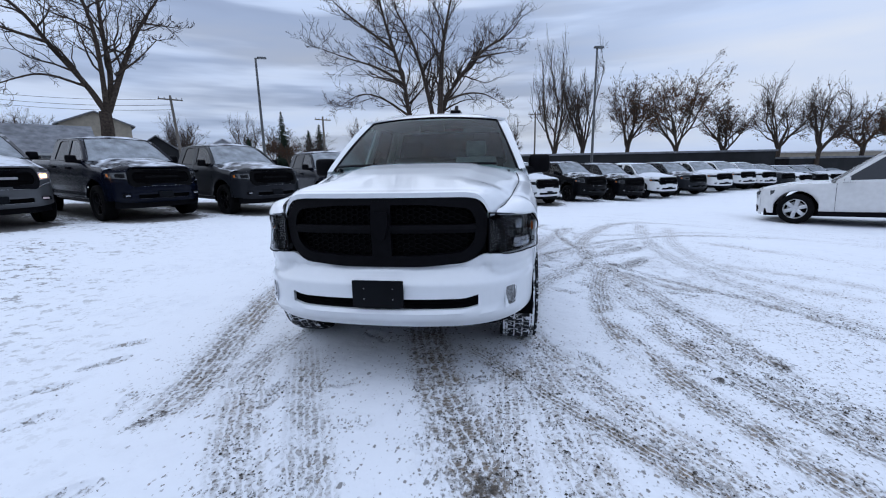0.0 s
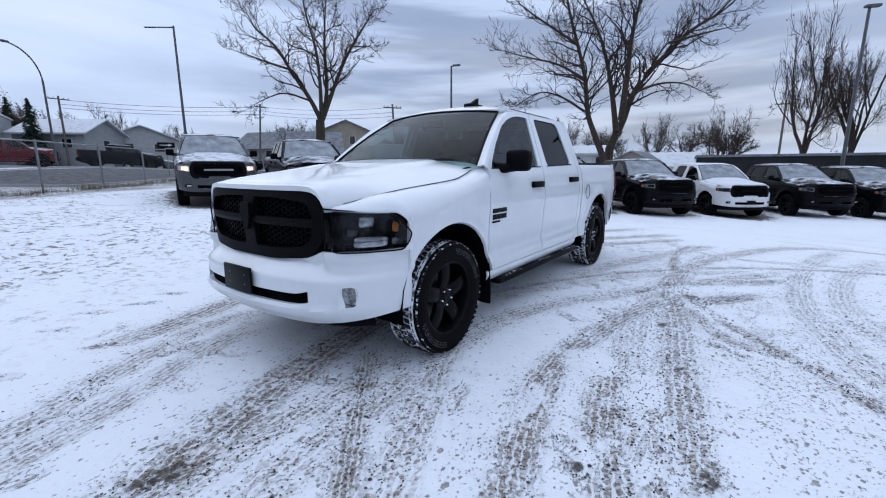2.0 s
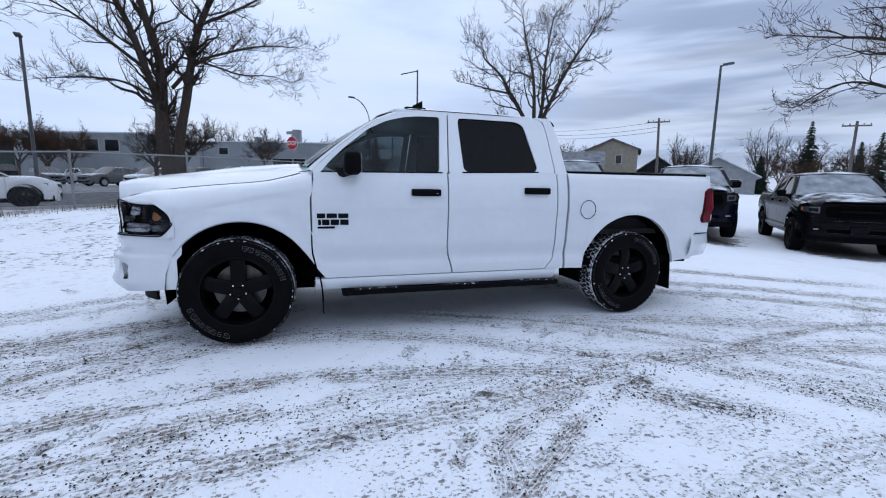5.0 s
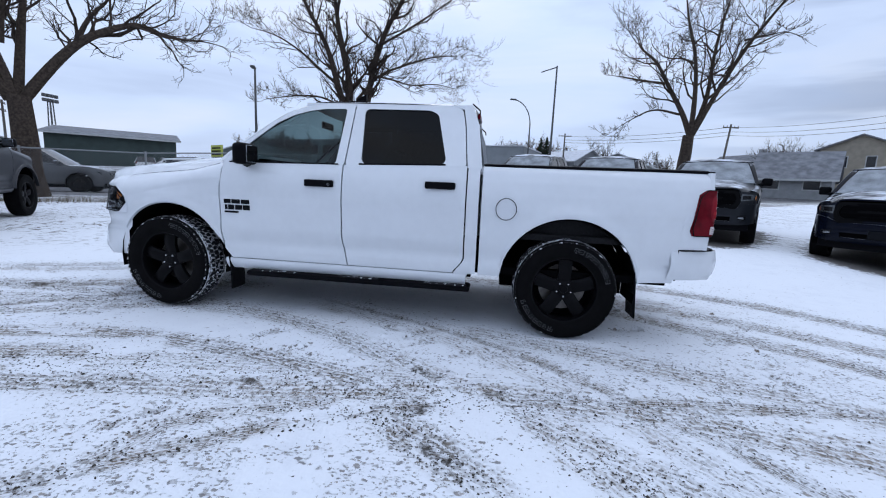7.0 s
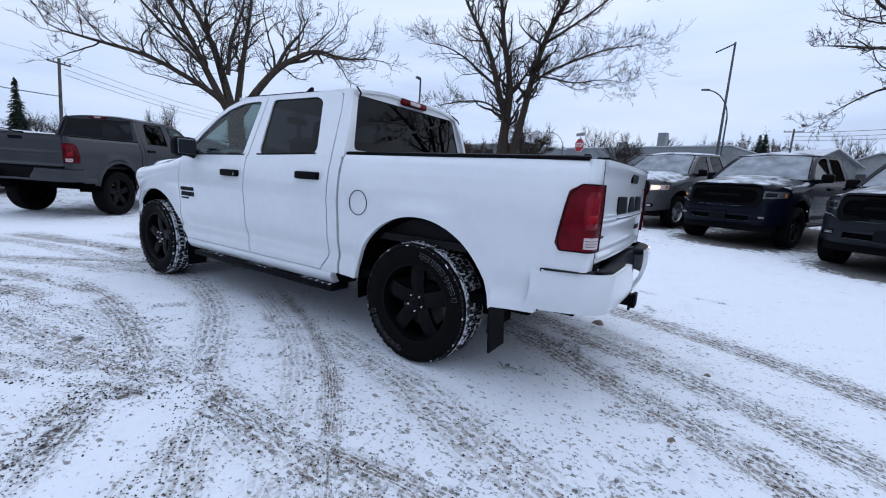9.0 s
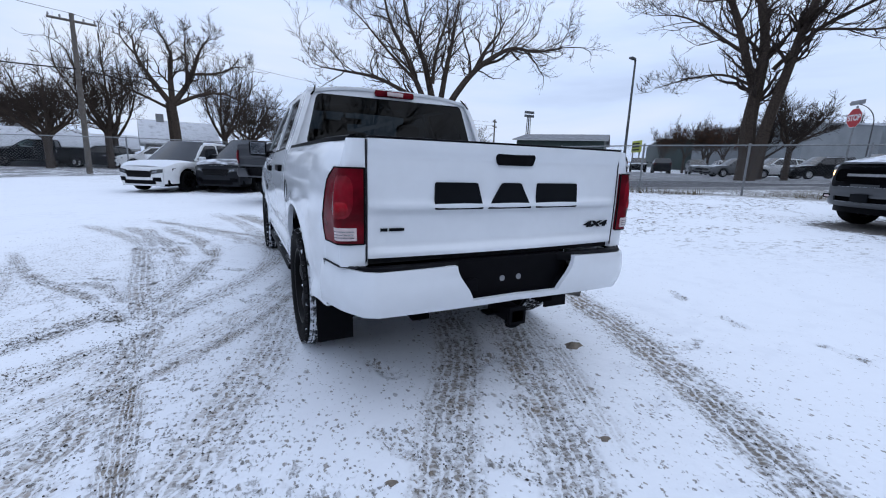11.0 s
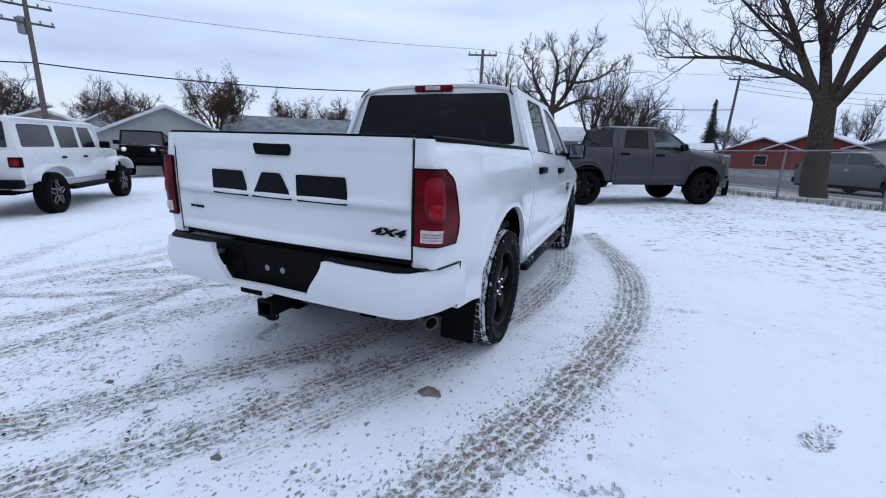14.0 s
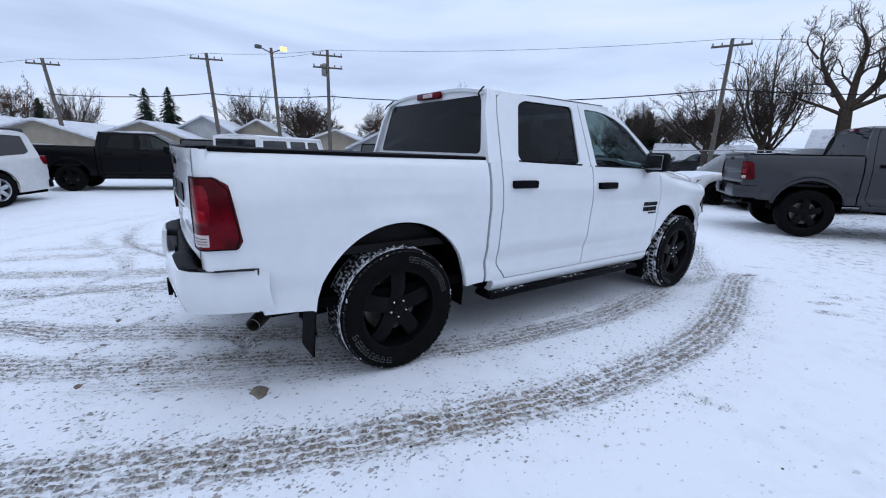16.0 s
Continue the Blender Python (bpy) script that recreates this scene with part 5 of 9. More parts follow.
        y += (nose_y(x, 1.19 - 0.09 * a ** 6) - 0.004 - nose_y(0.655, 1.10)) * (1 - smoothstep(0, 0.3, v))
        return (x, y + 0.15 * (a ** 2) * max(0, (v - 0.86) / 0.14), z)
    put("hood", thick(grid(hood, sorted(steps(-1, 1, 24 * q) + [s * k for s in (1, -1) for k in (0.56, 0.61, 0.66, 0.86, 0.89, 0.915, 0.94, 0.96, 0.98, 0.992)]), sorted(steps(0, 1, 20 * q) + [0.012, 0.025])), (0, 0.004, -0.03)), paint)
    for s in (1, -1):
        put("hood_seam", tube([(s * (hood_edge(y)[0] + 0.003), y, hood_edge(y)[1] + 0.001) for y in steps(-0.70, 0.50, 24)], 0.0035, 5), "seam")
    # -- windscreen, cowl, roof, back window --
    def screen_pt(u, v):
        # u -1..1 across, v 0 at the cowl, 1 at the roof
        hb, ht = 0.885, 0.675
        x = (hb + (ht - hb) * v) * u
        yb, yt = 0.42 + 0.13 * u * u, 1.20 + 0.08 * u * u
        zb, zt = 1.372 - 0.02 * u * u, 1.895 - 0.035 * u * u
        bow = 0.035 * math.sin(math.pi * v)
        return (x, yb + (yt - yb) * v - bow * 0.5, zb + (zt - zb) * v + bow * 0.5)
    glz = put("windscreen", grid(screen_pt, steps(-1, 1, 16), steps(0, 1, 8)), screen)
    edge = [screen_pt(-0.985, v) for v in steps(0.02, 0.985, 10)] + [screen_pt(u, 0.985) for u in steps(-0.94, 0.94, 12)] + [screen_pt(0.985, v) for v in steps(0.985, 0.02, 10)]
    put("screen_seal", tube(edge, 0.011, 5), "black_trim", glz)
    put("cowl", thick(grid(lambda u, v: (0.80 * u, 0.36 + 0.13 * u * u + 0.10 * v, 1.352 - 0.02 * u * u + 0.015 * v), steps(-1, 1, 12), (0, 1)), (0, 0, -0.02)), "black_trim")
    for s in (1, -1):
        pil = [(screen_pt(s, v), v) for v in steps(0, 1, 10)]
        va, fa = [], []
        for (p, v) in pil:
            zo = min(1.872, 1.335 + 0.545 * v)
            yo = lerp(((1.335, 0.586), (1.357, 0.602), (1.461, 0.708), (1.57, 0.834), (1.694, 0.987), (1.80, 1.145), (1.853, 1.340), (1.872, 1.44)), zo)
            outer = (s * (cab_x(zo) + 0.001), yo, zo)
            mid = ((p[0] * 0.42 + outer[0] * 0.58) + s * 0.016, p[1] * 0.5 + outer[1] * 0.5 - 0.004, p[2] * 0.5 + outer[2] * 0.5 + 0.014)
            va += [p, mid, outer, (outer[0] - s * 0.03, outer[1], outer[2])]
        for i in range(len(pil) - 1):
            for j in range(3):
                fa.append((i * 4 + j, i * 4 + j + 1, i * 4 + 5 + j, i * 4 + 4 + j))
        put("a_pillar", (va, fa if s > 0 else [tuple(reversed(f)) for f in fa]), paint)
        cornerg = thick(grid(corner, steps(0, 1, 6), steps(0, 1, 8)), (-0.01, 0, -0.01))
        put("cowl_corner", cornerg if s > 0 else flip_x(cornerg), paint)

    def roof(u, v):
        y = 1.215 + (2.755 - 1.215) * v
        a = abs(u)
        edge = cab_x(1.87)
        x = edge * math.copysign(1 - (1 - a) ** 1.0, u) if u else 0.0
        front = smoothstep(0.0, 0.12, v)
        yf = (1.20 + 0.08 * u * u)
        y = yf + (2.755 - yf) * v
        top = 1.872 + (0.032 + 0.046 * front) * (1 - a ** 3.2) + 0.004
        top -= 0.035 * smoothstep(0.9, 1.0, v) * (1 - 0.5 * a)
        top -= 0.018 * (1 - front) * (1 - a ** 4)
        return (x, y, top)
    put("roof", thick(grid(roof, steps(-1, 1, 28), steps(0, 1, 16)), (0, 0, -0.025)), paint)
    rear_poly = rounded([(-0.80, 1.42), (-0.69, 1.845), (0.69, 1.845), (0.80, 1.42)], 0.05)
    bk = lambda x, z: (x, 2.862 - (z - 1.36) * 0.19 - 0.04 * (x / 0.8) ** 2, z)
    cabb = put("cab_back", holed([(-0.93, 1.34), (-0.76, 1.885), (-0.4, 1.91), (0.4, 1.91), (0.76, 1.885), (0.93, 1.34)], [rear_poly], bk, (0, -0.02, 0)), paint)
    put("back_window", pane(rear_poly, lambda x, z: (bk(x, z)[0], bk(x, z)[1] - 0.002, z)), "glass_dark", cabb, smooth=False)
    hl = put("high_brake_lamp", join(box(-0.185, 0.185, 2.70, 2.775, 1.862, 1.918, 0.016)), "red_lens", None, "red high brake lamp")
    put("cargo_lens", box(-0.075, 0.075, 2.765, 2.779, 1.872, 1.906, 0.004, 1), "clear_lens", hl)
    for s in (1, -1):
        put("drip_rail", tube([(s * (cab_x(1.88) - 0.002), y, 1.882 - 0.02 * smoothstep(2.55, 2.75, y)) for y in (1.36, 1.7, 2.2, 2.70)], 0.004, 5), "seam")
        put("roof_ditch", tube([(s * 0.70, 2.73, 1.905), (s * 0.72, 2.795, 1.85), (s * 0.745, 2.80, 1.82)], 0.007, 5), "black_trim")
    if fine:
        fin = put("aerial", join(thick(grid(lambda u, v: (0.19, 1.50 + 0.14 * u + 0.05 * v * (1 - u), 1.96 + 0.105 * v * (0.55 + 0.45 * u)), steps(0, 1, 5), steps(0, 1, 4)), (0.036, 0, 0)), box(0.15, 0.265, 1.46, 1.67, 1.935, 1.998, 0.02)), "black_trim", None, "small black roof aerial")
    # -- cab floor, seats, dash --
    put("cab_floor", box(-0.9, 0.9, 0.6, 2.8, 0.45, 0.60), "void", smooth=False)
    put("dashboard", box(-0.82, 0.82, 0.72, 1.02, 1.05, 1.33, 0.06), "black_trim")
    if fine:
        for sx in (0.40, -0.40):
            st = put("seat", join(box(sx - 0.26, sx + 0.26, 1.40, 1.92, 0.72, 0.90, 0.06), moved(box(sx - 0.26, sx + 0.26, -0.08, 0.08, 0.0, 0.66, 0.06), Matrix.Translation((0, 1.88, 0.86)) @ Matrix.Rotation(-0.28, 4, "X")),
                                  moved(box(sx - 0.13, sx + 0.13, -0.05, 0.05, 0.66, 0.86, 0.05), Matrix.Translation((0, 1.88, 0.86)) @ Matrix.Rotation(-0.24, 4, "X"))), "seat_cloth" if sx < 0 else "wrap_plastic", None, "front seat, the driver's under clear plastic" if sx > 0 else "dark cloth front seat")
        put("rear_bench", join(box(-0.75, 0.75, 2.20, 2.62, 0.72, 0.92, 0.05), box(-0.75, 0.75, 2.60, 2.72, 0.86, 1.50, 0.05)), "seat_cloth")
        ring = [(0.40 + 0.19 * math.cos(a), 1.16 - 0.09 * math.sin(a), 1.20 + 0.17 * math.sin(a)) for a in steps(0, 2 * math.pi, 24)]
        put("steering_wheel", join(tube(ring, 0.015, 6, False), tube([(0.22, 1.16, 1.20), (0.58, 1.16, 1.20)], 0.02, 6), tube([(0.40, 1.02, 1.10), (0.40, 1.16, 1.20)], 0.03, 6)), "black_trim")
        put("rear_view_mirror", box(-0.13, 0.13, 1.13, 1.16, 1.74, 1.81, 0.012), "black_trim")
        for s0, s1 in ((-0.82, -0.05), (-0.05, 0.68)):
            put("wiper", tube([(x, 0.445 + 0.166 * x * x, 1.412 - 0.02 * x * x) for x in (s0, (s0 + s1) / 2, s1)], 0.011, 5), "black_trim")
    # -- bed --
    put("bed_floor", box(-0.90, 0.90, 2.88, 4.62, 0.80, 0.85), "bed_liner", smooth=False)
    put("bed_front", box(-0.93, 0.93, 2.862, 2.90, 0.80, 1.37, 0.01), paint)
    for s in (1, -1):
        put("bed_rail", thick(grid(lambda u, v: (s * (0.845 + (side_x(2.865 + 1.72 * u, 1.36) - 0.022 - 0.845) * v), 2.865 + 1.72 * u, 1.396 + 0.008 * math.sin(math.pi * v) + 0.012 * u), steps(0, 1, 10), (0, 0.3, 0.7, 1)) if s > 0 else
            flip_x(grid(lambda u, v: (0.845 + (side_x(2.865 + 1.72 * u, 1.36) - 0.022 - 0.845) * v, 2.865 + 1.72 * u, 1.396 + 0.008 * math.sin(math.pi * v) + 0.012 * u), steps(0, 1, 10), (0, 0.3, 0.7, 1))), (0, 0, -0.02)), "black_trim")
        put("bed_wall", box(min(s * 0.80, s * 0.84), max(s * 0.80, s * 0.84), 2.89, 4.62, 0.84, 1.385), "bed_liner", smooth=False)
    put("tailgate_cap", box(-0.80, 0.80, 4.60, 4.672, 1.400, 1.412, 0.005), "black_trim")
    put("bulkhead_cap", box(-0.86, 0.86, 2.865, 2.92, 1.378, 1.402, 0.008), "black_trim")
    # -- tailgate --
    hp = rounded([(-0.125, 1.305), (-0.145, 1.355), (0.145, 1.355), (0.125, 1.305)], 0.012)
    def gate(u, v):
        x, z = 0.802 * u, 0.835 + 0.565 * v
        y = tail_y(x, z)
        side = smoothstep(0.985, 0.93, abs(u))
        y -= 0.026 * smoothstep(0.43, 0.36, v) * smoothstep(0.03, 0.10, v) * side
        y += 0.010 * math.exp(-((v - 0.445) / 0.035) ** 2) * side
        y += 0.016 * smoothstep(0.84, 0.95, v)
        return (x, y, z)
    tg = put("tailgate", thick(grid(gate, steps(-1, 1, 16 * q), steps(0, 1, 40)), (0, -0.05, 0)), paint)
    hy = tail_y(0, 1.33) + 0.012
    put("tailgate_handle", prism(rounded([(-0.128, 1.342), (-0.112, 1.296), (0.112, 1.296), (0.128, 1.342), (0.118, 1.356), (-0.118, 1.356)], 0.012), lambda x, z: (x, hy, z), (0, -0.02, 0)), "black_trim", tg, smooth=False)
    for s in (1, -1):
        put("tailgate_gap", tube([(s * 0.808, tail_y(0.80, z) - 0.002, z) for z in steps(0.82, 1.395, 4)], 0.0045, 5), "seam", tg)
    if fine:
        yb = lambda x: tail_y(x, 1.15)
        pl = lambda x, z: (x, yb(x) + 0.001, z)
        d = (0, 0.007, 0)
        # large dark emblem, as three plain blocks, seen from behind from its first to its last
        for cx, w, top in ((0.327, 0.282, 0.85), (0.018, 0.288, 0.42), (-0.309, 0.311, 0.96)):
            put("emblem_block", prism(rounded([(cx + w / 2, 1.068), (cx - w / 2, 1.068), (cx - w * (top - 0.5 if top > 0.5 else top / 2), 1.205), (cx + w * (0.5 if top > 0.5 else top / 2), 1.205)], 0.012), pl, d), "letter_black", tg, "plain dark emblem block", smooth=False)
        for a0, b0 in ((0.735, 0.70), (0.692, 0.615)):
            put("sticker", prism([(a0, 0.963), (b0, 0.963), (b0, 0.978), (a0, 0.978)], lambda x, z: (x, tail_y(x, z) - 0.0215, z), (0, 0.003, 0)), "letter_black", tg, "small dark dealer sticker bar", smooth=False)
        cu = bpy.data.curves.new("drive_mark", "FONT")
        cu.body, cu.size, cu.extrude, cu.offset, cu.align_x, cu.align_y = "4X4", 0.062, 0.004, 0.0022, "CENTER", "CENTER"
        cu.shear = 0.25
        tmp = new("tmp_mark", cu)
        dg = bpy.context.evaluated_depsgraph_get()
        me = bpy.data.meshes.new_from_object(tmp.evaluated_get(dg))
        bpy.data.objects.remove(tmp)
        me.materials.clear()
        me.materials.append(M["letter_black"])
        mk = new("drive_mark", me)
        mk.parent = tg
        mk.matrix_basis = Matrix.Translation((-0.665, tail_y(0.66, 0.955) - 0.018, 0.953)) @ Matrix.Rotation(math.pi, 4, "Z") @ Matrix.Rotation(math.pi / 2, 4, "X") @ Matrix.Diagonal((1.75, 0.82, 1, 1))
        tagged(mk, "dark 4X4 lettering")
    # -- rear bumper --
    def rb(u, v):
        x = 0.968 * u
        a = abs(u)
        y = 4.80 - 0.06 * a ** 2 - 0.36 * max(0, (a - 0.80) / 0.20) ** 2.2
        z = 0.555 + 0.02 * (1 - a) + (0.785 - 0.555) * v
        return (x * (1 + 0.012 * math.sin(math.pi * v)), y + 0.018 * math.sin(math.pi * v) - 0.02 * (1 - v), z)
    us = sorted(steps(-1, 1, 30) + [-0.95, 0.95, -0.98, 0.98])
    notch = lambda v: 0.29 + 0.105 * smoothstep(0.12, 1.0, v) if v > 0.16 else 0.29
    wing = lambda sgn: grid(lambda k, v: rb(sgn * (notch(v) + (1 - notch(v)) * k), v), sorted(steps(0, 1, 16) + [0.93, 0.97]), [0.16, 0.2, 0.3, 0.45, 0.6, 0.75, 0.88, 1.0])
    right = wing(-1)
    band = grid(lambda u, v: rb(u, v), sorted(steps(-1, 1, 30) + [-0.29, 0.29, -0.95, 0.95]), [0, 0.06, 0.12, 0.16])
    rbump = put("rear_bumper", join(thick(band, (0, -0.03, 0)), thick(wing(1), (0, -0.03, 0)), thick((right[0], [tuple(reversed(f)) for f in right[1]]), (0, -0.03, 0))), paint)
    put("bumper_pocket", join(box(-0.40, 0.40, 4.60, 4.70, 0.575, 0.80, 0.01), thick(grid(lambda u, v: (0.29 * u * (1 + 0.33 * v), 4.70 + 0.10 * (1 - v) * 0.2, 0.59 + 0.2 * v), (-1, 0, 1), (0, 1)), (0, -0.01, 0))), "black_trim", rbump)
    for s in (1, -1):
        put("bumper_gap", tube([(s * (side_x(4.405, z) - 0.001), 4.408, z) for z in steps(0.55, 0.795, 6)] + [(s * (side_x(y, 0.79) + 0.002), y, 0.797) for y in (4.44, 4.52, 4.60)] + [(s * 0.86, 4.67, 0.80)], 0.006, 5), "seam", rbump)
    def pad(u, v):
        a = abs(u)
        y1 = 4.79 - 0.06 * a ** 2 - 0.36 * max(0, (a - 0.80) / 0.20) ** 2.2
        notch = 0.09 * smoothstep(0.42, 0.36, a)
        return (0.962 * u, min(4.66, y1 - 0.02) + (y1 - notch - min(4.66, y1 - 0.02)) * v, 0.79 + 0.016 * math.sin(math.pi * v) ** 0.5)
    put("step_pad", thick(grid(pad, us, (0, 0.2, 0.8, 1.0)), (0, 0, -0.03)), "black_trim", rbump)
    if fine:
        for sx in (0.058, -0.052):
            put("bumper_screw", moved(lathe([(0.0005, 0.0), (0.017, 0.0), (0.017, -0.012)], 12, "y"), Matrix.Translation((sx, 4.712, 0.685))), "steel", rbump)
        put("hitch_receiver", join(box(-0.045, 0.045, 4.56, 4.80, 0.445, 0.525, 0.008), box(-0.055, 0.055, 4.775, 4.80, 0.435, 0.535, 0.006), tube([(0.05 * math.cos(a), 4.76, 0.44 + 0.03 * math.sin(a)) for a in steps(0, 2 * math.pi, 16)], 0.008, 5, False), box(-0.35, 0.35, 4.46, 4.54, 0.48, 0.56, 0.01), box(-0.12, 0.12, 4.60, 4.68, 0.462, 0.472, 0.003)), "black_trim", None, "black tow hitch receiver")
        put("trailer_socket", box(0.22, 0.30, 4.68, 4.73, 0.63, 0.70, 0.008), "black_trim", rbump)
        put("exhaust", moved(lathe([(0.001, -0.3), (0.036, -0.3), (0.036, 0), (0.042, 0), (0.042, -0.45), (0.001, -0.45)], 16, "y"),
            Matrix.Translation((-0.82, 4.43, 0.43)) @ Matrix.Rotation(0.9, 4, "Z") @ Matrix.Rotation(-0.12, 4, "X")), "exhaust", None, "dull steel exhaust tip")
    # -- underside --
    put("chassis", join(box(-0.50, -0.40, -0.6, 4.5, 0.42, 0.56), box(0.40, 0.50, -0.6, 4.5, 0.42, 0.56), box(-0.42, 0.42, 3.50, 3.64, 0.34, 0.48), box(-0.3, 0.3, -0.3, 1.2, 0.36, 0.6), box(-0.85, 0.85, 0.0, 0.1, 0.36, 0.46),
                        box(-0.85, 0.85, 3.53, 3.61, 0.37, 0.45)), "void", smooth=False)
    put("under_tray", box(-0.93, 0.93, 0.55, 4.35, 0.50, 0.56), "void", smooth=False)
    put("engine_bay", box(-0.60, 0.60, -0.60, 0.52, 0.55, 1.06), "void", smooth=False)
    if style == "classic":
        front_classic(put, paint)
    else:
        front_new(put, paint, style, bright)
    return t


def front_classic(put, paint):
    """The nose of the white pickup: body-coloured bumper, blacked-out crosshair grille, dark lamps."""
    top = lambda x: 0.795 + 0.055 * smoothstep(0.50, 0.66, abs(x))
    bot = lambda x: 0.390 + 0.05 * (abs(x) / 0.9) ** 4
    xs = sorted(set([round(v, 4) for v in steps(-0.962, 0.962, 40)] + [s * v for s in (1, -1) for v in (0.56, 0.50, 0.60, 0.64, 0.68, 0.765, 0.838, 0.90, 0.93, 0.95)]))
    def bump(x, v):
        z = bot(x) + (top(x) - bot(x)) * v
        y = nose_y(x, z)
        if abs(x) > 0.86:
            k = (abs(x) - 0.86) / 0.11
            y += 0.10 * k * k
        # the shelf over the crease stands back
        mid = smoothstep(0.72, 0.60, abs(x))
        y += (0.030 + 0.065 * mid) * smoothstep(0.672, 0.715 + 0.065 * mid, z) * (1 - 0.7 * smoothstep(0.76, 0.86, z) * (1 - mid))
        # the lower lip stands out again under the slot
        y -= 0.022 * smoothstep(0.54, 0.50, z) * smoothstep(0.40, 0.47, z) * smoothstep(0.90, 0.75, abs(x))
        return (x, y, z)
    vs = [0, 0.06, 0.12, 0.17, 0.215, 0.28, 0.335, 0.43, 0.5, 0.53, 0.56, 0.61, 0.64, 0.66, 0.68, 0.70, 0.72, 0.74, 0.76, 0.80, 0.84, 0.88, 0.92, 0.96, 1.0]
    hole = lambda x, v: (abs(x) < 0.60 and 0.335 < v < 0.50 - 0.5 * max(0.0, abs(x) - 0.56)) or (0.765 < abs(x) < 0.838 and 0.215 < v < 0.53)
    b = put("front_bumper", thick(grid(bump, xs, vs, hole), (0, 0.03, 0)), paint)
    put("lower_grille", join(thick(grid(lambda x, v: (x, bump(x, v)[1] + 0.035, bump(x, v)[2]), [x for x in xs if abs(x) <= 0.65], (0.30, 0.54)), (0, 0.02, 0)),
                             *[tube([bump(x, v)[0:1] + (bump(x, v)[1] + 0.025,) + bump(x, v)[2:] for x in steps(-0.56, 0.56, 12)], 0.006, 4) for v in (0.39, 0.44)]), "void", b)
    for s in (1, -1):
        fog = put("fog_lamp", thick(grid(lambda x, v: (s * x, bump(x, v)[1] + 0.030, bump(x, v)[2]), steps(0.755, 0.85, 4), steps(0.20, 0.54, 6)), (0, 0.02, 0)), "lamp_smoke", b)
        rect, oval = [(0.763, 0.21), (0.840, 0.21), (0.840, 0.53), (0.763, 0.53)], rounded([(0.786, 0.225), (0.830, 0.225), (0.835, 0.36), (0.835, 0.47), (0.815, 0.512), (0.770, 0.512), (0.768, 0.40)], 0.018)
        put("fog_bezel", holed(rect, [oval], lambda x, v: (s * x, bump(x, v)[1] - 0.001, bump(x, v)[2]), (0, 0.026, 0)), paint, b)
        put("fog_lens", thick(grid(lambda x, v: (s * x, bump(x, v)[1] + 0.014 - 0.006 * math.sin(math.pi * (x - 0.768) / 0.068), bump(x, v)[2]), steps(0.768, 0.836, 6), steps(0.225, 0.515, 6)), (0, 0.006, 0)), "fog_glass", fog)
        put("fog_reflector", tube([(s * (0.824 + 0.006 * math.sin(math.pi * k)), bump(0.828, 0.24 + 0.26 * k)[1] + 0.006, bump(0.828, 0.24 + 0.26 * k)[2]) for k in steps(0, 1, 8)], 0.005, 5), "chrome", fog)
    # plate holder, empty
    pl = put("plate_holder", box(-0.165, 0.155, nose_y(0, 0.63) - 0.028, nose_y(0, 0.63) - 0.010, 0.545, 0.715, 0.006), "letter_black", b, "empty black plate holder")
    for x in (-0.09, 0.09):
        for z in (0.60, 0.665):
            put("plate_screw", box(x - 0.004, x + 0.004, nose_y(0, 0.63) - 0.030, nose_y(0, 0.63) - 0.026, z - 0.004, z + 0.004), "letter_white", pl)
    put("air_dam", thick(grid(lambda x, v: (x, nose_y(x, 0.42) + 0.14 + 0.1 * max(0, abs(x) - 0.7), 0.345 + 0.10 * v), steps(-0.80, 0.80, 16), (0, 1)), (0, 0.02, 0)), "black_trim", b)
    # grille
    outer = rounded([(-0.655, 1.07), (-0.598, 1.190), (-0.30, 1.226), (0.30, 1.226), (0.598, 1.190), (0.655, 1.07), (0.640, 0.90), (0.545, 0.80), (0.25, 0.775), (-0.25, 0.775), (-0.545, 0.80), (-0.640, 0.90)], 0.07, 4)
    inner = rounded([(-0.585, 1.06), (-0.545, 1.134), (-0.28, 1.158), (0.28, 1.158), (0.545, 1.134), (0.585, 1.06), (0.570, 0.925), (0.50, 0.862), (0.25, 0.842), (-0.25, 0.842), (-0.50, 0.862), (-0.570, 0.925)], 0.05, 4)
    gy = lambda x, z: nose_y(x, max(z, 0.80)) + 0.004 + 0.075 * smoothstep(1.16, 0.80, z)
    g = put("grille", holed(outer, [inner], lambda x, z: (x, gy(x, z), z), (0, 0.09, 0)), "black_trim", None, "black crosshair grille")
    bar = lambda z0, z1, x0, x1: thick(grid(lambda x, z: (x, gy(x, z) + 0.006 - 0.010 * (1 - abs(2 * (z - z0) / (z1 - z0) - 1)), z), steps(x0, x1, 10), steps(z0, z1, 4)), (0, 0.04, 0))
    put("grille_bar", join(bar(0.985, 1.035, -0.59, -0.05), bar(0.985, 1.035, 0.05, 0.59)), "black_trim", g)
    put("grille_bar", join(bar(0.835, 1.18, -0.062, 0.062)), "black_trim", g)
    put("grille_shield", prism(rounded([(-0.05, 1.12), (0.05, 1.12), (0.055, 1.05), (0.03, 0.96), (0, 0.935), (-0.03, 0.96), (-0.055, 1.05)], 0.015), lambda x, z: (x, gy(x, z) - 0.022, z), (0, 0.03, 0)), "black_trim", g, "plain dark shield emblem")
    bits = []
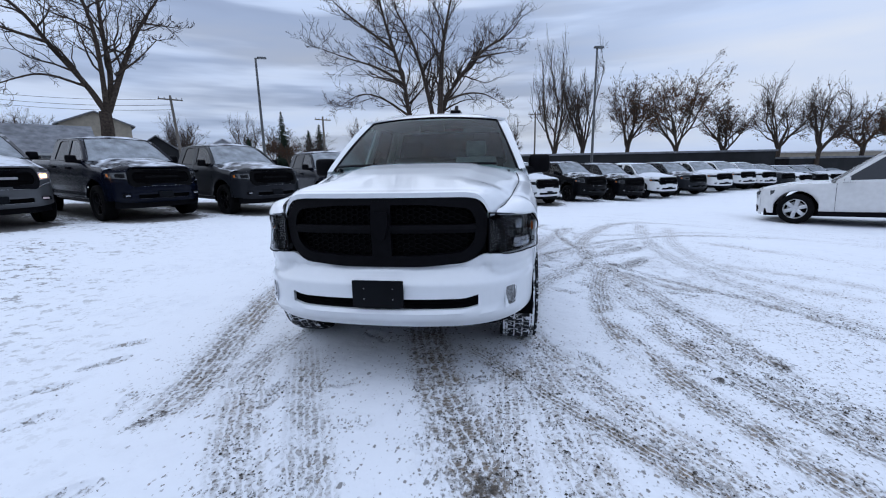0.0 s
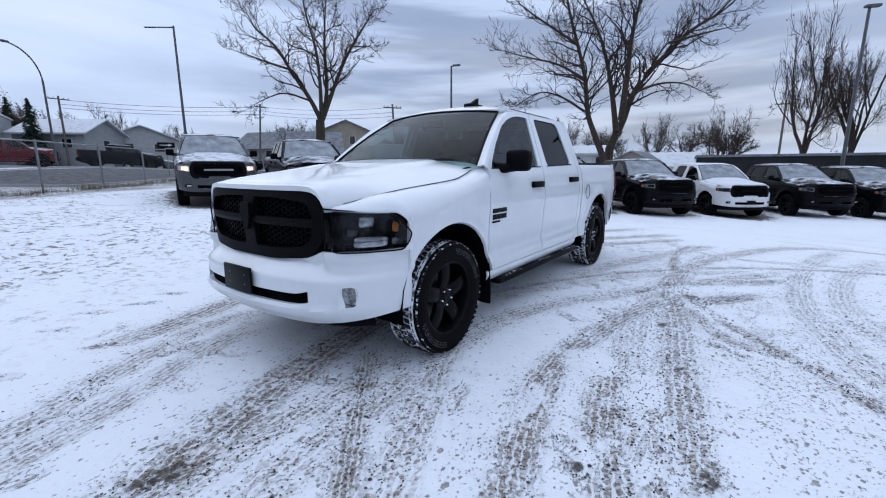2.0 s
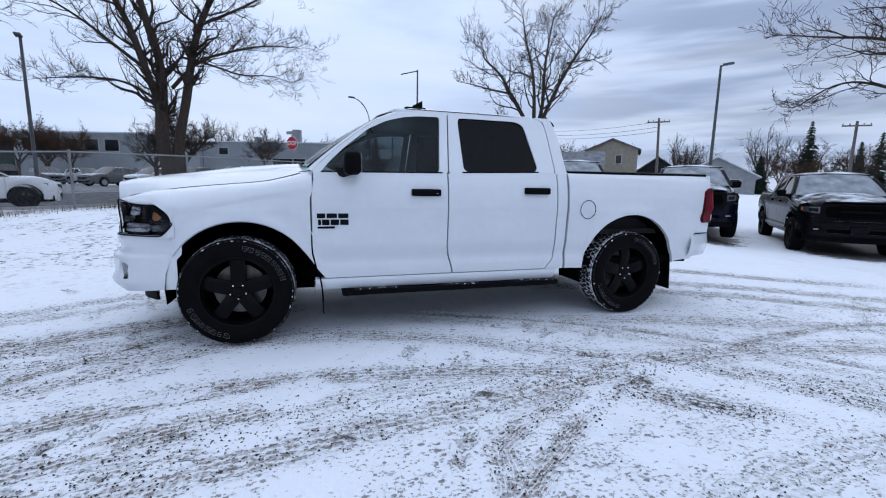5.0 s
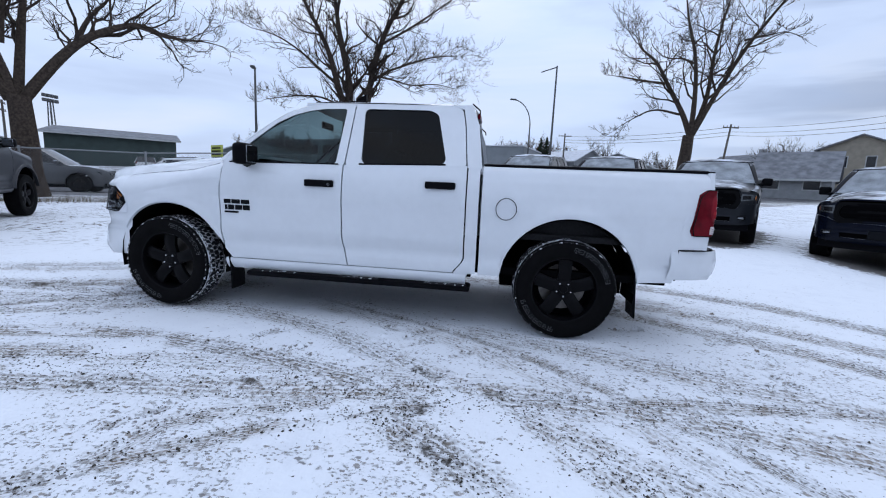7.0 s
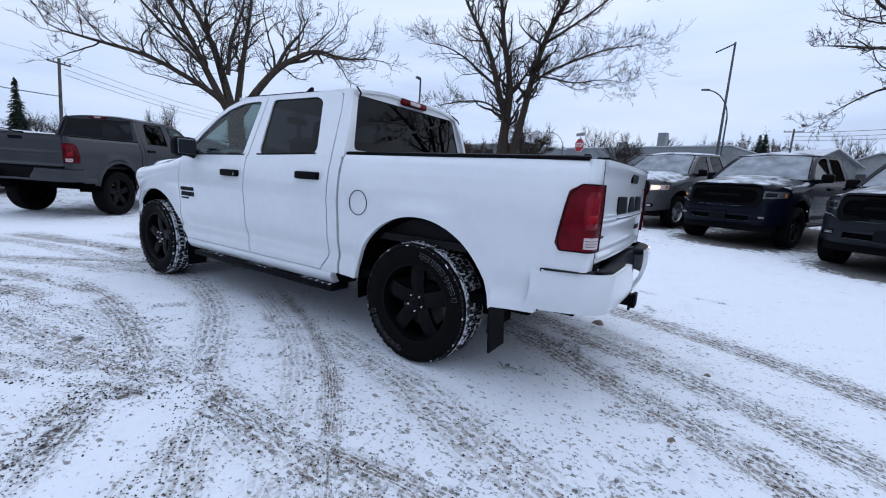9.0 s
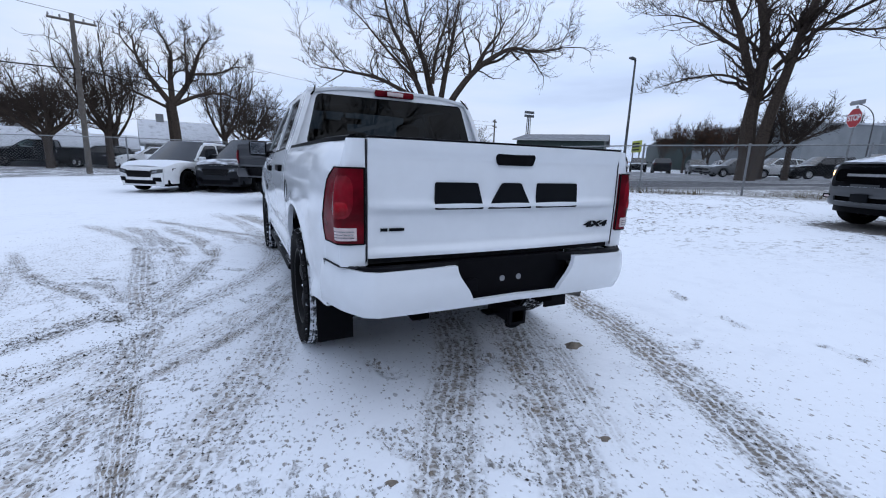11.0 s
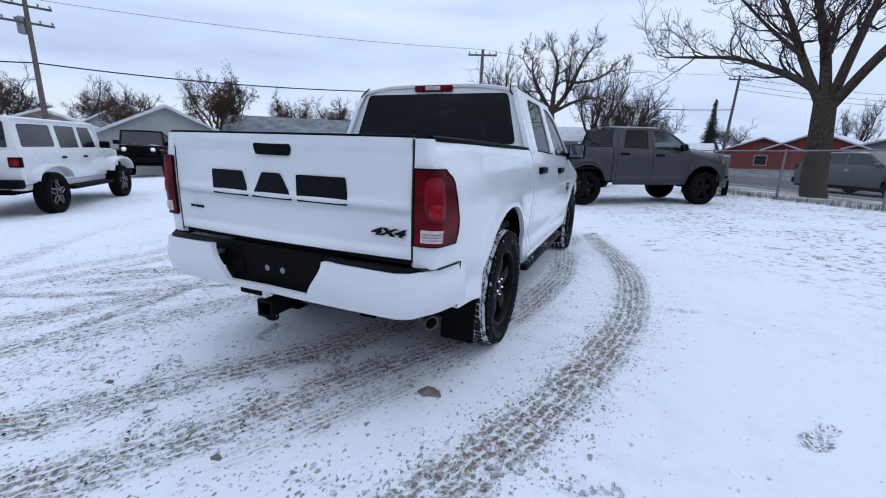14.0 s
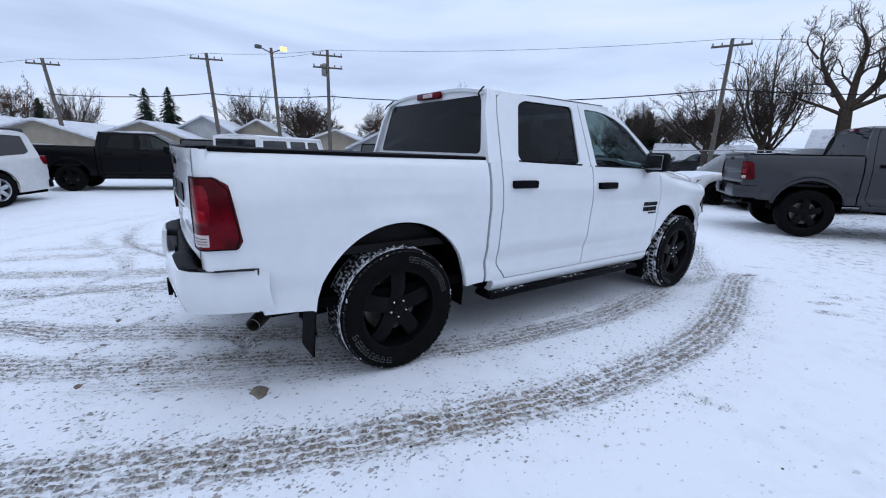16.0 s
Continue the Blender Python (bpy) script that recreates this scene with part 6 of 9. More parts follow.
    def cell(cx, cz, r, w):
        ring = [(cx + r * math.cos(math.pi / 3 * k), cz + r * 0.8 * math.sin(math.pi / 3 * k)) for k in range(6)]
        vv, ff = [], []
        for x, z in ring:
            for k in (1.0, 1.0 - w):
                px, pz = cx + (x - cx) * k, cz + (z - cz) * k
                vv += [(px, gy(px, pz) + 0.045, pz)]
        for k in range(6):
            a, c = 2 * k, 2 * ((k + 1) % 6)
            ff.append((a, c, c + 1, a + 1))
        return vv, ff
    def inside(x, z):
        return abs(x) < 0.575 - 0.35 * max(0, abs(z - 0.99) - 0.09) and 0.855 < z < 1.145
    r = 0.024
    for i in range(-17, 18):
        for j in range(-5, 6):
            x, z = i * r * 1.5, 0.995 + (j + (0.5 if i % 2 else 0)) * r * 0.8 * math.sqrt(3)
            if inside(x, z):
                bits.append(cell(x, z, r * 1.02, 0.20))
    put("grille_mesh", thick(join(*bits), (0, 0.010, 0)), "grille_black", g, smooth=False)
    put("grille_back", thick(grid(lambda x, v: (x, gy(x, 0.80 + 0.4 * v) + 0.058, 0.80 + 0.385 * v), steps(-0.64, 0.64, 8), steps(0, 1, 3)), (0, 0.01, 0)), "void", g)
    # headlamps
    for s in (1, -1):
        def hs(u, z, d=0.0):
            # the lamp's surface; u: 0 by the grille, 1 at the fender tip
            if u < 0.62:
                x = 0.662 + (0.905 - 0.662) * (u / 0.62)
                y = nose_y(x, z) - 0.012 + 0.10 * max(0, (x - 0.86) / 0.11) ** 2
            else:
                k = (u - 0.62) / 0.38
                y0 = nose_y(0.905, z) - 0.012 + 0.10 * (0.045 / 0.11) ** 2
                y = y0 + (-0.375 - y0) * k
                x = 0.905 + (side_x(-0.375, z) + 0.004 - 0.905) * math.sin(k * math.pi / 2) ** 0.8
            y += 0.070 * smoothstep(1.14, 0.82, z) * smoothstep(0.35, 0.0, u)
            return (s * (x + 0.012 * smoothstep(0.55, 0.9, u) * smoothstep(1.04, 0.95, u) - d * 0.6 * smoothstep(0.5, 1, u)), y + d, z)
        def hl(u, v, d=0.0):
            k = max(0.0, (u - 0.62) / 0.38)
            zb = 0.852 - 0.006 * min(1.0, u / 0.62) + 0.080 * max(0.0, (k - 0.62) / 0.38) ** 1.3
            zt = 1.102 - 0.022 * min(1.0, u / 0.62) - 0.012 * k - 0.128 * max(0.0, (k - 0.10) / 0.90) ** 1.08
            return hs(u, zb + (zt - zb) * v, d)
        us, vs = steps(0, 1, 24), steps(0, 1, 8)
        fl = (lambda g0: g0) if s > 0 else (lambda g0: (g0[0], [tuple(reversed(f)) for f in g0[1]]))
        hld = put("headlamp", fl(grid(lambda u, v: hl(u, v, 0.055), us, vs)), "black_gloss", None, "dark-masked headlamp with amber marker")
        put("lamp_lens", fl(grid(lambda u, v: hl(u, v, 0.0), us, vs)), "lamp_lens", hld)
        # the fender's nose over the lamp, up to the hood's edge
        def nose(u, a):
            p = hl(u, 1.0)
            yh = -0.735 + (-0.385 + 0.735) * max(0.0, (u - 0.10) / 0.90) ** 1.1
            hx, hz = hood_edge(yh)
            c, q = math.cos(a * math.pi / 2), math.sin(a * math.pi / 2)
            full = 0.9 - 0.25 * u
            own = Vector((hx + 0.004 + (abs(p[0]) + 0.002 - hx) * c ** full, p[1] + (yh - p[1]) * q ** 1.3, p[2] + (hz - p[2]) * q))
            # runs out into the fender's own section
            brow = max(1.03, p[2] + 0.004)
            if a < 0.35:
                z = p[2] + (brow - p[2]) * a / 0.35
                end = Vector((side_x(-0.385, z) + 0.001, -0.383, z))
            else:
                b2 = (a - 0.35) / 0.65 * math.pi / 2
                ex, ez = hood_edge(-0.385)
                end = Vector((ex + 0.004 + (side_x(-0.385, brow) + 0.001 - ex) * math.cos(b2) ** 0.9, -0.383, brow + (ez - brow) * math.sin(b2)))
            w = smoothstep(0.35, 1.0, u)
            r = own.lerp(Vector((end.x, end.y + (own.y - end.y) * (1 - w), end.z)), w)
            return (s * r.x, r.y, r.z)
        put("fender_nose", fl(thick(grid(nose, steps(0.10, 1, 18), steps(0, 1, 10)), (0, 0.012, -0.01))), paint)
        # side of the nose below the lamp, back to the wheel arch
        put("lamp_sill", fl(thick(grid(lambda u, v: hs(u, 0.835 + (hl(u, 0)[2] - 0.835) * v, 0.002), steps(0.70, 1, 12), steps(0, 1, 4)), (0, 0.012, 0))), paint)
        rim = [hl(u, 0) for u in us] + [hl(1, v) for v in vs[1:]] + [hl(u, 1) for u in reversed(us)] + [hl(0, v) for v in reversed(vs)]
        put("lamp_bezel", tube(rim, 0.005, 5), "black_trim", hld)
        # bowls behind the lens
        for uc, vc, ur, vr, mt in ((0.47, 0.73, 0.060, 0.13, "lamp_bowl"), (0.52, 0.24, 0.135, 0.13, "lamp_bowl"), (0.77, 0.27, 0.065, 0.10, "fog_glass"), (0.72, 0.66, 0.032, 0.13, "amber"), (0.18, 0.50, 0.10, 0.36, "black_gloss"), (0.36, 0.48, 0.05, 0.10, "lamp_smoke")):
            bowl = grid(lambda r, a: hl(uc + ur * r * math.copysign(abs(math.cos(a)) ** 0.45, math.cos(a)), min(0.96, vc + vr * r * math.copysign(abs(math.sin(a)) ** 0.45, math.sin(a))), 0.022 + 0.032 * (1 - r * r)), (0.02, 0.3, 0.55, 0.8, 1.0), steps(0, 2 * math.pi, 18))
            put("reflector", fl(thick(bowl, (0, 0.006, 0))), mt, hld)


def front_new(put, paint, style, bright):
    """The nose of the other pickups: separate bumper, wide black grille, slim lamps."""
    ford = style == "high"
    top = lambda x: 0.80 + 0.06 * smoothstep(0.6, 0.75, abs(x))
    xs = steps(-0.97, 0.97, 26)
    def bump(x, v):
        z = 0.44 + 0.04 * (abs(x) / 0.9) ** 4 + (top(x) - 0.44) * v
        y = nose_y(x, min(z, 0.76)) - 0.015
        if abs(x) > 0.86:
            y += 0.10 * ((abs(x) - 0.86) / 0.11) ** 2
        return (x, y + 0.02 * math.exp(-((z - 0.66) / 0.02) ** 2), z)
    b = put("front_bumper", thick(grid(bump, xs, steps(0, 1, 8), lambda x, v: abs(x) < 0.52 and 0.22 < v < 0.55), (0, 0.03, 0)), paint)
    put("lower_grille", thick(grid(lambda x, v: (x, bump(x, v)[1] + 0.04, bump(x, v)[2]), steps(-0.58, 0.58, 8), (0.15, 0.62)), (0, 0.02, 0)), "void", b)
    put("plate_holder", box(-0.15, 0.15, nose_y(0, 0.6) - 0.045, nose_y(0, 0.6) - 0.02, 0.54, 0.68, 0.006), "letter_black", b)
    put("air_dam", thick(grid(lambda x, v: (x, nose_y(x, 0.42) + 0.07, 0.32 + 0.14 * v), steps(-0.86, 0.86, 12), (0, 1)), (0, 0.02, 0)), "black_trim", b)
    for s in (1, -1):
        put("fog_pocket", box(*sorted((s * 0.60, s * 0.80)), nose_y(0.70, 0.6) - 0.040, nose_y(0.73, 0.6) - 0.005, 0.565, 0.645, 0.02), "black_trim", b)
        put("fog_lamp", box(*sorted((s * 0.66, s * 0.76)), nose_y(0.70, 0.6) - 0.046, nose_y(0.70, 0.6) - 0.03, 0.585, 0.625, 0.01), "fog_glass" if not bright else "clear_lens", b)
    outer = rounded([(-0.68, 0.98), (-0.61, 1.175), (0.61, 1.175), (0.68, 0.98), (0.62, 0.79), (-0.62, 0.79)], 0.07, 4)
    inner = rounded([(-0.60, 0.99), (-0.545, 1.115), (0.545, 1.115), (0.60, 0.99), (0.55, 0.88), (-0.55, 0.88)], 0.05, 4)
    gy = lambda x, z: nose_y(x, max(z, 0.80)) - 0.025
    g = put("grille", holed(outer, [inner], lambda x, z: (x, gy(x, z), z), (0, 0.08, 0)), "black_trim" if bright else "grille_black", None, "black grille")
    bits = [thick(grid(lambda x, z: (x, gy(x, z) + 0.008, z), steps(-0.58, 0.58, 10), (z0, z0 + 0.022)), (0, 0.012, 0)) for z0 in (0.905, 0.955, 1.045, 1.085)]
    put("grille_slats", join(*bits), "void", g, smooth=False)
    put("grille_bar", thick(grid(lambda x, z: (x, gy(x, z) + 0.004, z), steps(-0.34, 0.34, 8), (0.985, 1.03)), (0, 0.03, 0)), "steel" if bright else "grille_black", g)
    put("grille_back", thick(grid(lambda x, v: (x, gy(x, 0.85 + 0.3 * v) + 0.024, 0.85 + 0.3 * v), steps(-0.62, 0.62, 8), steps(0, 1, 3)), (0, 0.008, 0)), "void", g)
    put("nose_panel", thick(grid(lambda x, v: (x, nose_y(x, 0.78 + 0.36 * v) + 0.012 + (0.10 * ((abs(x) - 0.86) / 0.11) ** 2 if abs(x) > 0.86 else 0), 0.78 + 0.37 * v), steps(-0.95, 0.95, 20), steps(0, 1, 4)), (0, 0.02, 0)), paint)
    for s in (1, -1):
        def hl(u, v, d=0.0):
            x = 0.665 + 0.27 * u
            z = 0.955 + 0.10 * u * 0.3 + (0.15 - 0.04 * u) * v
            y = nose_y(x, z) - 0.006 + (0.10 * ((x - 0.86) / 0.11) ** 2 if x > 0.86 else 0)
            return (s * x, y + d, z)
        us, vs = steps(0, 1, 10), steps(0, 1, 5)
        fl = (lambda g0: g0) if s > 0 else (lambda g0: (g0[0], [tuple(reversed(f)) for f in g0[1]]))
        lm = put("headlamp", fl(thick(grid(hl, us, vs), (0, 0.04, 0))), "lamp_smoke" if not bright else "clear_lens", None, "headlamp, switched on" if bright else "dark headlamp")
        put("reflector", fl(thick(grid(lambda u, v: hl(0.12 + 0.5 * u, 0.22 + 0.56 * v, -0.006), steps(0, 1, 4), steps(0, 1, 3)), (0, 0.01, 0))), "lamp_on" if bright else "black_gloss", lm)
        put("marker", fl(thick(grid(lambda u, v: hl(0.90 + 0.07 * u, 0.2 + 0.6 * v, -0.004), steps(0, 1, 3), (0, 1)), (0, 0.01, 0))), "amber", lm)

# ---- the white pickup in the middle of the lot ----
pickup("white_pickup", "clean white crew-cab pickup with black grille, wheels and badges", Matrix())


def facing(x, y, deg, dz=0.0, ox=0.0):
    """A vehicle with the middle of its nose at x, y; deg turns it from facing -y towards +x."""
    a = radians(deg)
    fx, fy = math.sin(a), -math.cos(a)
    bx, by = x - fx * 0.93, y - fy * 0.93
    zf, zr = ground_z(bx, by), ground_z(bx - fx * 3.57, by - fy * 3.57)
    return Matrix.Translation((bx, by, zf + dz)) @ Matrix.Rotation(a, 4, "Z") @ Matrix.Rotation(math.atan2(zr - zf, 3.57), 4, "X")


PARKED = "pickups parked in a row"
row_black = pickup("pickup", "black crew-cab pickup, snow on hood and windscreen", facing(-1.65, 11.9, 45), "paint_black", "new", fine=False, screen="snow_glass", group=PARKED)
row_white = pickup("pickup", "white crew-cab pickup with black grille, dusted with snow", facing(2.75, 15.97, 36), "paint_white", "new", fine=False, screen="snow_glass", group=PARKED)
row_grey = pickup("pickup", "dark grey crew-cab pickup, snow on hood and windscreen", facing(-5.4, 7.4, 61), "paint_grey", "new", fine=False, screen="snow_glass", group=PARKED)
row_navy = pickup("pickup", "dark navy crew-cab pickup, snow on hood and windscreen", facing(-6.98, 5.33, 65), "paint_navy", "new", fine=False, screen="snow_glass", group=PARKED)
row_lit = pickup("pickup", "grey crew-cab pickup with bright grille and lit headlamps", facing(-8.6, 3.2, 67), "paint_steel", "new", "wheel_silver", fine=False, screen="snow_glass", bright=True, group=PARKED)
copy_thing(row_black, facing(0.78, 13.13, 41))
copy_thing(row_navy, facing(-3.75, 9.6, 47))
for k, src in enumerate((row_black, row_black, row_white, row_grey, row_white, row_white, row_white, row_grey, row_white, row_black, row_white, row_white)):
    copy_thing(src, facing(2.9 + 2.3 * (k + 1), 16.0 + 1.82 * (k + 1), 31 - 1.1 * k))

# ---- other vehicles ----
def wagon(name, label, m, paint, length=4.6, width=1.84, height=1.68, base=2.68, front=0.92, belt=1.07, hood=1.03, tyre=0.36, rim="wheel_silver", roof_back=0.5, group="", category="car", glassy="pane", screen="pane"):
    """A closed car or sport utility; nose to -y, front axle at y = 0."""
    t = thing(name, label, category, m, group)
    y0, y1, hw = -front, length - front, width / 2
    ra = tyre + 0.075
    def low(y):
        z = 0.30
        for cy in (0.0, base):
            d = ra * ra - (y - cy) ** 2
            if d > 0:
                z = max(z, tyre + math.sqrt(d))
        return z
    plan = lambda y: hw * (1 - 0.20 * max(0, (-y - front * 0.25) / (front * 0.75)) ** 2.6 - 0.10 * max(0, (y - y1 + 0.8) / 0.8) ** 2.4)
    cowl, wtop, rtop = (0.22, 1.12, y1 - roof_back) if height < 1.85 else (0.62, 1.62, y1 - roof_back)
    deck = lambda y: hood - (0.17 if height < 1.85 else 0.15) * max(0, (-y + cowl - 0.4) / (front + cowl - 0.4)) ** 1.8 if y < cowl else hood + (belt + 0.03 - hood) * smoothstep(cowl, base, y)
    bulge = lambda v: 1 - 0.06 * (1 - v) ** 2 - 0.05 * v ** 3
    ys = sorted(set([round(v, 4) for v in steps(y0, y1, 46)] + [round(c + d, 4) for c in (0.0, base) for d in (-ra, -ra + 0.02, ra - 0.02, ra)]))
    side = lambda y, v: (plan(y) * bulge(v), y, low(y) + (deck(y) - low(y)) * v)
    for s in (1, -1):
        f = (lambda g: g) if s > 0 else flip_x
        part("body_side", f(thick(grid(side, ys, steps(0, 1, 8)), (-0.03, 0, 0))), paint, t)
        ya, yb, yc, yd = cowl + 0.18, wtop + 0.02, rtop - 0.02, y1 - 0.22
        cx = lambda z: hw * 0.95 - (z - belt) * 0.30
        zr = height - 0.07
        ym = (yb + yc) / 2
        outer = rounded([(ya - 0.05, belt - 0.02), (yb - 0.10, zr - 0.06), (yb + 0.25, zr), (ym, zr), (yc, zr - 0.09), (yd, belt + 0.08), (yd, belt - 0.02)], 0.08)
        h1 = rounded([(ya + 0.12, belt + 0.04), (yb + 0.04, zr - 0.07), (yb + 0.62, zr - 0.06), (yb + 0.60, belt + 0.05)], 0.04)
        h2 = rounded([(yb + 0.66, belt + 0.05), (yb + 0.69, zr - 0.06), (yb + 1.30, zr - 0.065), (yb + 1.42, belt + 0.06)], 0.04)
        h3 = rounded([(yb + 1.50, belt + 0.07), (yb + 1.37, zr - 0.07), (yc - 0.16, zr - 0.15), (yd - 0.22, belt + 0.16), (yd - 0.34, belt + 0.10)], 0.04)
        up = part("cab_side", f(holed(outer, [h1, h2, h3], lambda y, z: (cx(z), y, z), (-0.03, 0, 0))), paint, t)
        for h in (h1, h2, h3):
            part("window", f(prism(h, lambda y, z: (cx(z) - 0.012, y, z), (-0.006, 0, 0))), glassy, up, smooth=False)
        part("mirror", f(box(hw * 0.96, hw + 0.17, ya + 0.16, ya + 0.28, belt + 0.0, belt + 0.14, 0.03)), paint, t)
        for yh in (yb + 0.42, yb + 1.22):
            part("door_handle", f(box(plan(yh) * 0.955, plan(yh) * 0.99, yh, yh + 0.2, belt - 0.17, belt - 0.14, 0.01)), "chrome", t)
        part("door_seam", f(join(*[tube([(plan(yy) * bulge(v) + 0.002, yy, low(yy) + (deck(yy) - low(yy)) * v) for v in steps(0.08, 1, 6)], 0.004, 4) for yy in (ya + 0.02, yb + 0.63)])), "seam", t)
        part("sill_trim", f(thick(grid(lambda u, v: (plan(ra + (base - 2 * ra) * u) * 0.965, ra + (base - 2 * ra) * u, 0.24 + 0.12 * v), steps(0, 1, 6), (0, 1)), (-0.04, 0, 0))), "black_trim", t)
        part("headlamp", f(thick(grid(lambda u, v: (plan(y0 + 0.03 + 0.34 * u) * (0.97 if u > 0.2 else 0.93) * (0.74 + 0.26 * min(1, u * 1.6)), y0 + 0.0 + 0.36 * u, deck(y0) - 0.22 + 0.16 * v + 0.05 * u), steps(0, 1, 6), (0, 0.5, 1)), (-0.02, 0.02, 0))), "lamp_smoke", t)
        part("tail_lamp", f(box(plan(y1) * 0.70, plan(y1) * 1.01, y1 - 0.22, y1 + 0.006, belt - 0.20, belt + 0.04, 0.03)), "red_lens", t)
        for cy in (0.0, base):
            make_wheel(t, s * (hw - 0.125), cy, tyre, tyre, 0.235, s, rim, False, False, 6, False)
            part("wheel_housing", f(grid(lambda u, v: (hw * 0.50 + hw * 0.465 * v, cy - ra * math.cos(math.pi * u), tyre + ra * math.sin(math.pi * u)), steps(0, 1, 12), (0, 1))), "void", t)
    part("hood", thick(grid(lambda u, y: (plan(y) * bulge(1) * u, y, deck(y) + 0.05 * (1 - abs(u) ** 2.5)), steps(-1, 1, 14), steps(y0 + 0.02, cowl + 0.25, 12)), (0, 0, -0.03)), paint, t)
    part("front_bumper", thick(grid(lambda u, v: (plan(y0) * bulge(v) * u, y0 - 0.11 * (1 - u ** 4) - 0.05 * math.sin(math.pi * v), 0.24 + (deck(y0) - 0.22) * v), steps(-1, 1, 14), steps(0, 1, 8)), (0, 0.04, 0)), paint, t)
    for s in (1, -1):
        f = (lambda g: g) if s > 0 else flip_x
        face = lambda x, z: y0 - 0.11 * (1 - (x / plan(y0)) ** 4) - 0.05 * math.sin(math.pi * min(1, max(0, (z - 0.24) / (deck(y0) - 0.22))))
        lamp = part("front_lamp", f(thick(grid(lambda u, v: (lambda x, z: (x, face(x, z) - 0.014, z))(plan(y0) * (0.56 + 0.42 * u), deck(y0) - 0.20 + 0.05 * u + (0.13 - 0.02 * u) * v), steps(0, 1, 6), steps(0, 1, 3)), (0, 0.03, 0))), "lamp_smoke", t)
        part("reflector", f(thick(grid(lambda u, v: (lambda x, z: (x, face(x, z) - 0.019, z))(plan(y0) * (0.62 + 0.20 * u), deck(y0) - 0.17 + 0.03 * u + 0.06 * v), steps(0, 1, 3), (0, 1)), (0, 0.01, 0))), "fog_glass", lamp)
        part("fog_pocket", f(thick(grid(lambda u, v: (lambda x, z: (x, face(x, z) - 0.010, z))(plan(y0) * (0.62 + 0.30 * u), 0.38 + 0.13 * v), steps(0, 1, 4), steps(0, 1, 2)), (0, 0.03, 0))), "black_trim", t)
    part("grille", thick(grid(lambda u, v: (plan(y0) * 0.62 * u * (1 - 0.15 * (1 - v)), y0 - 0.115 * (1 - (0.62 * u) ** 4) - 0.052, deck(y0) - 0.30 + 0.20 * v), steps(-1, 1, 8), steps(0, 1, 3)), (0, 0.03, 0)), "black_gloss", t)
    part("lower_grille", thick(grid(lambda u, v: (plan(y0) * 0.7 * u, y0 - 0.115 * (1 - (0.7 * u) ** 4) - 0.035, 0.30 + 0.14 * v), steps(-1, 1, 8), (0, 1)), (0, 0.03, 0)), "black_trim", t)
    part("rear", thick(grid(lambda u, v: (plan(y1) * bulge(v) * u, y1 + 0.04 * (1 - u * u), 0.30 + (belt + 0.02 - 0.30) * v), steps(-1, 1, 10), steps(0, 1, 6)), (0, -0.04, 0)), paint, t)
    part("rear_bumper", box(-hw * 0.9, hw * 0.9, y1 - 0.05, y1 + 0.07, 0.34, 0.56, 0.03), "black_trim", t)
    cz = lambda z: hw * 0.95 - (z - belt) * 0.30
    part("windscreen", grid(lambda u, v: (cz(belt + (height - 0.05 - belt) * v) * 0.985 * u, cowl + (wtop - cowl) * v + 0.10 * u * u, hood + 0.03 + (height - 0.03 - hood) * v - 0.02 * u * u), steps(-1, 1, 8), steps(0, 1, 4)), screen, t)
    part("back_window", grid(lambda u, v: (cz(belt + (height - 0.05 - belt) * v) * 0.97 * u, y1 - 0.16 + (rtop - y1 + 0.16) * v - 0.04 * u * u, belt + 0.02 + (height - 0.06 - belt) * v), steps(-1, 1, 8), steps(0, 1, 4)), "pane", t)
    part("roof", thick(grid(lambda u, v: (cz(height - 0.07) * u, wtop + 0.09 * u * u + (rtop - wtop - 0.1 * u * u) * v, height - 0.065 + 0.065 * (1 - abs(u) ** 2.6) - 0.08 * v ** 2.5 - 0.05 * (1 - v) ** 6), steps(-1, 1, 12), steps(0, 1, 6)), (0, 0, -0.03)), paint, t)
    for s in (1, -1):
        part("roof_rail", tube([(s * cz(height) * 0.86, wtop + 0.25 + (rtop - wtop - 0.45) * v, height - 0.01 - 0.06 * v ** 2.5) for v in steps(0, 1, 4)], 0.014, 6), "black_trim", t)
    part("under_body", box(-hw * 0.86, hw * 0.86, y0 + 0.1, y1 - 0.1, 0.22, 0.42), "void", t, smooth=False)
    part("cabin", box(-hw * 0.80, hw * 0.80, cowl + 0.3, y1 - 0.35, 0.42, belt + 0.05), "void", t, smooth=False)
    return t


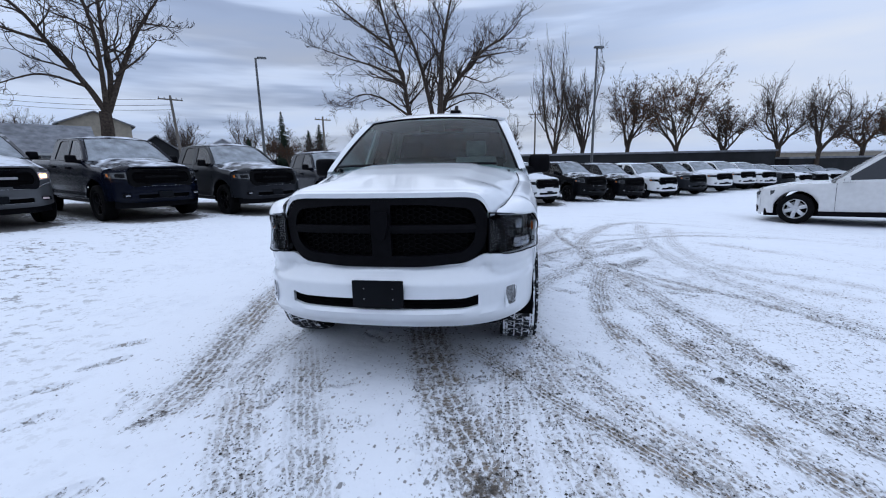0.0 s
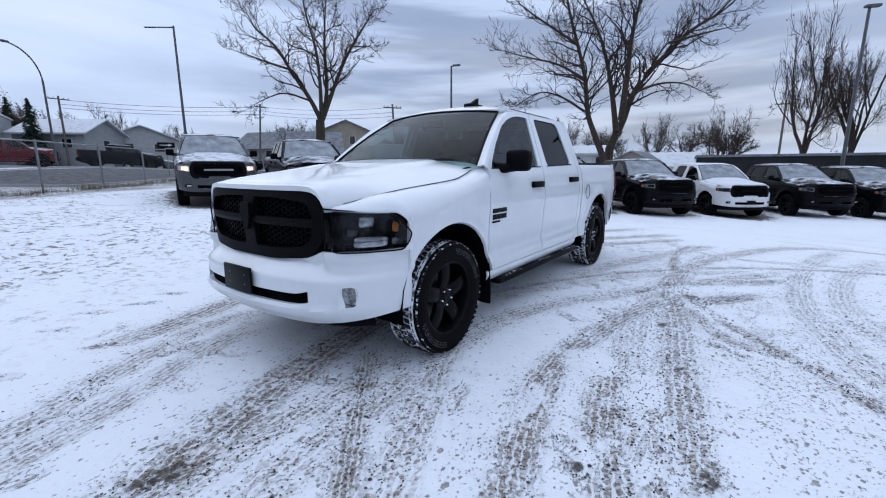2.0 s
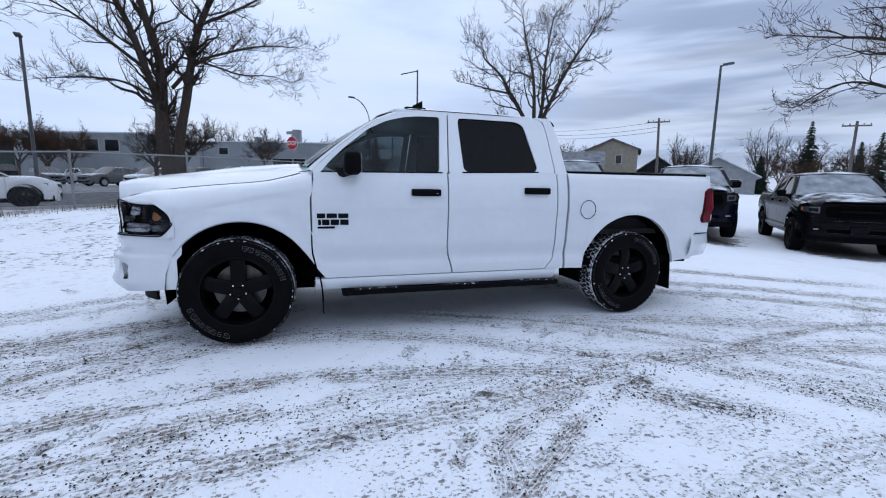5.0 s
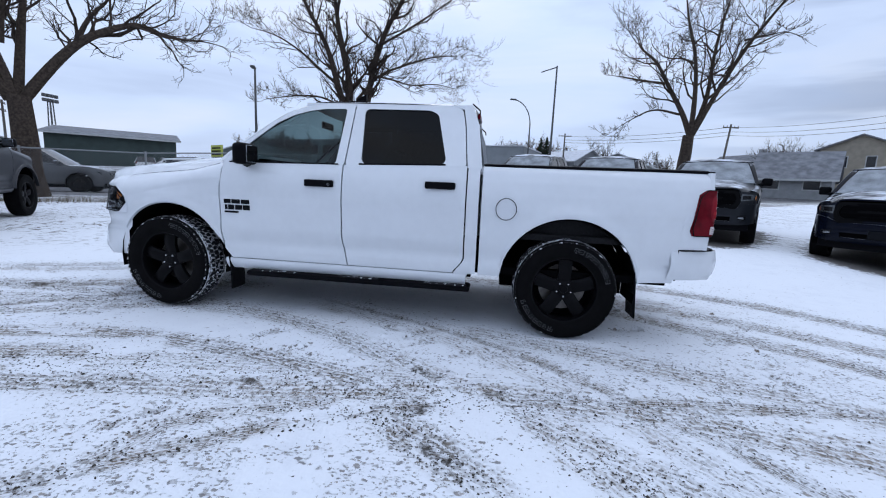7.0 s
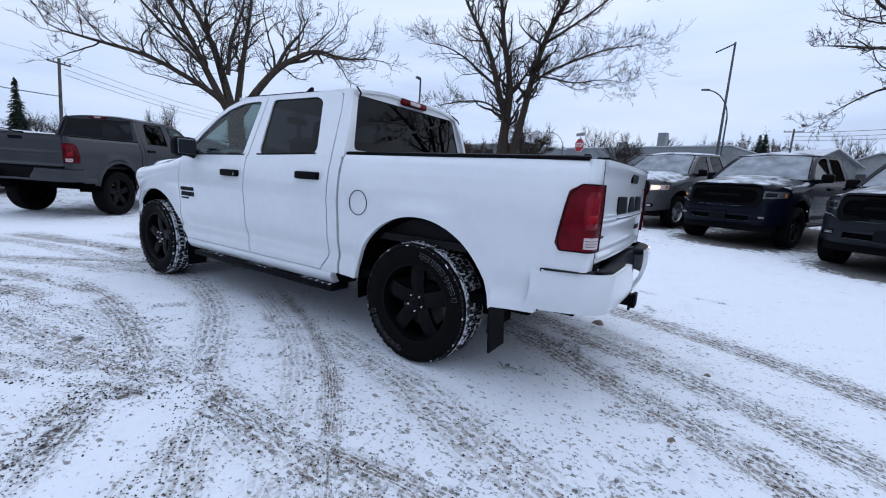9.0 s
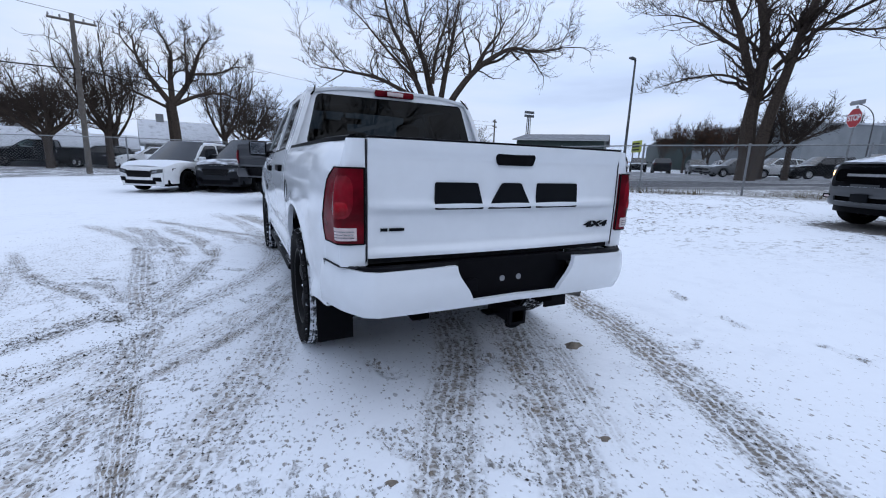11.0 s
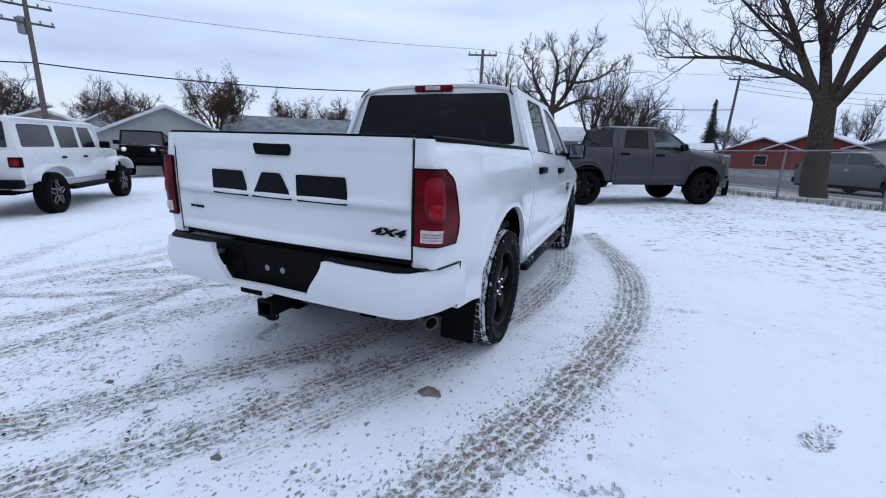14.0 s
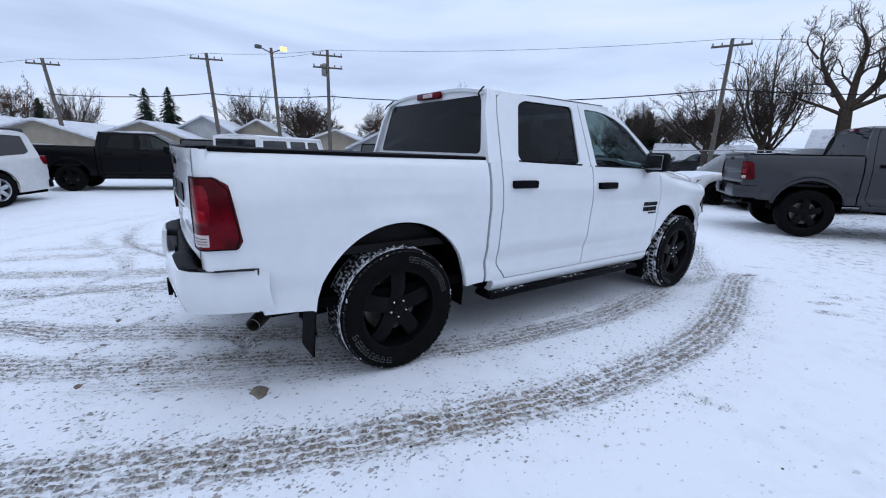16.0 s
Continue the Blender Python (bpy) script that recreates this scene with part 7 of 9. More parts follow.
def jeep(name, label, m, paint, group=""):
    """A boxy off-roader with a slotted grille and a spare wheel; nose to -y, front axle at y = 0."""
    t = thing(name, label, "off-road car", m, group)
    base = 3.0
    part("body", join(box(-0.77, 0.77, 0.55, 3.72, 0.62, 1.22, 0.05), box(-0.70, 0.70, 0.5, 3.6, 0.5, 0.66, 0.02)), paint, t)
    part("hood", thick(grid(lambda u, v: (0.66 * u * (0.86 + 0.14 * v), -0.52 + 1.12 * v, 1.20 + 0.05 * v + 0.035 * (1 - u ** 4)), steps(-1, 1, 10), steps(0, 1, 6)), (0, 0, -0.28)), paint, t)
    g = part("grille", box(-0.60, 0.60, -0.58, -0.48, 0.76, 1.20, 0.04), paint, t)
    for i in range(7):
        part("slot", box(-0.29 + i * 0.085, -0.235 + i * 0.085, -0.59, -0.57, 0.85, 1.13, 0.012), "void", g)
    for s in (1, -1):
        lm = part("headlamp", moved(lathe([(0.0005, -0.035), (0.07, -0.02), (0.092, 0.0), (0.098, 0.02)], 20, "y"), Matrix.Translation((s * 0.455, -0.58, 1.02))), "chrome", t)
        part("marker", box(*sorted((s * 0.66, s * 0.80)), -0.40, -0.37, 1.02, 1.06, 0.01), "amber", lm)
        f = (lambda gg: gg) if s > 0 else flip_x
        for cy in (0.0, base):
            tyre = make_wheel(t, s * 0.80, cy, 0.41, 0.41, 0.26, s, "wheel_black", False, False, 5, False)
            part("rim_star", f(join(*[moved(tube([(0.105, 0.012 * k, 0.05), (0.10, 0.055 * k, 0.13), (0.09, 0.022 * k, 0.245)], 0.012, 4), Matrix.Translation((0.80, cy, 0.41)) @ Matrix.Rotation(2 * math.pi * i / 5, 4, "X")) for i in range(5) for k in (-1, 1)])), "steel", tyre, "bright machined star on the wheel")
            part("fender", f(thick(grid(lambda u, v: (0.68 + 0.27 * v, cy - 0.60 * math.cos(math.pi * (0.08 + 0.84 * u)), 0.52 + (0.52 if cy == 0 else 0.46) * math.sin(math.pi * (0.08 + 0.84 * u)) ** 0.55), steps(0, 1, 12), (0, 0.5, 1)), (0, 0, -0.05))), "black_trim" if paint != "paint_white" else paint, t)
        part("step", f(box(0.72, 0.90, 0.62, 2.35, 0.42, 0.50, 0.02)), "black_trim", t)
        zt = 1.80
        wx = lambda z: 0.755 - (z - 1.22) * 0.16
        holes = [rounded([(0.86, 1.27), (0.98, zt - 0.09), (1.50, zt - 0.09), (1.50, 1.27)], 0.04), rounded([(1.62, 1.27), (1.62, zt - 0.09), (2.36, zt - 0.09), (2.36, 1.27)], 0.04), rounded([(2.52, 1.29), (2.52, zt - 0.09), (3.50, zt - 0.10), (3.56, 1.29)], 0.06)]
        up = part("hardtop_side", f(holed([(0.62, 1.21), (0.84, zt), (3.62, zt), (3.72, 1.21)], holes, lambda y, z: (wx(z), y, z), (-0.03, 0, 0))), paint, t)
        for h in holes:
            part("window", f(prism(h, lambda y, z: (wx(z) - 0.012, y, z), (-0.006, 0, 0))), "pane", up, smooth=False)
        part("mirror", f(box(0.78, 0.98, 0.70, 0.80, 1.26, 1.42, 0.03)), "black_trim", t)
        part("lamp_guard", f(box(0.60, 0.79, 3.66, 3.75, 0.93, 1.11, 0.02)), "black_trim", part("tail_lamp", f(box(0.625, 0.765, 3.70, 3.765, 0.955, 1.085, 0.015)), "red_mid", t))
        for yy in (1.42, 2.26):
            part("door_handle", f(box(0.765, 0.80, yy, yy + 0.14, 1.06, 1.10, 0.01)), "black_trim", t)
    part("windscreen", grid(lambda u, v: (0.70 * u * (1 - 0.07 * v), 0.60 + 0.22 * v, 1.25 + 0.53 * v), steps(-1, 1, 4), (0, 1)), "pane", t)
    part("windscreen_frame", join(*[tube([(s * 0.735, 0.58, 1.22), (s * 0.69, 0.83, 1.80)], 0.03, 6) for s in (1, -1)], tube([(-0.69, 0.83, 1.80), (0.69, 0.83, 1.80)], 0.03, 6)), paint, t)
    part("roof", thick(grid(lambda u, v: (0.69 * u, 0.82 + 2.82 * v, 1.80 + 0.045 * (1 - u ** 4)), steps(-1, 1, 8), steps(0, 1, 6)), (0, 0, -0.04)), paint if paint == "paint_white" else "jeep_top", t)
    part("back_window", box(-0.60, 0.60, 3.67, 3.70, 1.28, 1.72, 0.01), "pane", t)
    part("rear_panel", box(-0.70, 0.70, 3.64, 3.68, 1.2, 1.80, 0.02), paint, t)
    part("front_bumper", join(box(-0.80, 0.80, -0.85, -0.68, 0.56, 0.74, 0.04), box(-0.35, 0.35, -0.70, -0.4, 0.55, 0.7, 0.02)), "black_trim", t)
    part("rear_bumper", box(-0.80, 0.80, 3.72, 3.92, 0.56, 0.72, 0.04), "black_trim", t)
    part("chassis", box(-0.5, 0.5, -0.5, 3.6, 0.42, 0.60), "void", t, smooth=False)
    sp = part("spare_wheel", moved(lathe([(0.25, -0.12), (0.36, -0.13), (0.41, -0.09), (0.41, 0.09), (0.36, 0.13), (0.25, 0.12)], 32, "y"), Matrix.Translation((0.05, 3.90, 1.02))), "rubber", t)
    hubm = Matrix.Translation((0.05, 3.90, 1.02))
    part("spare_rim", join(*[moved(tube([(0.012 * k, 0.125, 0.05), (0.055 * k, 0.120, 0.13), (0.022 * k, 0.105, 0.245)], 0.013, 4), hubm @ Matrix.Rotation(2 * math.pi * i / 5, 4, "Y")) for i in range(5) for k in (-1, 1)],
                           moved(lathe([(0.0005, 0.13), (0.05, 0.13), (0.05, 0.0)], 16, "y"), hubm)), "steel", sp)
    part("spare_disc", moved(lathe([(0.0005, 0.09), (0.26, 0.09), (0.26, 0.0)], 24, "y"), Matrix.Translation((0.05, 3.90, 1.02))), "black_trim", sp)
    return t


def axle_at(x, y, deg, wb=3.57, rear=False, dz=0.0, off=0.0):
    """Places a vehicle by the ground point under the middle of its front (or rear) axle."""
    a = radians(deg)
    fx, fy = math.sin(a), -math.cos(a)
    if rear:
        x, y = x + fx * wb, y + fy * wb
    x, y = x + fx * off, y + fy * off
    zf, zr = ground_z(x, y), ground_z(x - fx * wb, y - fy * wb)
    return Matrix.Translation((x, y, zf + dz)) @ Matrix.Rotation(a, 4, "Z") @ Matrix.Rotation(math.atan2(zr - zf, wb), 4, "X")


# lifted slate-grey pickup ahead of the white one: its right rear wheel stands at (-0.72, -5.3)
slate = pickup("lifted_pickup", "lifted slate-grey crew-cab pickup with black off-road wheels", axle_at(-0.15, -6.25, -57.0, 3.57, True, 0.0), "paint_slate", "high", fine=False, screen="glass_clear", tyre_r=0.46, lift=0.16)
for s in (1, -1):
    for cy in (FRONT_AXLE + 0.05, REAR_AXLE + 0.01):
        fl = thick(grid(lambda u, v: (0.96 + 0.075 * v, cy - (0.60 - 0.04 * v) * math.cos(math.pi * (0.06 + 0.88 * u)), 0.58 + (0.58 - 0.03 * v) * math.sin(math.pi * (0.06 + 0.88 * u))), steps(0, 1, 18), (0, 0.6, 1)), (0, 0, -0.05))
        part("fender_flare", fl if s > 0 else flip_x(fl), "paint_slate", slate)
jeep("white_off_roader", "white four-door off-roader with black spare wheel cover", axle_at(9.3, 2.4, 40, 3.0, True, 0, 0.0), "paint_white")
dark_jeep = jeep("dark_off_roader", "dark four-door off-roader with slotted grille, snow on the roof", axle_at(12.4, -8.7, 218.5, 3.0), "paint_black", "dark off-roaders by the shed")
copy_thing(dark_jeep, axle_at(14.6, -8.0, 220, 3.0))
copy_thing(dark_jeep, axle_at(15.9, -4.2, 232, 3.0))
for jx, jy in ((19.4, 2.9), (18.9, 0.4)):
    copy_thing(dark_jeep, axle_at(jx, jy, 261, 3.0))
pickup("black_pickup", "black crew-cab pickup standing across the lot", axle_at(15.5, 6.7, -11, 3.57, True), "paint_black", "new", fine=False, screen="glass_side")
wagon("white_suv", "large white sport utility with silver wheels", axle_at(9.5, 10.5, 233, 3.1), "paint_pearl", 5.33, 2.02, 1.92, 3.1, 0.82, 1.15, 1.12, 0.425, "wheel_silver", 0.28, category="sport utility")
wagon("white_crossover", "white crossover parked along the street behind the fence", axle_at(-13.17, -8.76, 212, 2.42), "paint_white", 4.02, 1.80, 1.60, 2.42, 0.8, 1.06, 1.02, 0.36, "wheel_black", 0.62, category="crossover")
wagon("grey_crossover", "grey crossover parked along the street behind the fence", axle_at(-11.0, -13.9, 212, 2.75), "paint_silver", 4.75, 1.96, 1.68, 2.75, 0.95, 1.10, 1.06, 0.37, "wheel_black", 0.65, category="crossover")
wagon("white_compact_suv", "white compact sport utility with dark grille beside the slate pickup", axle_at(3.5, -10.4, 148, 2.66), "paint_white", 4.55, 1.85, 1.68, 2.66, 0.9, 1.02, 0.98, 0.35, "wheel_black", 0.4, category="sport utility")
wagon("dark_suv", "dark grey sport utility beside the slate pickup", axle_at(1.4, -10.1, 150, 2.8), "paint_grey", 4.8, 1.9, 1.8, 2.8, 0.9, 1.1, 1.06, 0.37, "wheel_black", 0.3, category="sport utility")
STREET_CARS = "vehicles parked across the street"
red = pickup("pickup", "red pickup parked across the street", axle_at(-38.5, 5.5, 172), "paint_red", "new", fine=False, group=STREET_CARS)
far_p = pickup("pickup", "black pickup parked across the street", axle_at(-39.0, 12.4, 168), "paint_black", "new", fine=False, group=STREET_CARS)
far_a = wagon("car", "silver sport utility parked across the street, dusted with snow", axle_at(-37, -3.5, 60), "paint_silver", group=STREET_CARS)
far_b = wagon("car", "white sport utility parked across the street, dusted with snow", axle_at(-37, -7, 60), "paint_white", group=STREET_CARS)
far_c = wagon("car", "dark sport utility parked across the street, dusted with snow", axle_at(-37.5, -10.5, 60), "paint_black", group=STREET_CARS)
for i, (src, x, y, d) in enumerate(((far_a, -38.0, -17, 60), (far_b, -46.8, -20.8, 140), (far_a, -45.0, -23.4, 131), (far_c, -42.9, -26.6, 311), (far_c, -41.5, -28.4, 131), (far_b, -40.2, -30.0, 311), (far_c, -38.6, -31.8, 131), (far_b, -36.5, -34.5, 311), (far_a, -43, 15, 140), (far_c, -41, 19, 140), (far_b, -38.0, -13.8, 60), (far_c, -37.6, -1.2, 62), (far_p, -38.0, 21.0, 160))):
    copy_thing(src, axle_at(x, y, d, 2.68))

# ---- trees ----
def grow(rng, base, height, spread, trunk_r, fork, stems, lean, depth=5, droop=0.0, twigs=1.0, limbs_at=None, view=(1.0, 0.0), rmin=0.0075):
    """Limbs and twigs of a bare tree, each as (points, radii); limbs_at may name the main limbs as lines of (aside, up)."""
    limbs, fine = [], []

    def side_shoots(pts, rad, length, level, count, low=0.22):
        n = len(pts) - 1
        for k in range(count):
            u = 1.0 if k == 0 else low + (0.98 - low) * ((k - 0.5 + rng.uniform(-0.4, 0.4)) / max(1, count - 1))
            i = min(int(u * n), n - 1)
            at = pts[i].lerp(pts[i + 1], min(1, u * n - i))
            dirn = (pts[i + 1] - pts[i]).normalized()
            ax = Vector((rng.gauss(0, 1), rng.gauss(0, 1), rng.gauss(0.15, 0.5)))
            out = (ax - dirn * ax.dot(dirn)).normalized()
            ang = rng.uniform(0.1, 0.35) if k == 0 else rng.uniform(0.50, 0.95)
            nd = (dirn * math.cos(ang) + out * math.sin(ang)).normalized()
            rr = rad[i] * (0.8 if k == 0 else rng.uniform(0.40, 0.60))
            branch(at, nd, length * rng.uniform(0.50, 0.80) * (1.0 if k == 0 else 1.15 - 0.45 * u), max(rr, rmin), level + 1)

    def branch(p, d, length, r, level):
        n = 5 if level < 3 else (4 if level < depth else 3)
        pts, rad = [p.copy()], [r]
        q, dirn = p.copy(), d.copy()
        end = 0.55 if level < depth else 0.35
        wob = 0.16 if level < 3 else 0.24
        for i in range(n):
            dirn = (dirn + Vector((rng.gauss(0, wob), rng.gauss(0, wob), rng.gauss(0.07 - droop * level * 0.25, wob * 0.8)))).normalized()
            q = q + dirn * (length / n)
            pts.append(q.copy())
            rad.append(max(rmin * 0.75, r * (1 - (1 - end) * (i + 1) / n)))
        (limbs if level <= 2 else fine).append((pts, rad))
        if level < depth:
            kids = rng.choice((3, 4)) if level < depth - 1 else rng.choice((3, 4, 5))
            side_shoots(pts, rad, length, level, max(2, round(kids * twigs)))
    p = Vector(base)
    if limbs_at:
        for k, (r0, line) in enumerate(limbs_at):
            r0 *= 1.0 if k < 4 else 0.85
            raw = [Vector((view[0] * a, view[1] * a, z)) for a, z in line]
            away = Vector((-view[1], view[0], 0)) * rng.uniform(-0.3, 0.3)
            ln = sum((q - w).length for w, q in zip(raw, raw[1:]))
            pts, rad = [], []
            for i, q in enumerate(raw):
                pts.append(q + away * max(0.0, q.z - raw[0].z) + Vector((rng.gauss(0, 0.06), rng.gauss(0, 0.06), 0)) * (i > 0))
                rad.append(r0 * (1 - 0.80 * i / (len(raw) - 1)) if line[-1][1] > fork + 1.0 else r0 * (1.22 - 0.32 * i / (len(raw) - 1)))
            for _ in range(2):
                # cut the corners, so that limbs bend instead of kinking
                pts = [pts[0]] + [a.lerp(b, k) for a, b in zip(pts, pts[1:]) for k in (0.25, 0.75)] + [pts[-1]]
                rad = [rad[0]] + [a + (b - a) * k for a, b in zip(rad, rad[1:]) for k in (0.25, 0.75)] + [rad[-1]]
            limbs.append((pts, rad))
            if line[-1][1] > fork + 1.0:
                side_shoots(pts, rad, min(2.2, ln * 0.33), 2, max(6, round(ln * 2.8 * twigs)), 0.45 if line[0][1] < 0 else 0.22)
        return limbs, fine
    top = p + Vector((lean[0], lean[1], 1.0)) * fork
    limbs.append(([p - Vector((0, 0, 0.2)), p + Vector((0, 0, 0.15)), p.lerp(top, 0.5), top], [trunk_r * 1.5, trunk_r * 1.15, trunk_r, trunk_r * 0.95]))
    a0 = rng.uniform(0, 6.28)
    for k in range(stems):
        a = a0 + 2 * math.pi * k / stems + rng.gauss(0, 0.25)
        tilt = spread * rng.uniform(0.7, 1.15)
        d = Vector((math.cos(a) * tilt, math.sin(a) * tilt, 1.0)).normalized()
        branch(top - Vector((0, 0, rng.uniform(0, 0.25) * fork)), d, (height - fork) * rng.uniform(0.36, 0.46), trunk_r * rng.uniform(0.55, 0.75), 1)
    return limbs, fine


def bare_tree(name, label, x, y, height, spread=0.7, trunk_r=0.22, fork=2.2, stems=4, lean=(0, 0), seed=1, depth=5, leaves=0, group="", droop=0.0, twigs=1.0, width=None, limbs_at=None, view=(1.0, 0.0), rmin=0.0075):
    """height counts from the ground; width, if given, sets how wide the crown spreads."""
    rng = random.Random(seed)
    t = thing(name, label, "tree", Matrix.Translation((x, y, float(ground_z(x, y)))), group)
    limbs, fine = grow(rng, (0, 0, 0), height, spread, trunk_r, fork, stems, lean, depth, droop, twigs, limbs_at, view, rmin)
    every = [p for pts, _ in limbs + fine for p in pts]
    top = max(p.z for p in every)
    mx = max(max(abs(p.x), abs(p.y)) for p in every)
    if limbs_at:
        height, width = top, None
    sz = (height - fork) / max(0.1, top - fork)
    sx = (width / 2) / mx if width else 1.0
    fit = lambda p: (p.x * (1 + (sx - 1) * smoothstep(0, fork * 1.3, p.z)), p.y * (1 + (sx - 1) * smoothstep(0, fork * 1.3, p.z)), p.z if p.z < fork else fork + (p.z - fork) * sz)
    part("trunk", join(*[tube([fit(p) for p in pts], rad, 8 if i == 0 else 6, False) for i, (pts, rad) in enumerate(limbs)]), "bark", t)
    part("crown", join(*[tube([fit(p) for p in pts], rad, 3, False) for pts, rad in fine]), "twig", t)
    if leaves:
        tips = [fit(pts[-1]) for pts, _ in fine]
        vs, fs = [], []
        for i in range(leaves):
            p = rng.choice(tips)
            c = Vector((p[0] + rng.gauss(0, 0.10), p[1] + rng.gauss(0, 0.10), p[2] - rng.uniform(0, 0.16)))
            e = Euler((rng.uniform(0, 6), rng.uniform(0, 6), rng.uniform(0, 6))).to_matrix()
            o = len(vs)
            w = rng.uniform(0.05, 0.10)
            vs += [tuple(c + e @ Vector(q) * w) for q in ((-1, 0, 0), (0, -0.55, 0.15), (1, 0, 0), (0, 0.55, 0.15))]
            fs.append((o, o + 1, o + 2, o + 3))
        part("leaves", (vs, fs), "dry_leaf", t, "few brown leaves left on the twigs", smooth=False)
    return t


def conifer(x, y, height, width, seed, group=""):
    """A spruce: whorls of drooping boughs, each a spray of flat needled shoots."""
    rng = random.Random(seed)
    t = thing("spruce", "dark green spruce, narrow and ragged", "tree", Matrix.Translation((x, y, float(ground_z(x, y)))), group)
    part("trunk", tube([(0, 0, -0.2), (0, 0, height * 0.97)], (0.16, 0.02), 6), "bark", t)
    vs, fs = [], []
    rows = 30
    for i in range(rows):
        z = height * (0.05 + 0.93 * i / rows)
        r = width / 2 * (1 - (i / rows) ** 1.1) * rng.uniform(0.78, 1.12) + 0.10
        n = max(7, int(15 * (1 - i / rows)) + 5)
        for k in range(n):
            a = 2 * math.pi * (k + rng.random() * 0.8) / n
            rr = r * rng.uniform(0.6, 1.1)
            sag = rr * rng.uniform(0.10, 0.40)
            for j in range(5):
                u = 0.25 + 0.75 * (j + rng.random() * 0.6) / 5
                b = a + rng.uniform(-0.42, 0.42) * (1.1 - 0.5 * u)
                c, s = math.cos(b), math.sin(b)
                ln, w, o = 0.16 + 0.30 * rr * (1 - 0.4 * u), 0.07 + 0.07 * rr, len(vs)
                px, py, pz = c * rr * u, s * rr * u, z - sag * u + rng.uniform(-0.06, 0.06)
                vs += [(px - c * ln * 0.4, py - s * ln * 0.4, pz + 0.09), (px - s * w, py + c * w, pz - 0.05), (px + c * ln * 0.6, py + s * ln * 0.6, pz - 0.10 - ln * 0.2), (px + s * w, py - c * w, pz - 0.05)]
                fs += [(o, o + 1, o + 2), (o, o + 2, o + 3)]
    part("crown", (vs, fs), "spruce", t, smooth=False)
    return t


# large trees round the lot: main limbs as lines of (aside, up), the rest grows from them
bare_tree("bare_tree", "bare leaning tree behind the navy pickup, fine crown", -12.94, 10.05, 9.6, 0.62, 0.20, 2.4, 4, (0, 0), 11, 6, twigs=1.05, view=(0.645, 0.765), rmin=0.0065, limbs_at=(
    (0.21, ((-0.25, -0.2), (-0.22, 1.2), (-0.05, 2.2), (-0.02, 3.03))),
    (0.11, ((-0.02, 2.96), (-0.54, 3.91), (-1.18, 5.07), (-1.80, 6.06), (-2.51, 6.80), (-2.75, 7.17))),
    (0.10, ((-0.02, 3.03), (-0.10, 4.49), (-0.17, 5.80), (-0.39, 7.05), (-0.51, 8.06))),
    (0.11, ((0.01, 3.03), (0.37, 4.30), (0.26, 5.84), (0.25, 7.12), (0.46, 8.40))),
    (0.12, ((0.03, 3.03), (0.76, 5.00), (1.28, 6.15), (1.91, 7.10), (2.28, 7.53))),
    (0.06, ((-0.50, 3.84), (-1.47, 4.18), (-2.21, 3.88), (-2.81, 3.50))),
    (0.07, ((-1.18, 5.07), (-2.07, 5.31), (-2.83, 5.55), (-3.35, 5.67))),
    (0.05, ((1.28, 6.15), (1.90, 6.17), (2.56, 6.19))),
    (0.06, ((0.37, 4.30), (1.08, 4.80), (1.71, 5.63)))))
bare_tree("bare_tree", "large bare tree with two trunks behind the parked row", -3.2, 19.75, 12.5, 0.85, 0.27, 1.6, 5, (0, 0), 23, 6, twigs=1.0, view=(0.977, 0.212), limbs_at=(
    (0.27, ((0.0, -0.2), (-0.05, 1.5), (0.05, 2.68), (0.49, 3.79), (0.82, 5.01), (1.53, 6.30), (2.36, 7.26), (3.27, 8.18), (4.40, 8.79))),
    (0.22, ((-0.05, -0.2), (-0.06, 1.4), (-0.22, 2.1), (-0.74, 3.27), (-1.21, 4.27), (-1.34, 5.94), (-1.78, 7.59), (-2.26, 9.21), (-2.60, 10.79))),
    (0.16, ((0.30, 3.33), (0.01, 5.05), (-0.37, 6.95), (-0.99, 8.57), (-1.74, 9.93))),
    (0.16, ((0.49, 3.85), (0.50, 5.83), (0.54, 7.41), (0.97, 8.90), (1.25, 10.34))),
    (0.08, ((0.87, 5.06), (1.98, 5.48), (3.00, 5.43), (3.66, 5.00))),
    (0.08, ((-1.22, 4.36), (-2.40, 5.17), (-3.59, 5.51), (-4.55, 4.84))),
    (0.09, ((-1.37, 5.94), (-2.75, 6.85), (-4.23, 7.23), (-5.52, 7.75))),
    (0.09, ((-1.78, 7.59), (-3.09, 8.50), (-4.27, 9.41), (-4.87, 10.01))),
    (0.08, ((2.24, 7.17), (3.58, 7.41), (4.64, 7.57)))))
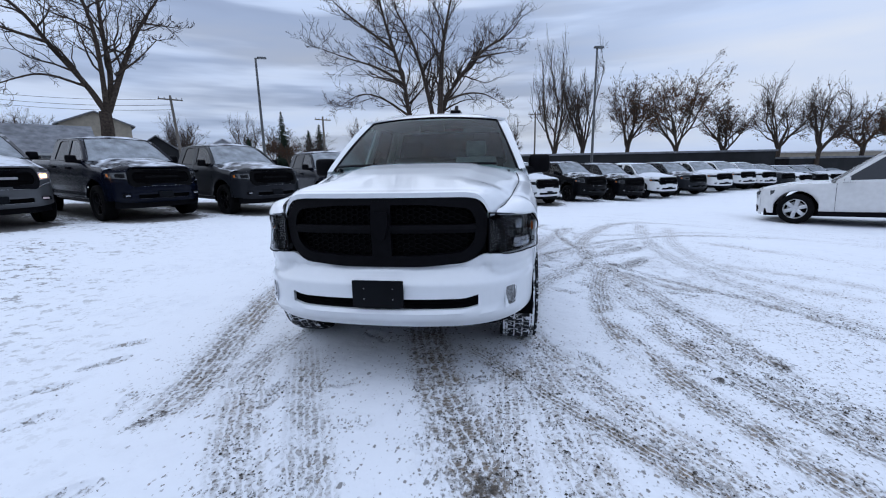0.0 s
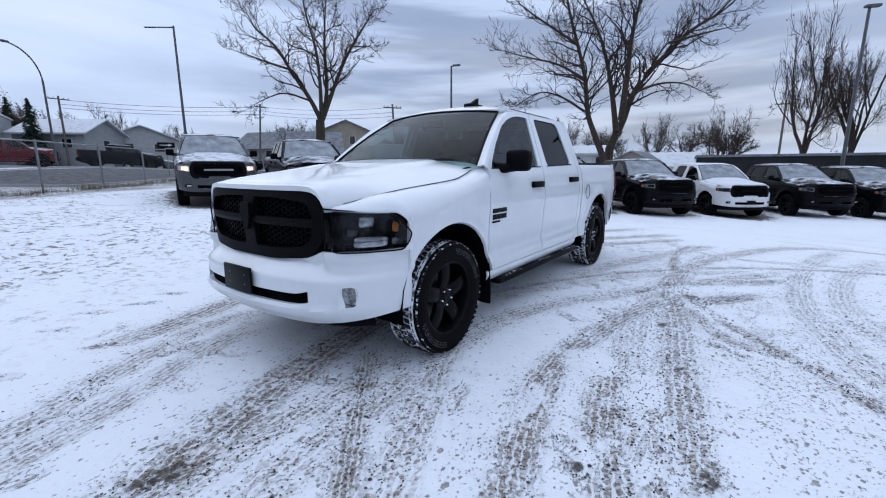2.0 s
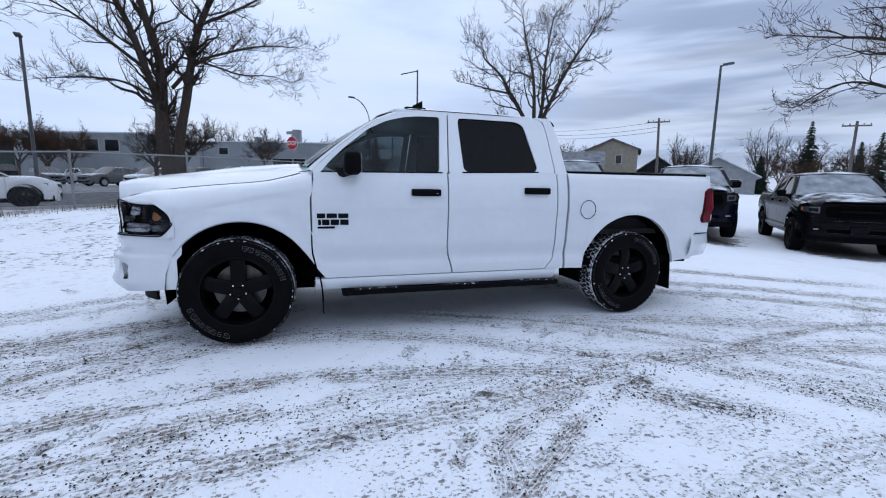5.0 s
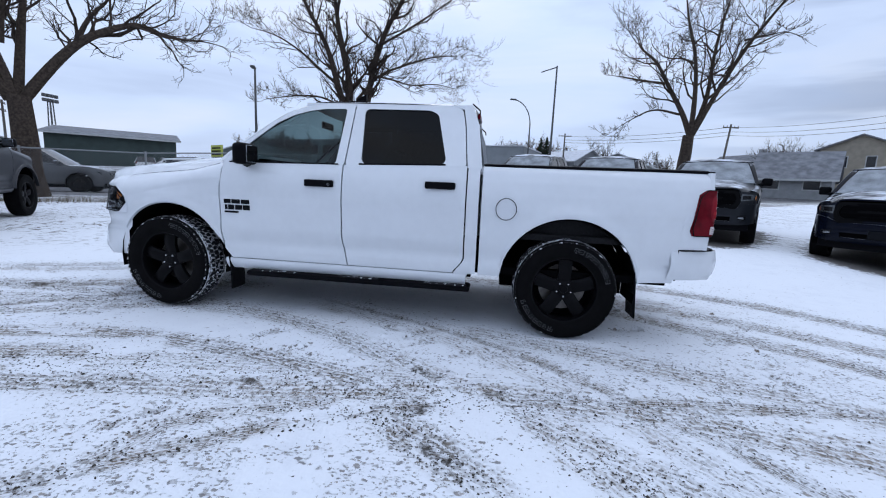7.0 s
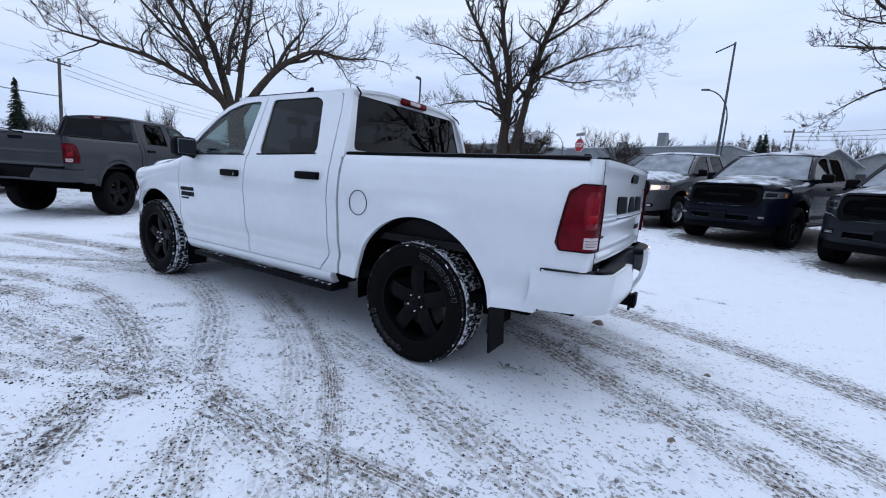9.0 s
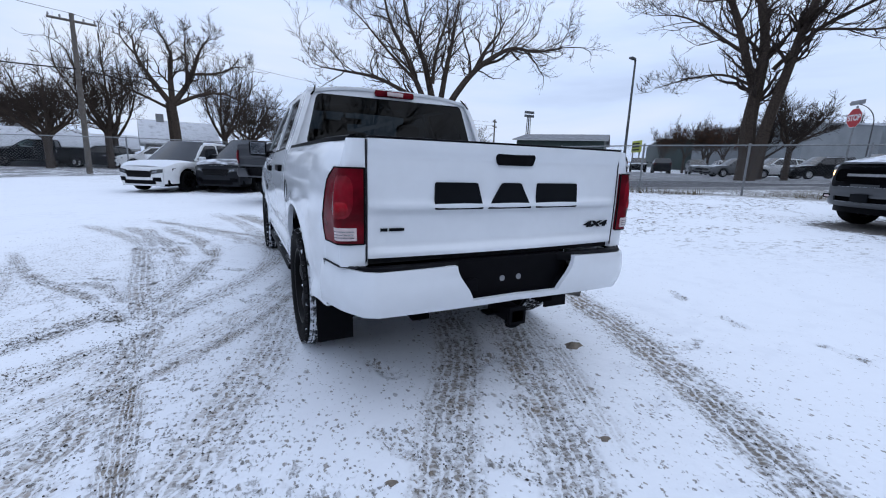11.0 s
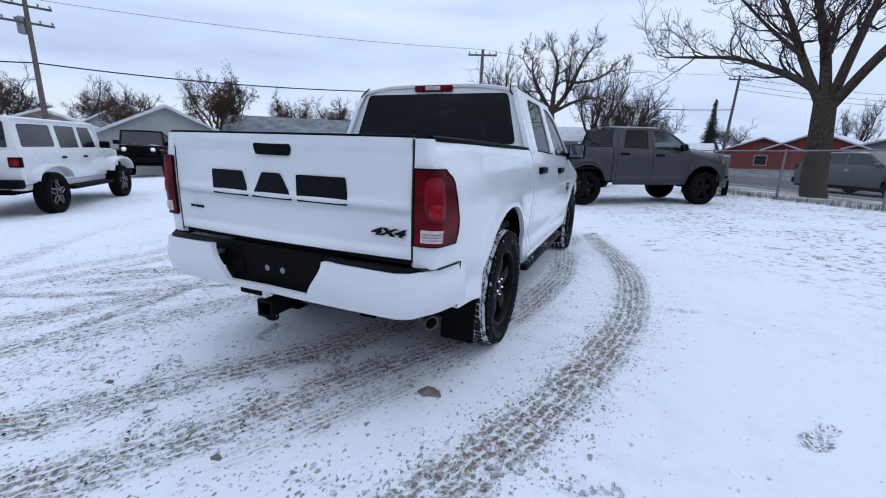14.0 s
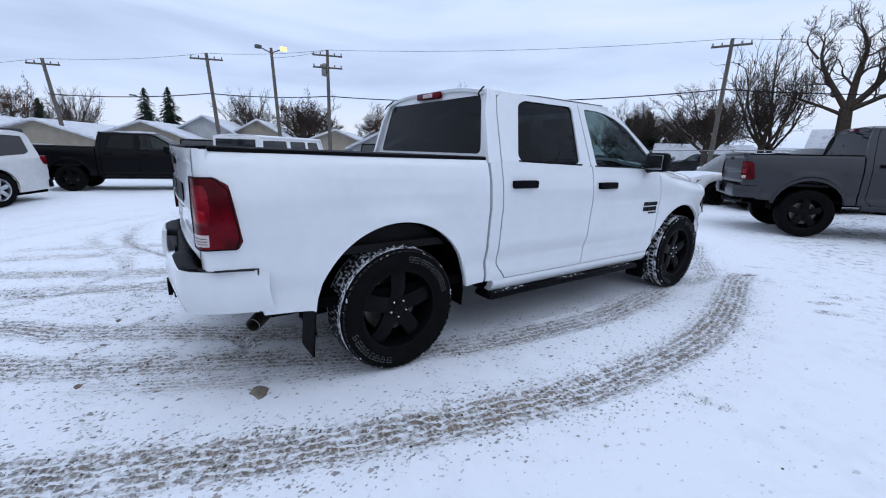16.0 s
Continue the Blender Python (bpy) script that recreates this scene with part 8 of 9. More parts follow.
bare_tree("bare_tree", "large bare elm on the boulevard behind the fence, wide crown", -7.4, -12.4, 13.5, 0.75, 0.33, 3.0, 5, (0, 0), 36, 6, twigs=1.0, view=(-0.944, 0.329), limbs_at=(
    (0.34, ((0.36, -0.2), (0.30, 0.6), (0.16, 1.8), (0.04, 3.16))),
    (0.15, ((0.03, 2.98), (-0.39, 3.72), (-1.45, 4.42), (-2.87, 4.94), (-4.33, 5.13), (-5.23, 5.22))),
    (0.17, ((-0.04, 3.05), (-0.84, 4.73), (-1.45, 6.07), (-2.18, 7.63), (-2.56, 8.93))),
    (0.19, ((0.06, 3.04), (-0.11, 4.69), (-0.63, 6.22), (-1.22, 7.52), (-1.65, 9.20))),
    (0.19, ((0.14, 3.04), (0.40, 5.30), (0.70, 6.51), (1.02, 7.46), (1.18, 8.77))),
    (0.21, ((0.19, 2.98), (1.02, 4.43), (1.82, 5.32), (2.60, 5.95), (3.54, 6.34), (4.52, 6.15), (5.66, 6.40))),
    (0.11, ((1.82, 5.32), (2.36, 6.35), (2.92, 7.05), (3.26, 7.92))),
    (0.11, ((-0.13, 4.70), (0.08, 6.16), (0.39, 7.34), (0.40, 8.50))),
    (0.09, ((-0.84, 4.73), (-2.07, 5.90), (-3.37, 7.33), (-3.92, 8.04)))))
bare_tree("bare_tree", "tall bare elm on the boulevard beside the street", -25.5, -8.0, 14.0, 0.75, 0.40, 4.6, 6, (0, 0), 44, 6, twigs=0.95, rmin=0.009, view=(-0.327, 0.945), limbs_at=(
    (0.40, ((0.0, -0.2), (-0.02, 1.0), (-0.06, 2.3))),
    (0.24, ((-0.25, 5.25), (-0.79, 7.08), (-1.48, 9.20), (-2.33, 10.86), (-3.16, 12.12), (-3.63, 13.40))),
    (0.42, ((-0.04, 1.6), (-0.08, 3.3), (-0.08, 5.27), (0.10, 7.55), (-0.57, 10.04), (-1.07, 12.45), (-1.39, 14.47))),
    (0.40, ((0.20, -0.2), (0.32, 1.5), (0.70, 3.2), (1.10, 5.4), (1.50, 8.03), (2.43, 10.82), (3.58, 12.84), (4.34, 14.79))),
    (0.14, ((0.51, 6.16), (2.05, 8.14), (4.01, 9.14), (6.04, 9.97), (8.59, 10.29))),
    (0.13, ((-0.79, 7.08), (-2.03, 8.04), (-3.40, 9.30), (-5.05, 10.29), (-6.65, 10.56))),
    (0.10, ((-0.43, 5.43), (-1.71, 6.17), (-3.13, 6.18), (-4.52, 5.95), (-5.56, 5.75))),
    (0.10, ((1.09, 8.03), (2.83, 7.85), (4.44, 7.44), (6.09, 7.81), (7.59, 7.57))),
    (0.12, ((2.04, 10.02), (4.38, 11.47), (6.39, 12.90), (7.62, 13.85)))))
bare_tree("bare_tree", "old bare oak with crooked limbs behind the far fence", 5.6, -34.0, 13.0, 1.15, 0.42, 4.5, 6, (0, 0), 58, 6, twigs=0.9, rmin=0.012, view=(-0.977, -0.211), limbs_at=(
    (0.42, ((0.2, -0.2), (0.19, 0.6), (0.12, 3.09), (0.03, 5.11))),
    (0.24, ((0.04, 5.03), (-0.99, 6.74), (-1.95, 8.39), (-1.85, 9.94))),
    (0.24, ((0.16, 5.11), (0.23, 7.44), (0.45, 8.93), (-0.13, 10.48))),
    (0.24, ((0.23, 5.11), (1.33, 6.60), (2.00, 8.04), (2.34, 9.45), (3.03, 10.42))),
    (0.22, ((0.31, 5.02), (2.06, 6.00), (3.79, 6.28), (5.00, 5.85))),
    (0.16, ((1.79, 7.51), (3.52, 7.73), (4.76, 8.49), (5.54, 8.58))),
    (0.16, ((-0.15, 4.72), (-1.46, 5.36), (-3.01, 5.96), (-4.10, 6.93))),
    (0.10, ((-1.95, 8.39), (-2.83, 9.46), (-2.62, 10.41))),
    (0.12, ((1.33, 6.60), (1.32, 8.47), (1.37, 9.93), (1.58, 10.43)))))
# the row of trees behind the dark building
for i, (x, y, top, w, leaf) in enumerate(((5.7, 41.4, 12.3, 6, 150), (8.4, 41.0, 12.3, 6, 60), (12.4, 40.1, 9.6, 7, 800), (17.4, 41.7, 10.2, 8.5, 2600), (21.8, 42, 7.6, 6, 500), (25.6, 40, 9.2, 6, 100), (28.2, 38.9, 8.0, 5.5, 150), (33.2, 41.1, 6.6, 6, 900), (37, 43, 7, 6, 500), (42, 44, 7, 6, 200))):
    bare_tree("tree", "bare tree with some brown leaves behind the long dark building" if leaf > 120 else "bare tree behind the long dark building", x, y, top * 1.22, 0.50, 0.19, 3.8, 5, (0.05, 0.0), 70 + i, 5, leaf * 2, "trees behind the building", width=w + 1.2, twigs=1.3, rmin=0.010)
# smaller and farther trees, from four grown ones
FAR = "far bare trees"
kinds = [bare_tree("tree", "far bare tree with a rounded crown", 9.4, -34.0, 9.2, 0.8, 0.2, 2.8, 5, (0, 0), 91, 5, 0, FAR, width=7.5, twigs=1.3, rmin=0.012),
         bare_tree("tree", "far bare tree with a rounded crown", 13.0, -33.0, 7.6, 0.9, 0.2, 2.4, 6, (0, 0), 92, 5, 0, FAR, width=8.0, twigs=1.3, rmin=0.012),
         bare_tree("tree", "far bare tree with a few rusty leaves", 36.8, -25.4, 9.8, 0.7, 0.2, 2.8, 5, (0, 0), 93, 5, 2600, FAR, width=7.0, twigs=1.3, rmin=0.012),
         bare_tree("tree", "far bare tree with a broad crown", 20.5, -33.4, 7.0, 0.95, 0.18, 2.2, 6, (0, 0), 94, 5, 0, FAR, width=8.5, twigs=1.3, rmin=0.012)]
for i, (k, x, y, sc) in enumerate(((3, 26.6, -29.3, 0.95), (2, 29.6, -26.9, 0.75), (0, 2.0, -38.0, 1.15), (3, -1.0, -54.0, 1.45), (0, 9.6, -33.0, 1.12), (1, 40.4, -8.8, 1.05), (3, 46.3, -20.0, 1.1), (3, 49.5, -24.0, 1.0), (0, 39.1, -37.6, 0.75),
                                      (0, 55.7, -6.4, 1.0), (1, 44.5, -10.2, 1.0), (3, 50.8, -21.3, 1.0), (1, 24.0, -43.0, 1.05), (0, 51.5, 10.3, 0.8), (2, 57.0, 15.0, 0.9), (3, 28.0, -41.0, 0.9), (0, -25.2, -58.6, 0.9), (3, -44.0, -71.9, 1.1), (1, 0.3, 52.3, 1.0),
                                      (0, -21.7, 63.0, 1.0), (3, -63.1, 46.0, 1.2), (1, -58.0, 50.0, 1.1), (0, -52.0, 36.0, 0.8), (3, -70.0, 14.0, 1.0), (0, -72.0, 20.0, 1.0), (3, -60.0, -6.0, 1.1), (1, -12.0, -56.0, 0.8), (3, -28.0, 58.0, 0.9), (0, -45.0, 52.0, 0.9), (3, 33.0, -34.0, 0.8),
                                      (3, 18.0, -46.0, 1.0), (1, 36.0, -33.0, 0.8), (3, 60.0, -30.0, 1.1), (0, -8.0, 60.0, 0.9), (1, -31.0, -8.5, 0.9), (3, -33.0, -11.0, 0.8), (3, -92.0, 6.0, 1.5), (1, -90.0, 14.0, 1.5), (3, -96.0, -4.0, 1.6), (0, -88.0, -16.0, 1.4), (3, -94.0, -28.0, 1.6), (1, -70.0, 48.0, 1.3), (3, -57.0, 66.0, 1.3), (0, -46.0, 70.0, 1.2), (3, -38.0, 68.0, 1.2), (1, -18.0, 72.0, 1.2), (3, -6.0, 76.0, 1.2), (3, -80.0, 32.0, 1.2), (1, -62.0, 40.0, 1.0), (3, 12.4, -30.5, 1.05), (1, 24.8, -42.8, 1.15), (2, 24.6, -14.6, 0.72), (1, 26.5, -30.0, 0.85), (3, 48.0, -5.0, 1.1), (2, 43.0, -9.5, 0.85), (0, 48.6, 9.8, 0.75), (3, 17.8, -38.5, 0.95), (1, 22.0, -39.0, 0.9), (3, 0.0, -44.0, 1.1), (1, -4.0, -48.0, 0.9), (2, 35.0, -15.0, 0.65), (1, -20.0, 58.0, 0.9), (3, -14.0, 62.0, 0.9),
                                      (0, 0.3, 42.9, 0.8), (2, -78.0, 6.5, 1.0), (2, -80.0, 10.5, 1.1), (1, -79.0, 14.0, 1.1), (2, -82.0, 3.0, 1.0), (3, -76.0, 17.5, 1.0),
                                      (2, -47.8, -30.0, 0.66), (2, -49.0, -28.0, 0.76), (2, -50.0, -26.2, 0.74), (2, -51.0, -24.4, 0.72), (2, -53.0, -27.5, 0.76), (2, -30.5, 51.0, 0.55), (2, -28.8, 52.2, 0.52), (0, -15.7, 45.4, 0.62))):
    z = float(ground_z(x, y))
    copy_thing(kinds[k], Matrix.Translation((x, y, z)) @ Matrix.Rotation(i * 1.7, 4, "Z") @ Matrix.Scale(sc, 4))
for i, (x, y, h, w) in enumerate(((-39.5, 60.0, 5.6, 4.0), (-9.8, -52.4, 8.0, 3.0), (52.8, 4.4, 8.0, 6.4), (52.7, 2.3, 8.3, 6.4), (52.2, 12.7, 6.2, 3.8), (-63.0, 9.8, 7.6, 4.0), (18.4, -38.5, 4.6, 4.2), (22.7, -36.2, 5.6, 5.2),
                                  (21.0, -37.0, 6.2, 5.6), (-33.8, 60.3, 9.8, 4.6), (-34.4, 75.3, 9.6, 6.4), (-36.2, 74.4, 8.4, 5.0), (-75.0, 10.0, 9.0, 5.5), (-80.8, 25.6, 7.0, 3.0), (-35, 62.5, 6.0, 4.5), (-48.0, 24.0, 2.9, 1.0), (-48.6, 22.8, 2.6, 0.9), (-47.5, 25.2, 2.7, 1.0))):
    conifer(x, y, h, w, 200 + i, "spruces")

# ---- poles, lamps, wires ----
def gz(x, y):
    return float(ground_z(x, y))


def utility_pole(x, y, top, lean=(0, 0), arms=1, can=False, label="weathered wooden utility pole with a crossarm", turn=0.6, r=0.14):
    """top is the height of its head over the datum; lean shifts the head."""
    z = gz(x, y)
    t = thing("utility_pole", label, "utility pole", Matrix.Translation((x, y, z)), "utility poles")
    h = top - z
    hd = Vector((lean[0], lean[1], h))
    part("pole", tube([(0, 0, -0.3), (hd * 0.5)[:], hd[:]], (r, r * 0.85, r * 0.68), 10), "pole_wood", t)
    for k in range(arms):
        c = hd + Vector((0, 0, -0.35 - 0.75 * k))
        ax = Vector((math.cos(turn), math.sin(turn), 0))
        arm = part("crossarm", tube([(c - ax * 0.95)[:], (c + ax * 0.95)[:]], 0.06, 4), "pole_wood", t)
        for u in (-0.88, -0.45, 0.45, 0.88):
            p = c + ax * u
            part("insulator", tube([(p + Vector((0, 0, 0.04)))[:], (p + Vector((0, 0, 0.12)))[:], (p + Vector((0, 0, 0.2)))[:]], (0.02, 0.05, 0.03), 6), "steel", arm)
    if can:
        p = hd + Vector((0.30, 0.1, -1.6))
        part("transformer", tube([(p)[:], (p + Vector((0, 0, 0.05)))[:], (p + Vector((0, 0, 0.70)))[:], (p + Vector((0, 0, 0.78)))[:]], (0.16, 0.22, 0.22, 0.15), 12), "galv", t, "grey pole transformer")
    return Vector((x, y, z)) + hd


def street_lamp(name, label, x, y, top, arm=(0, 0), curved=True, r=0.07, head="lamp_steel"):
    z = gz(x, y)
    t = thing(name, label, "street lamp", Matrix.Translation((x, y, z)))
    h = top - z
    a = Vector((arm[0], arm[1], 0))
    if curved:
        pts = [(0, 0, -0.2), (0, 0, h * 0.72)] + [tuple(a * (1 - math.cos(u)) + Vector((0, 0, h * 0.72 + h * 0.28 * math.sin(u)))) for u in steps(0.15, 1.5, 8)]
        end = Vector(pts[-1])
        part("pole", tube(pts, [r, r * 0.8] + [r * 0.6] * 9, 8), "lamp_steel", t)
    else:
        end = a + Vector((0, 0, h))
        part("pole", tube([(0, 0, -0.2), (0, 0, h)], (r, r * 0.6), 8), "lamp_steel", t)
        if a.length > 0.1:
            part("arm", tube([(0, 0, h - 0.05), (a + Vector((0, 0, h)))[:]], r * 0.45, 6), "lamp_steel", t)
    if head:
        part("lamp_head", moved(box(-0.16, 0.36, -0.12, 0.12, -0.05, 0.06, 0.04), Matrix.Translation(end) @ Matrix.Rotation(math.atan2(a.y, a.x) if a.length > 0.1 else 0.4, 4, "Z")), head, t)
    return t


def wire(a, b, sag, r=0.012, name="overhead_wire", label="thin black overhead wire between poles"):
    a, b = Vector(a), Vector(b)
    pts = [tuple(a.lerp(b, u) - Vector((0, 0, sag * 4 * u * (1 - u)))) for u in steps(0, 1, 14)]
    tagged(part(name, tube(pts, r, 4, False), "cable"), label, "wire", "overhead wires")


P_A = utility_pole(8.3, -22.0, 7.95, (-0.15, 0.1), turn=0.35)
P_B = utility_pole(25.7, -5.7, 7.75, (0.1, 0), 2, True, "wooden utility pole with transformer", turn=1.2)
P_C = utility_pole(28.5, 0.6, 7.0, (0.25, 0.5), turn=1.2)
P_D = utility_pole(35.5, 9.0, 6.5, (0.3, 0.8), turn=1.2)
P_E = utility_pole(-9.0, -38.5, 8.5, (-0.3, 0), turn=0.5)
utility_pole(-32.6, -55.3, 8.2, turn=0.7)
utility_pole(-34.2, -48.7, 7.9, arms=2, turn=0.7)
utility_pole(-27.9, 31.4, 8.0, (-0.5, 0.1), turn=0.9)
utility_pole(-19.2, 42.5, 7.1, turn=0.9)
utility_pole(-47.6, 27.6, 9.3, (0.1, 0.6), turn=1.8)
utility_pole(-62.0, 12.3, 9.6, turn=1.6)
utility_pole(5.0, 58.0, 8.6, turn=0.2)
# pole with two lamps by the white off-roader, one of them lit
z0 = gz(26.4, -2.7)
lp = thing("lamp_pole", "tall wooden pole with two floodlights, one lit orange", "street lamp", Matrix.Translation((26.4, -2.7, z0)))
part("pole", tube([(0, 0, -0.3), (0.3, 0.35, 7.5 - z0)], (0.13, 0.09), 8), "pole_wood", lp)
for s, mt in ((1, "lamp_steel"), (-1, "sodium")):
    part("lamp_arm", tube([(0.3, 0.35, 7.2 - z0), (0.3 + 0.15 * s, 0.35 + 0.55 * s, 7.45 - z0)], 0.035, 6), "lamp_steel", lp)
    part("lamp_head", moved(box(-0.14, 0.14, -0.20, 0.20, -0.10, 0.12, 0.06), Matrix.Translation((0.3 + 0.2 * s, 0.35 + 0.72 * s, 7.5 - z0))), mt, lp, "lit orange floodlight" if s < 0 else "")
street_lamp("street_lamp", "straight grey street lamp behind the parked pickups", -14.5, 22.3, 8.2, (0.25, 0.1), False, 0.10)
street_lamp("street_lamp", "street lamp with a curved arm across the street", -33.8, 5.3, 8.7, (0.5, -1.6))
street_lamp("street_lamp", "straight street lamp on the boulevard across the street", -19.6, -11.6, 7.4, (0.3, 0.1), False, 0.09)
street_lamp("street_lamp", "curved street lamp far up the street", -52.0, -12.0, 8.0, (0.5, -1.6))
street_lamp("street_lamp", "curved street lamp behind the houses", 45.0, 4.0, 5.4, (-0.6, 1.3))
street_lamp("street_lamp", "curved street lamp behind the slate pickup", -3.5, -50.0, 6.0, (-1.5, 0.3))
street_lamp("street_lamp", "grey lot lamp on a tall pole behind the parked row", 5.8, 22.4, 7.7, (0, 0), False, 0.085)
street_lamp("lot_mast", "thin steel mast with a long straight arm", -14.7, 5.1, 6.4, (-1.0, -0.55), False, 0.055, None)
wire(P_A + Vector((0, 0, -2.6)), P_B + Vector((0, 0, -2.9)), 0.5, 0.030)
wire(P_A + Vector((0, 0, -2.6)), P_E + Vector((0, 0, -2.8)), 0.4, 0.030)
wire(P_B + Vector((0, 0, -2.9)), P_C + Vector((0, 0, -2.4)), 0.15, 0.030)
wire(P_C + Vector((0, 0, -2.4)), P_D + Vector((0, 0, -2.2)), 0.2, 0.030)
wire(P_A, P_B, 0.3, 0.010)
wire(P_B, P_C, 0.15, 0.010)
wire(P_C, P_D, 0.2, 0.010)
wire(P_D, (60, 30, 6.0), 0.3, 0.010)
wire(P_A, P_E, 0.4, 0.010)
wire(P_B, (26.7, -2.3, 6.9), 0.1, 0.010)
for z in (0.0, -0.5, -0.9):
    wire((-47.5, 28.2, 9.0 + z), (-62, 12.3, 9.2 + z), 0.4, 0.02)
    wire((-47.5, 28.2, 9.0 + z), (-28.4, 31.5, 7.7 + z), 0.4, 0.016)
    wire((-34, -48.7, 7.5 + z), (-9, -36.5, 8.0 + z), 0.6, 0.014)
# stadium floodlight far off
z0 = gz(-53.4, -65.8)
fl = thing("floodlight_tower", "far lattice tower with sports floodlights", "light tower", Matrix.Translation((-53.4, -65.8, z0)))
part("tower", join(*[tube([(a * 0.5, b * 0.5, 0), (a * 0.25, b * 0.25, 9.3)], 0.09, 5) for a in (-0.8, 0.8) for b in (-0.8, 0.8)]), "lamp_steel", fl)
for i in range(8):
    part("floodlight", box(-1.15 + 0.6 * (i % 4), -0.75 + 0.6 * (i % 4), -0.2, 0.2, 9.1 + 0.7 * (i // 4), 9.6 + 0.7 * (i // 4), 0.05), "lamp_steel", fl)

# ---- chain-link fence along the boulevard ----
FENCE = [(-7.9 - 1.62 * k, -8.3 + 2.59 * k) for k in range(-3, 2)] + [(-10.86 - 2.09 * k, -3.26 + 2.1 * k) for k in range(6)]
FH = 1.55
fence = thing("chain_link_fence", "grey chain-link fence with steel posts and top rail", "fence")
for x, y in FENCE:
    part("post", tube([(x, y, gz(x, y) - 0.2), (x, y, gz(x, y) + FH + 0.06)], 0.032, 8), "galv", fence)
part("top_rail", tube([(x, y, gz(x, y) + FH) for x, y in FENCE], 0.021, 6), "galv", fence)


def fence_mesh(line, height, pitch=0.085, w=0.0022):
    """Diamond wire mesh between the posts: two families of slanting wires."""
    bits_v, bits_f = [], []
    for (xa, ya), (xb, yb) in zip(line, line[1:]):
        ln = math.hypot(xb - xa, yb - ya)
        za, zb = gz(xa, ya), gz(xb, yb)
        place = lambda s, h: (xa + (xb - xa) * s / ln, ya + (yb - ya) * s / ln, za + (zb - za) * s / ln + 0.03 + h)
        nx, ny = (yb - ya) / ln * w, -(xb - xa) / ln * w
        for sg in (1, -1):
            s = -height
            while s < ln + height:
                lo, hi = (s, s + height) if sg > 0 else (s + height, s)
                a, b, ha, hb = lo, hi, 0.0, height
                ends = []
                for k in ((a, ha), (b, hb)):
                    q = min(max(k[0], 0.0), ln)
                    hh = ha + (hb - ha) * (q - a) / (b - a)
                    ends.append((q, hh))
                if abs(ends[0][0] - ends[1][0]) > 0.02:
                    p, q = place(*ends[0]), place(*ends[1])
                    o = len(bits_v)
                    bits_v += [(p[0], p[1], p[2] - w), (q[0], q[1], q[2] - w), (q[0] + nx, q[1] + ny, q[2] + w), (p[0] + nx, p[1] + ny, p[2] + w)]
                    bits_f.append((o, o + 1, o + 2, o + 3))
                s += pitch
    return bits_v, bits_f


tagged(part("wire_mesh", fence_mesh(FENCE, FH), "galv", fence, smooth=False), kind="stuff")
BACK = [(24.0, -13.5), (18.0, -15.5), (12.0, -17.5), (6.0, -19.0), (1.0, -20.5)]
back_fence = thing("back_fence", "grey chain-link fence beside the shed", "fence")
for x, y in BACK:
    part("post", tube([(x, y, gz(x, y) - 0.2), (x, y, gz(x, y) + 1.9)], 0.035, 8), "galv", back_fence)
part("top_rail", tube([(x, y, gz(x, y) + 1.85) for x, y in BACK], 0.022, 6), "galv", back_fence)
tagged(part("wire_mesh", fence_mesh(BACK, 1.8, 0.12, 0.003), "galv", back_fence, smooth=False), kind="stuff")

# dead grass and weeds along the fence
rng = random.Random(77)
vs, fs = [], []
for i in range(5200):
    u = rng.random() * (len(FENCE) - 1)
    k = int(u)
    (xa, ya), (xb, yb) = FENCE[k], FENCE[k + 1]
    off = abs(rng.gauss(0, 0.35)) * rng.choice((1, 1, -1))
    x, y = xa + (xb - xa) * (u - k) + off * 0.85, ya + (yb - ya) * (u - k) + off * 0.53
    if math.sin(x * 2.1) + math.sin(y * 1.7 + x) < -0.7:
        continue
    z, h = gz(x, y) - 0.01, rng.uniform(0.05, 0.28)
    a, l = rng.uniform(0, 6.28), rng.uniform(0.02, 0.14)
    o = len(vs)
    w = 0.006
    vs += [(x - w * math.sin(a), y + w * math.cos(a), z), (x + w * math.sin(a), y - w * math.cos(a), z), (x + l * math.cos(a), y + l * math.sin(a), z + h)]
    fs.append((o, o + 1, o + 2))
tagged(part("dead_grass", (vs, fs), "dead_grass", smooth=False), "tufts of dead grass along the fence", "grass", kind="stuff")

# ---- stop sign and street signs ----
z0 = gz(-17.2, -0.4)
st = thing("stop_sign", "red octagonal stop sign on a steel post", "road sign", Matrix.Translation((-17.2, -0.4, z0)) @ Matrix.Rotation(radians(56), 4, "Z"))
part("post", box(-0.025, 0.025, 0.0, 0.04, -0.2, 2.75, 0.006), "galv", st)
octo = [(0.31 * math.cos(math.pi / 8 + k * math.pi / 4), 2.36 + 0.31 * math.sin(math.pi / 8 + k * math.pi / 4)) for k in range(8)]
part("rim", prism([(u * 1.06, 2.36 + (v - 2.36) * 1.06) for u, v in octo], lambda u, v: (u, -0.006, v), (0, 0.004, 0)), "sign_white", st, smooth=False)
part("plate", prism(octo, lambda u, v: (u, -0.012, v), (0, 0.004, 0)), "sign_red", st, smooth=False)
cu = bpy.data.curves.new("stop_text", "FONT")
cu.body, cu.size, cu.extrude, cu.offset, cu.align_x, cu.align_y = "STOP", 0.25, 0.001, 0.006, "CENTER", "CENTER"
tmp = new("tmp_text", cu)
me = bpy.data.meshes.new_from_object(tmp.evaluated_get(bpy.context.evaluated_depsgraph_get()))
bpy.data.objects.remove(tmp)
me.materials.clear()
me.materials.append(M["sign_white"])
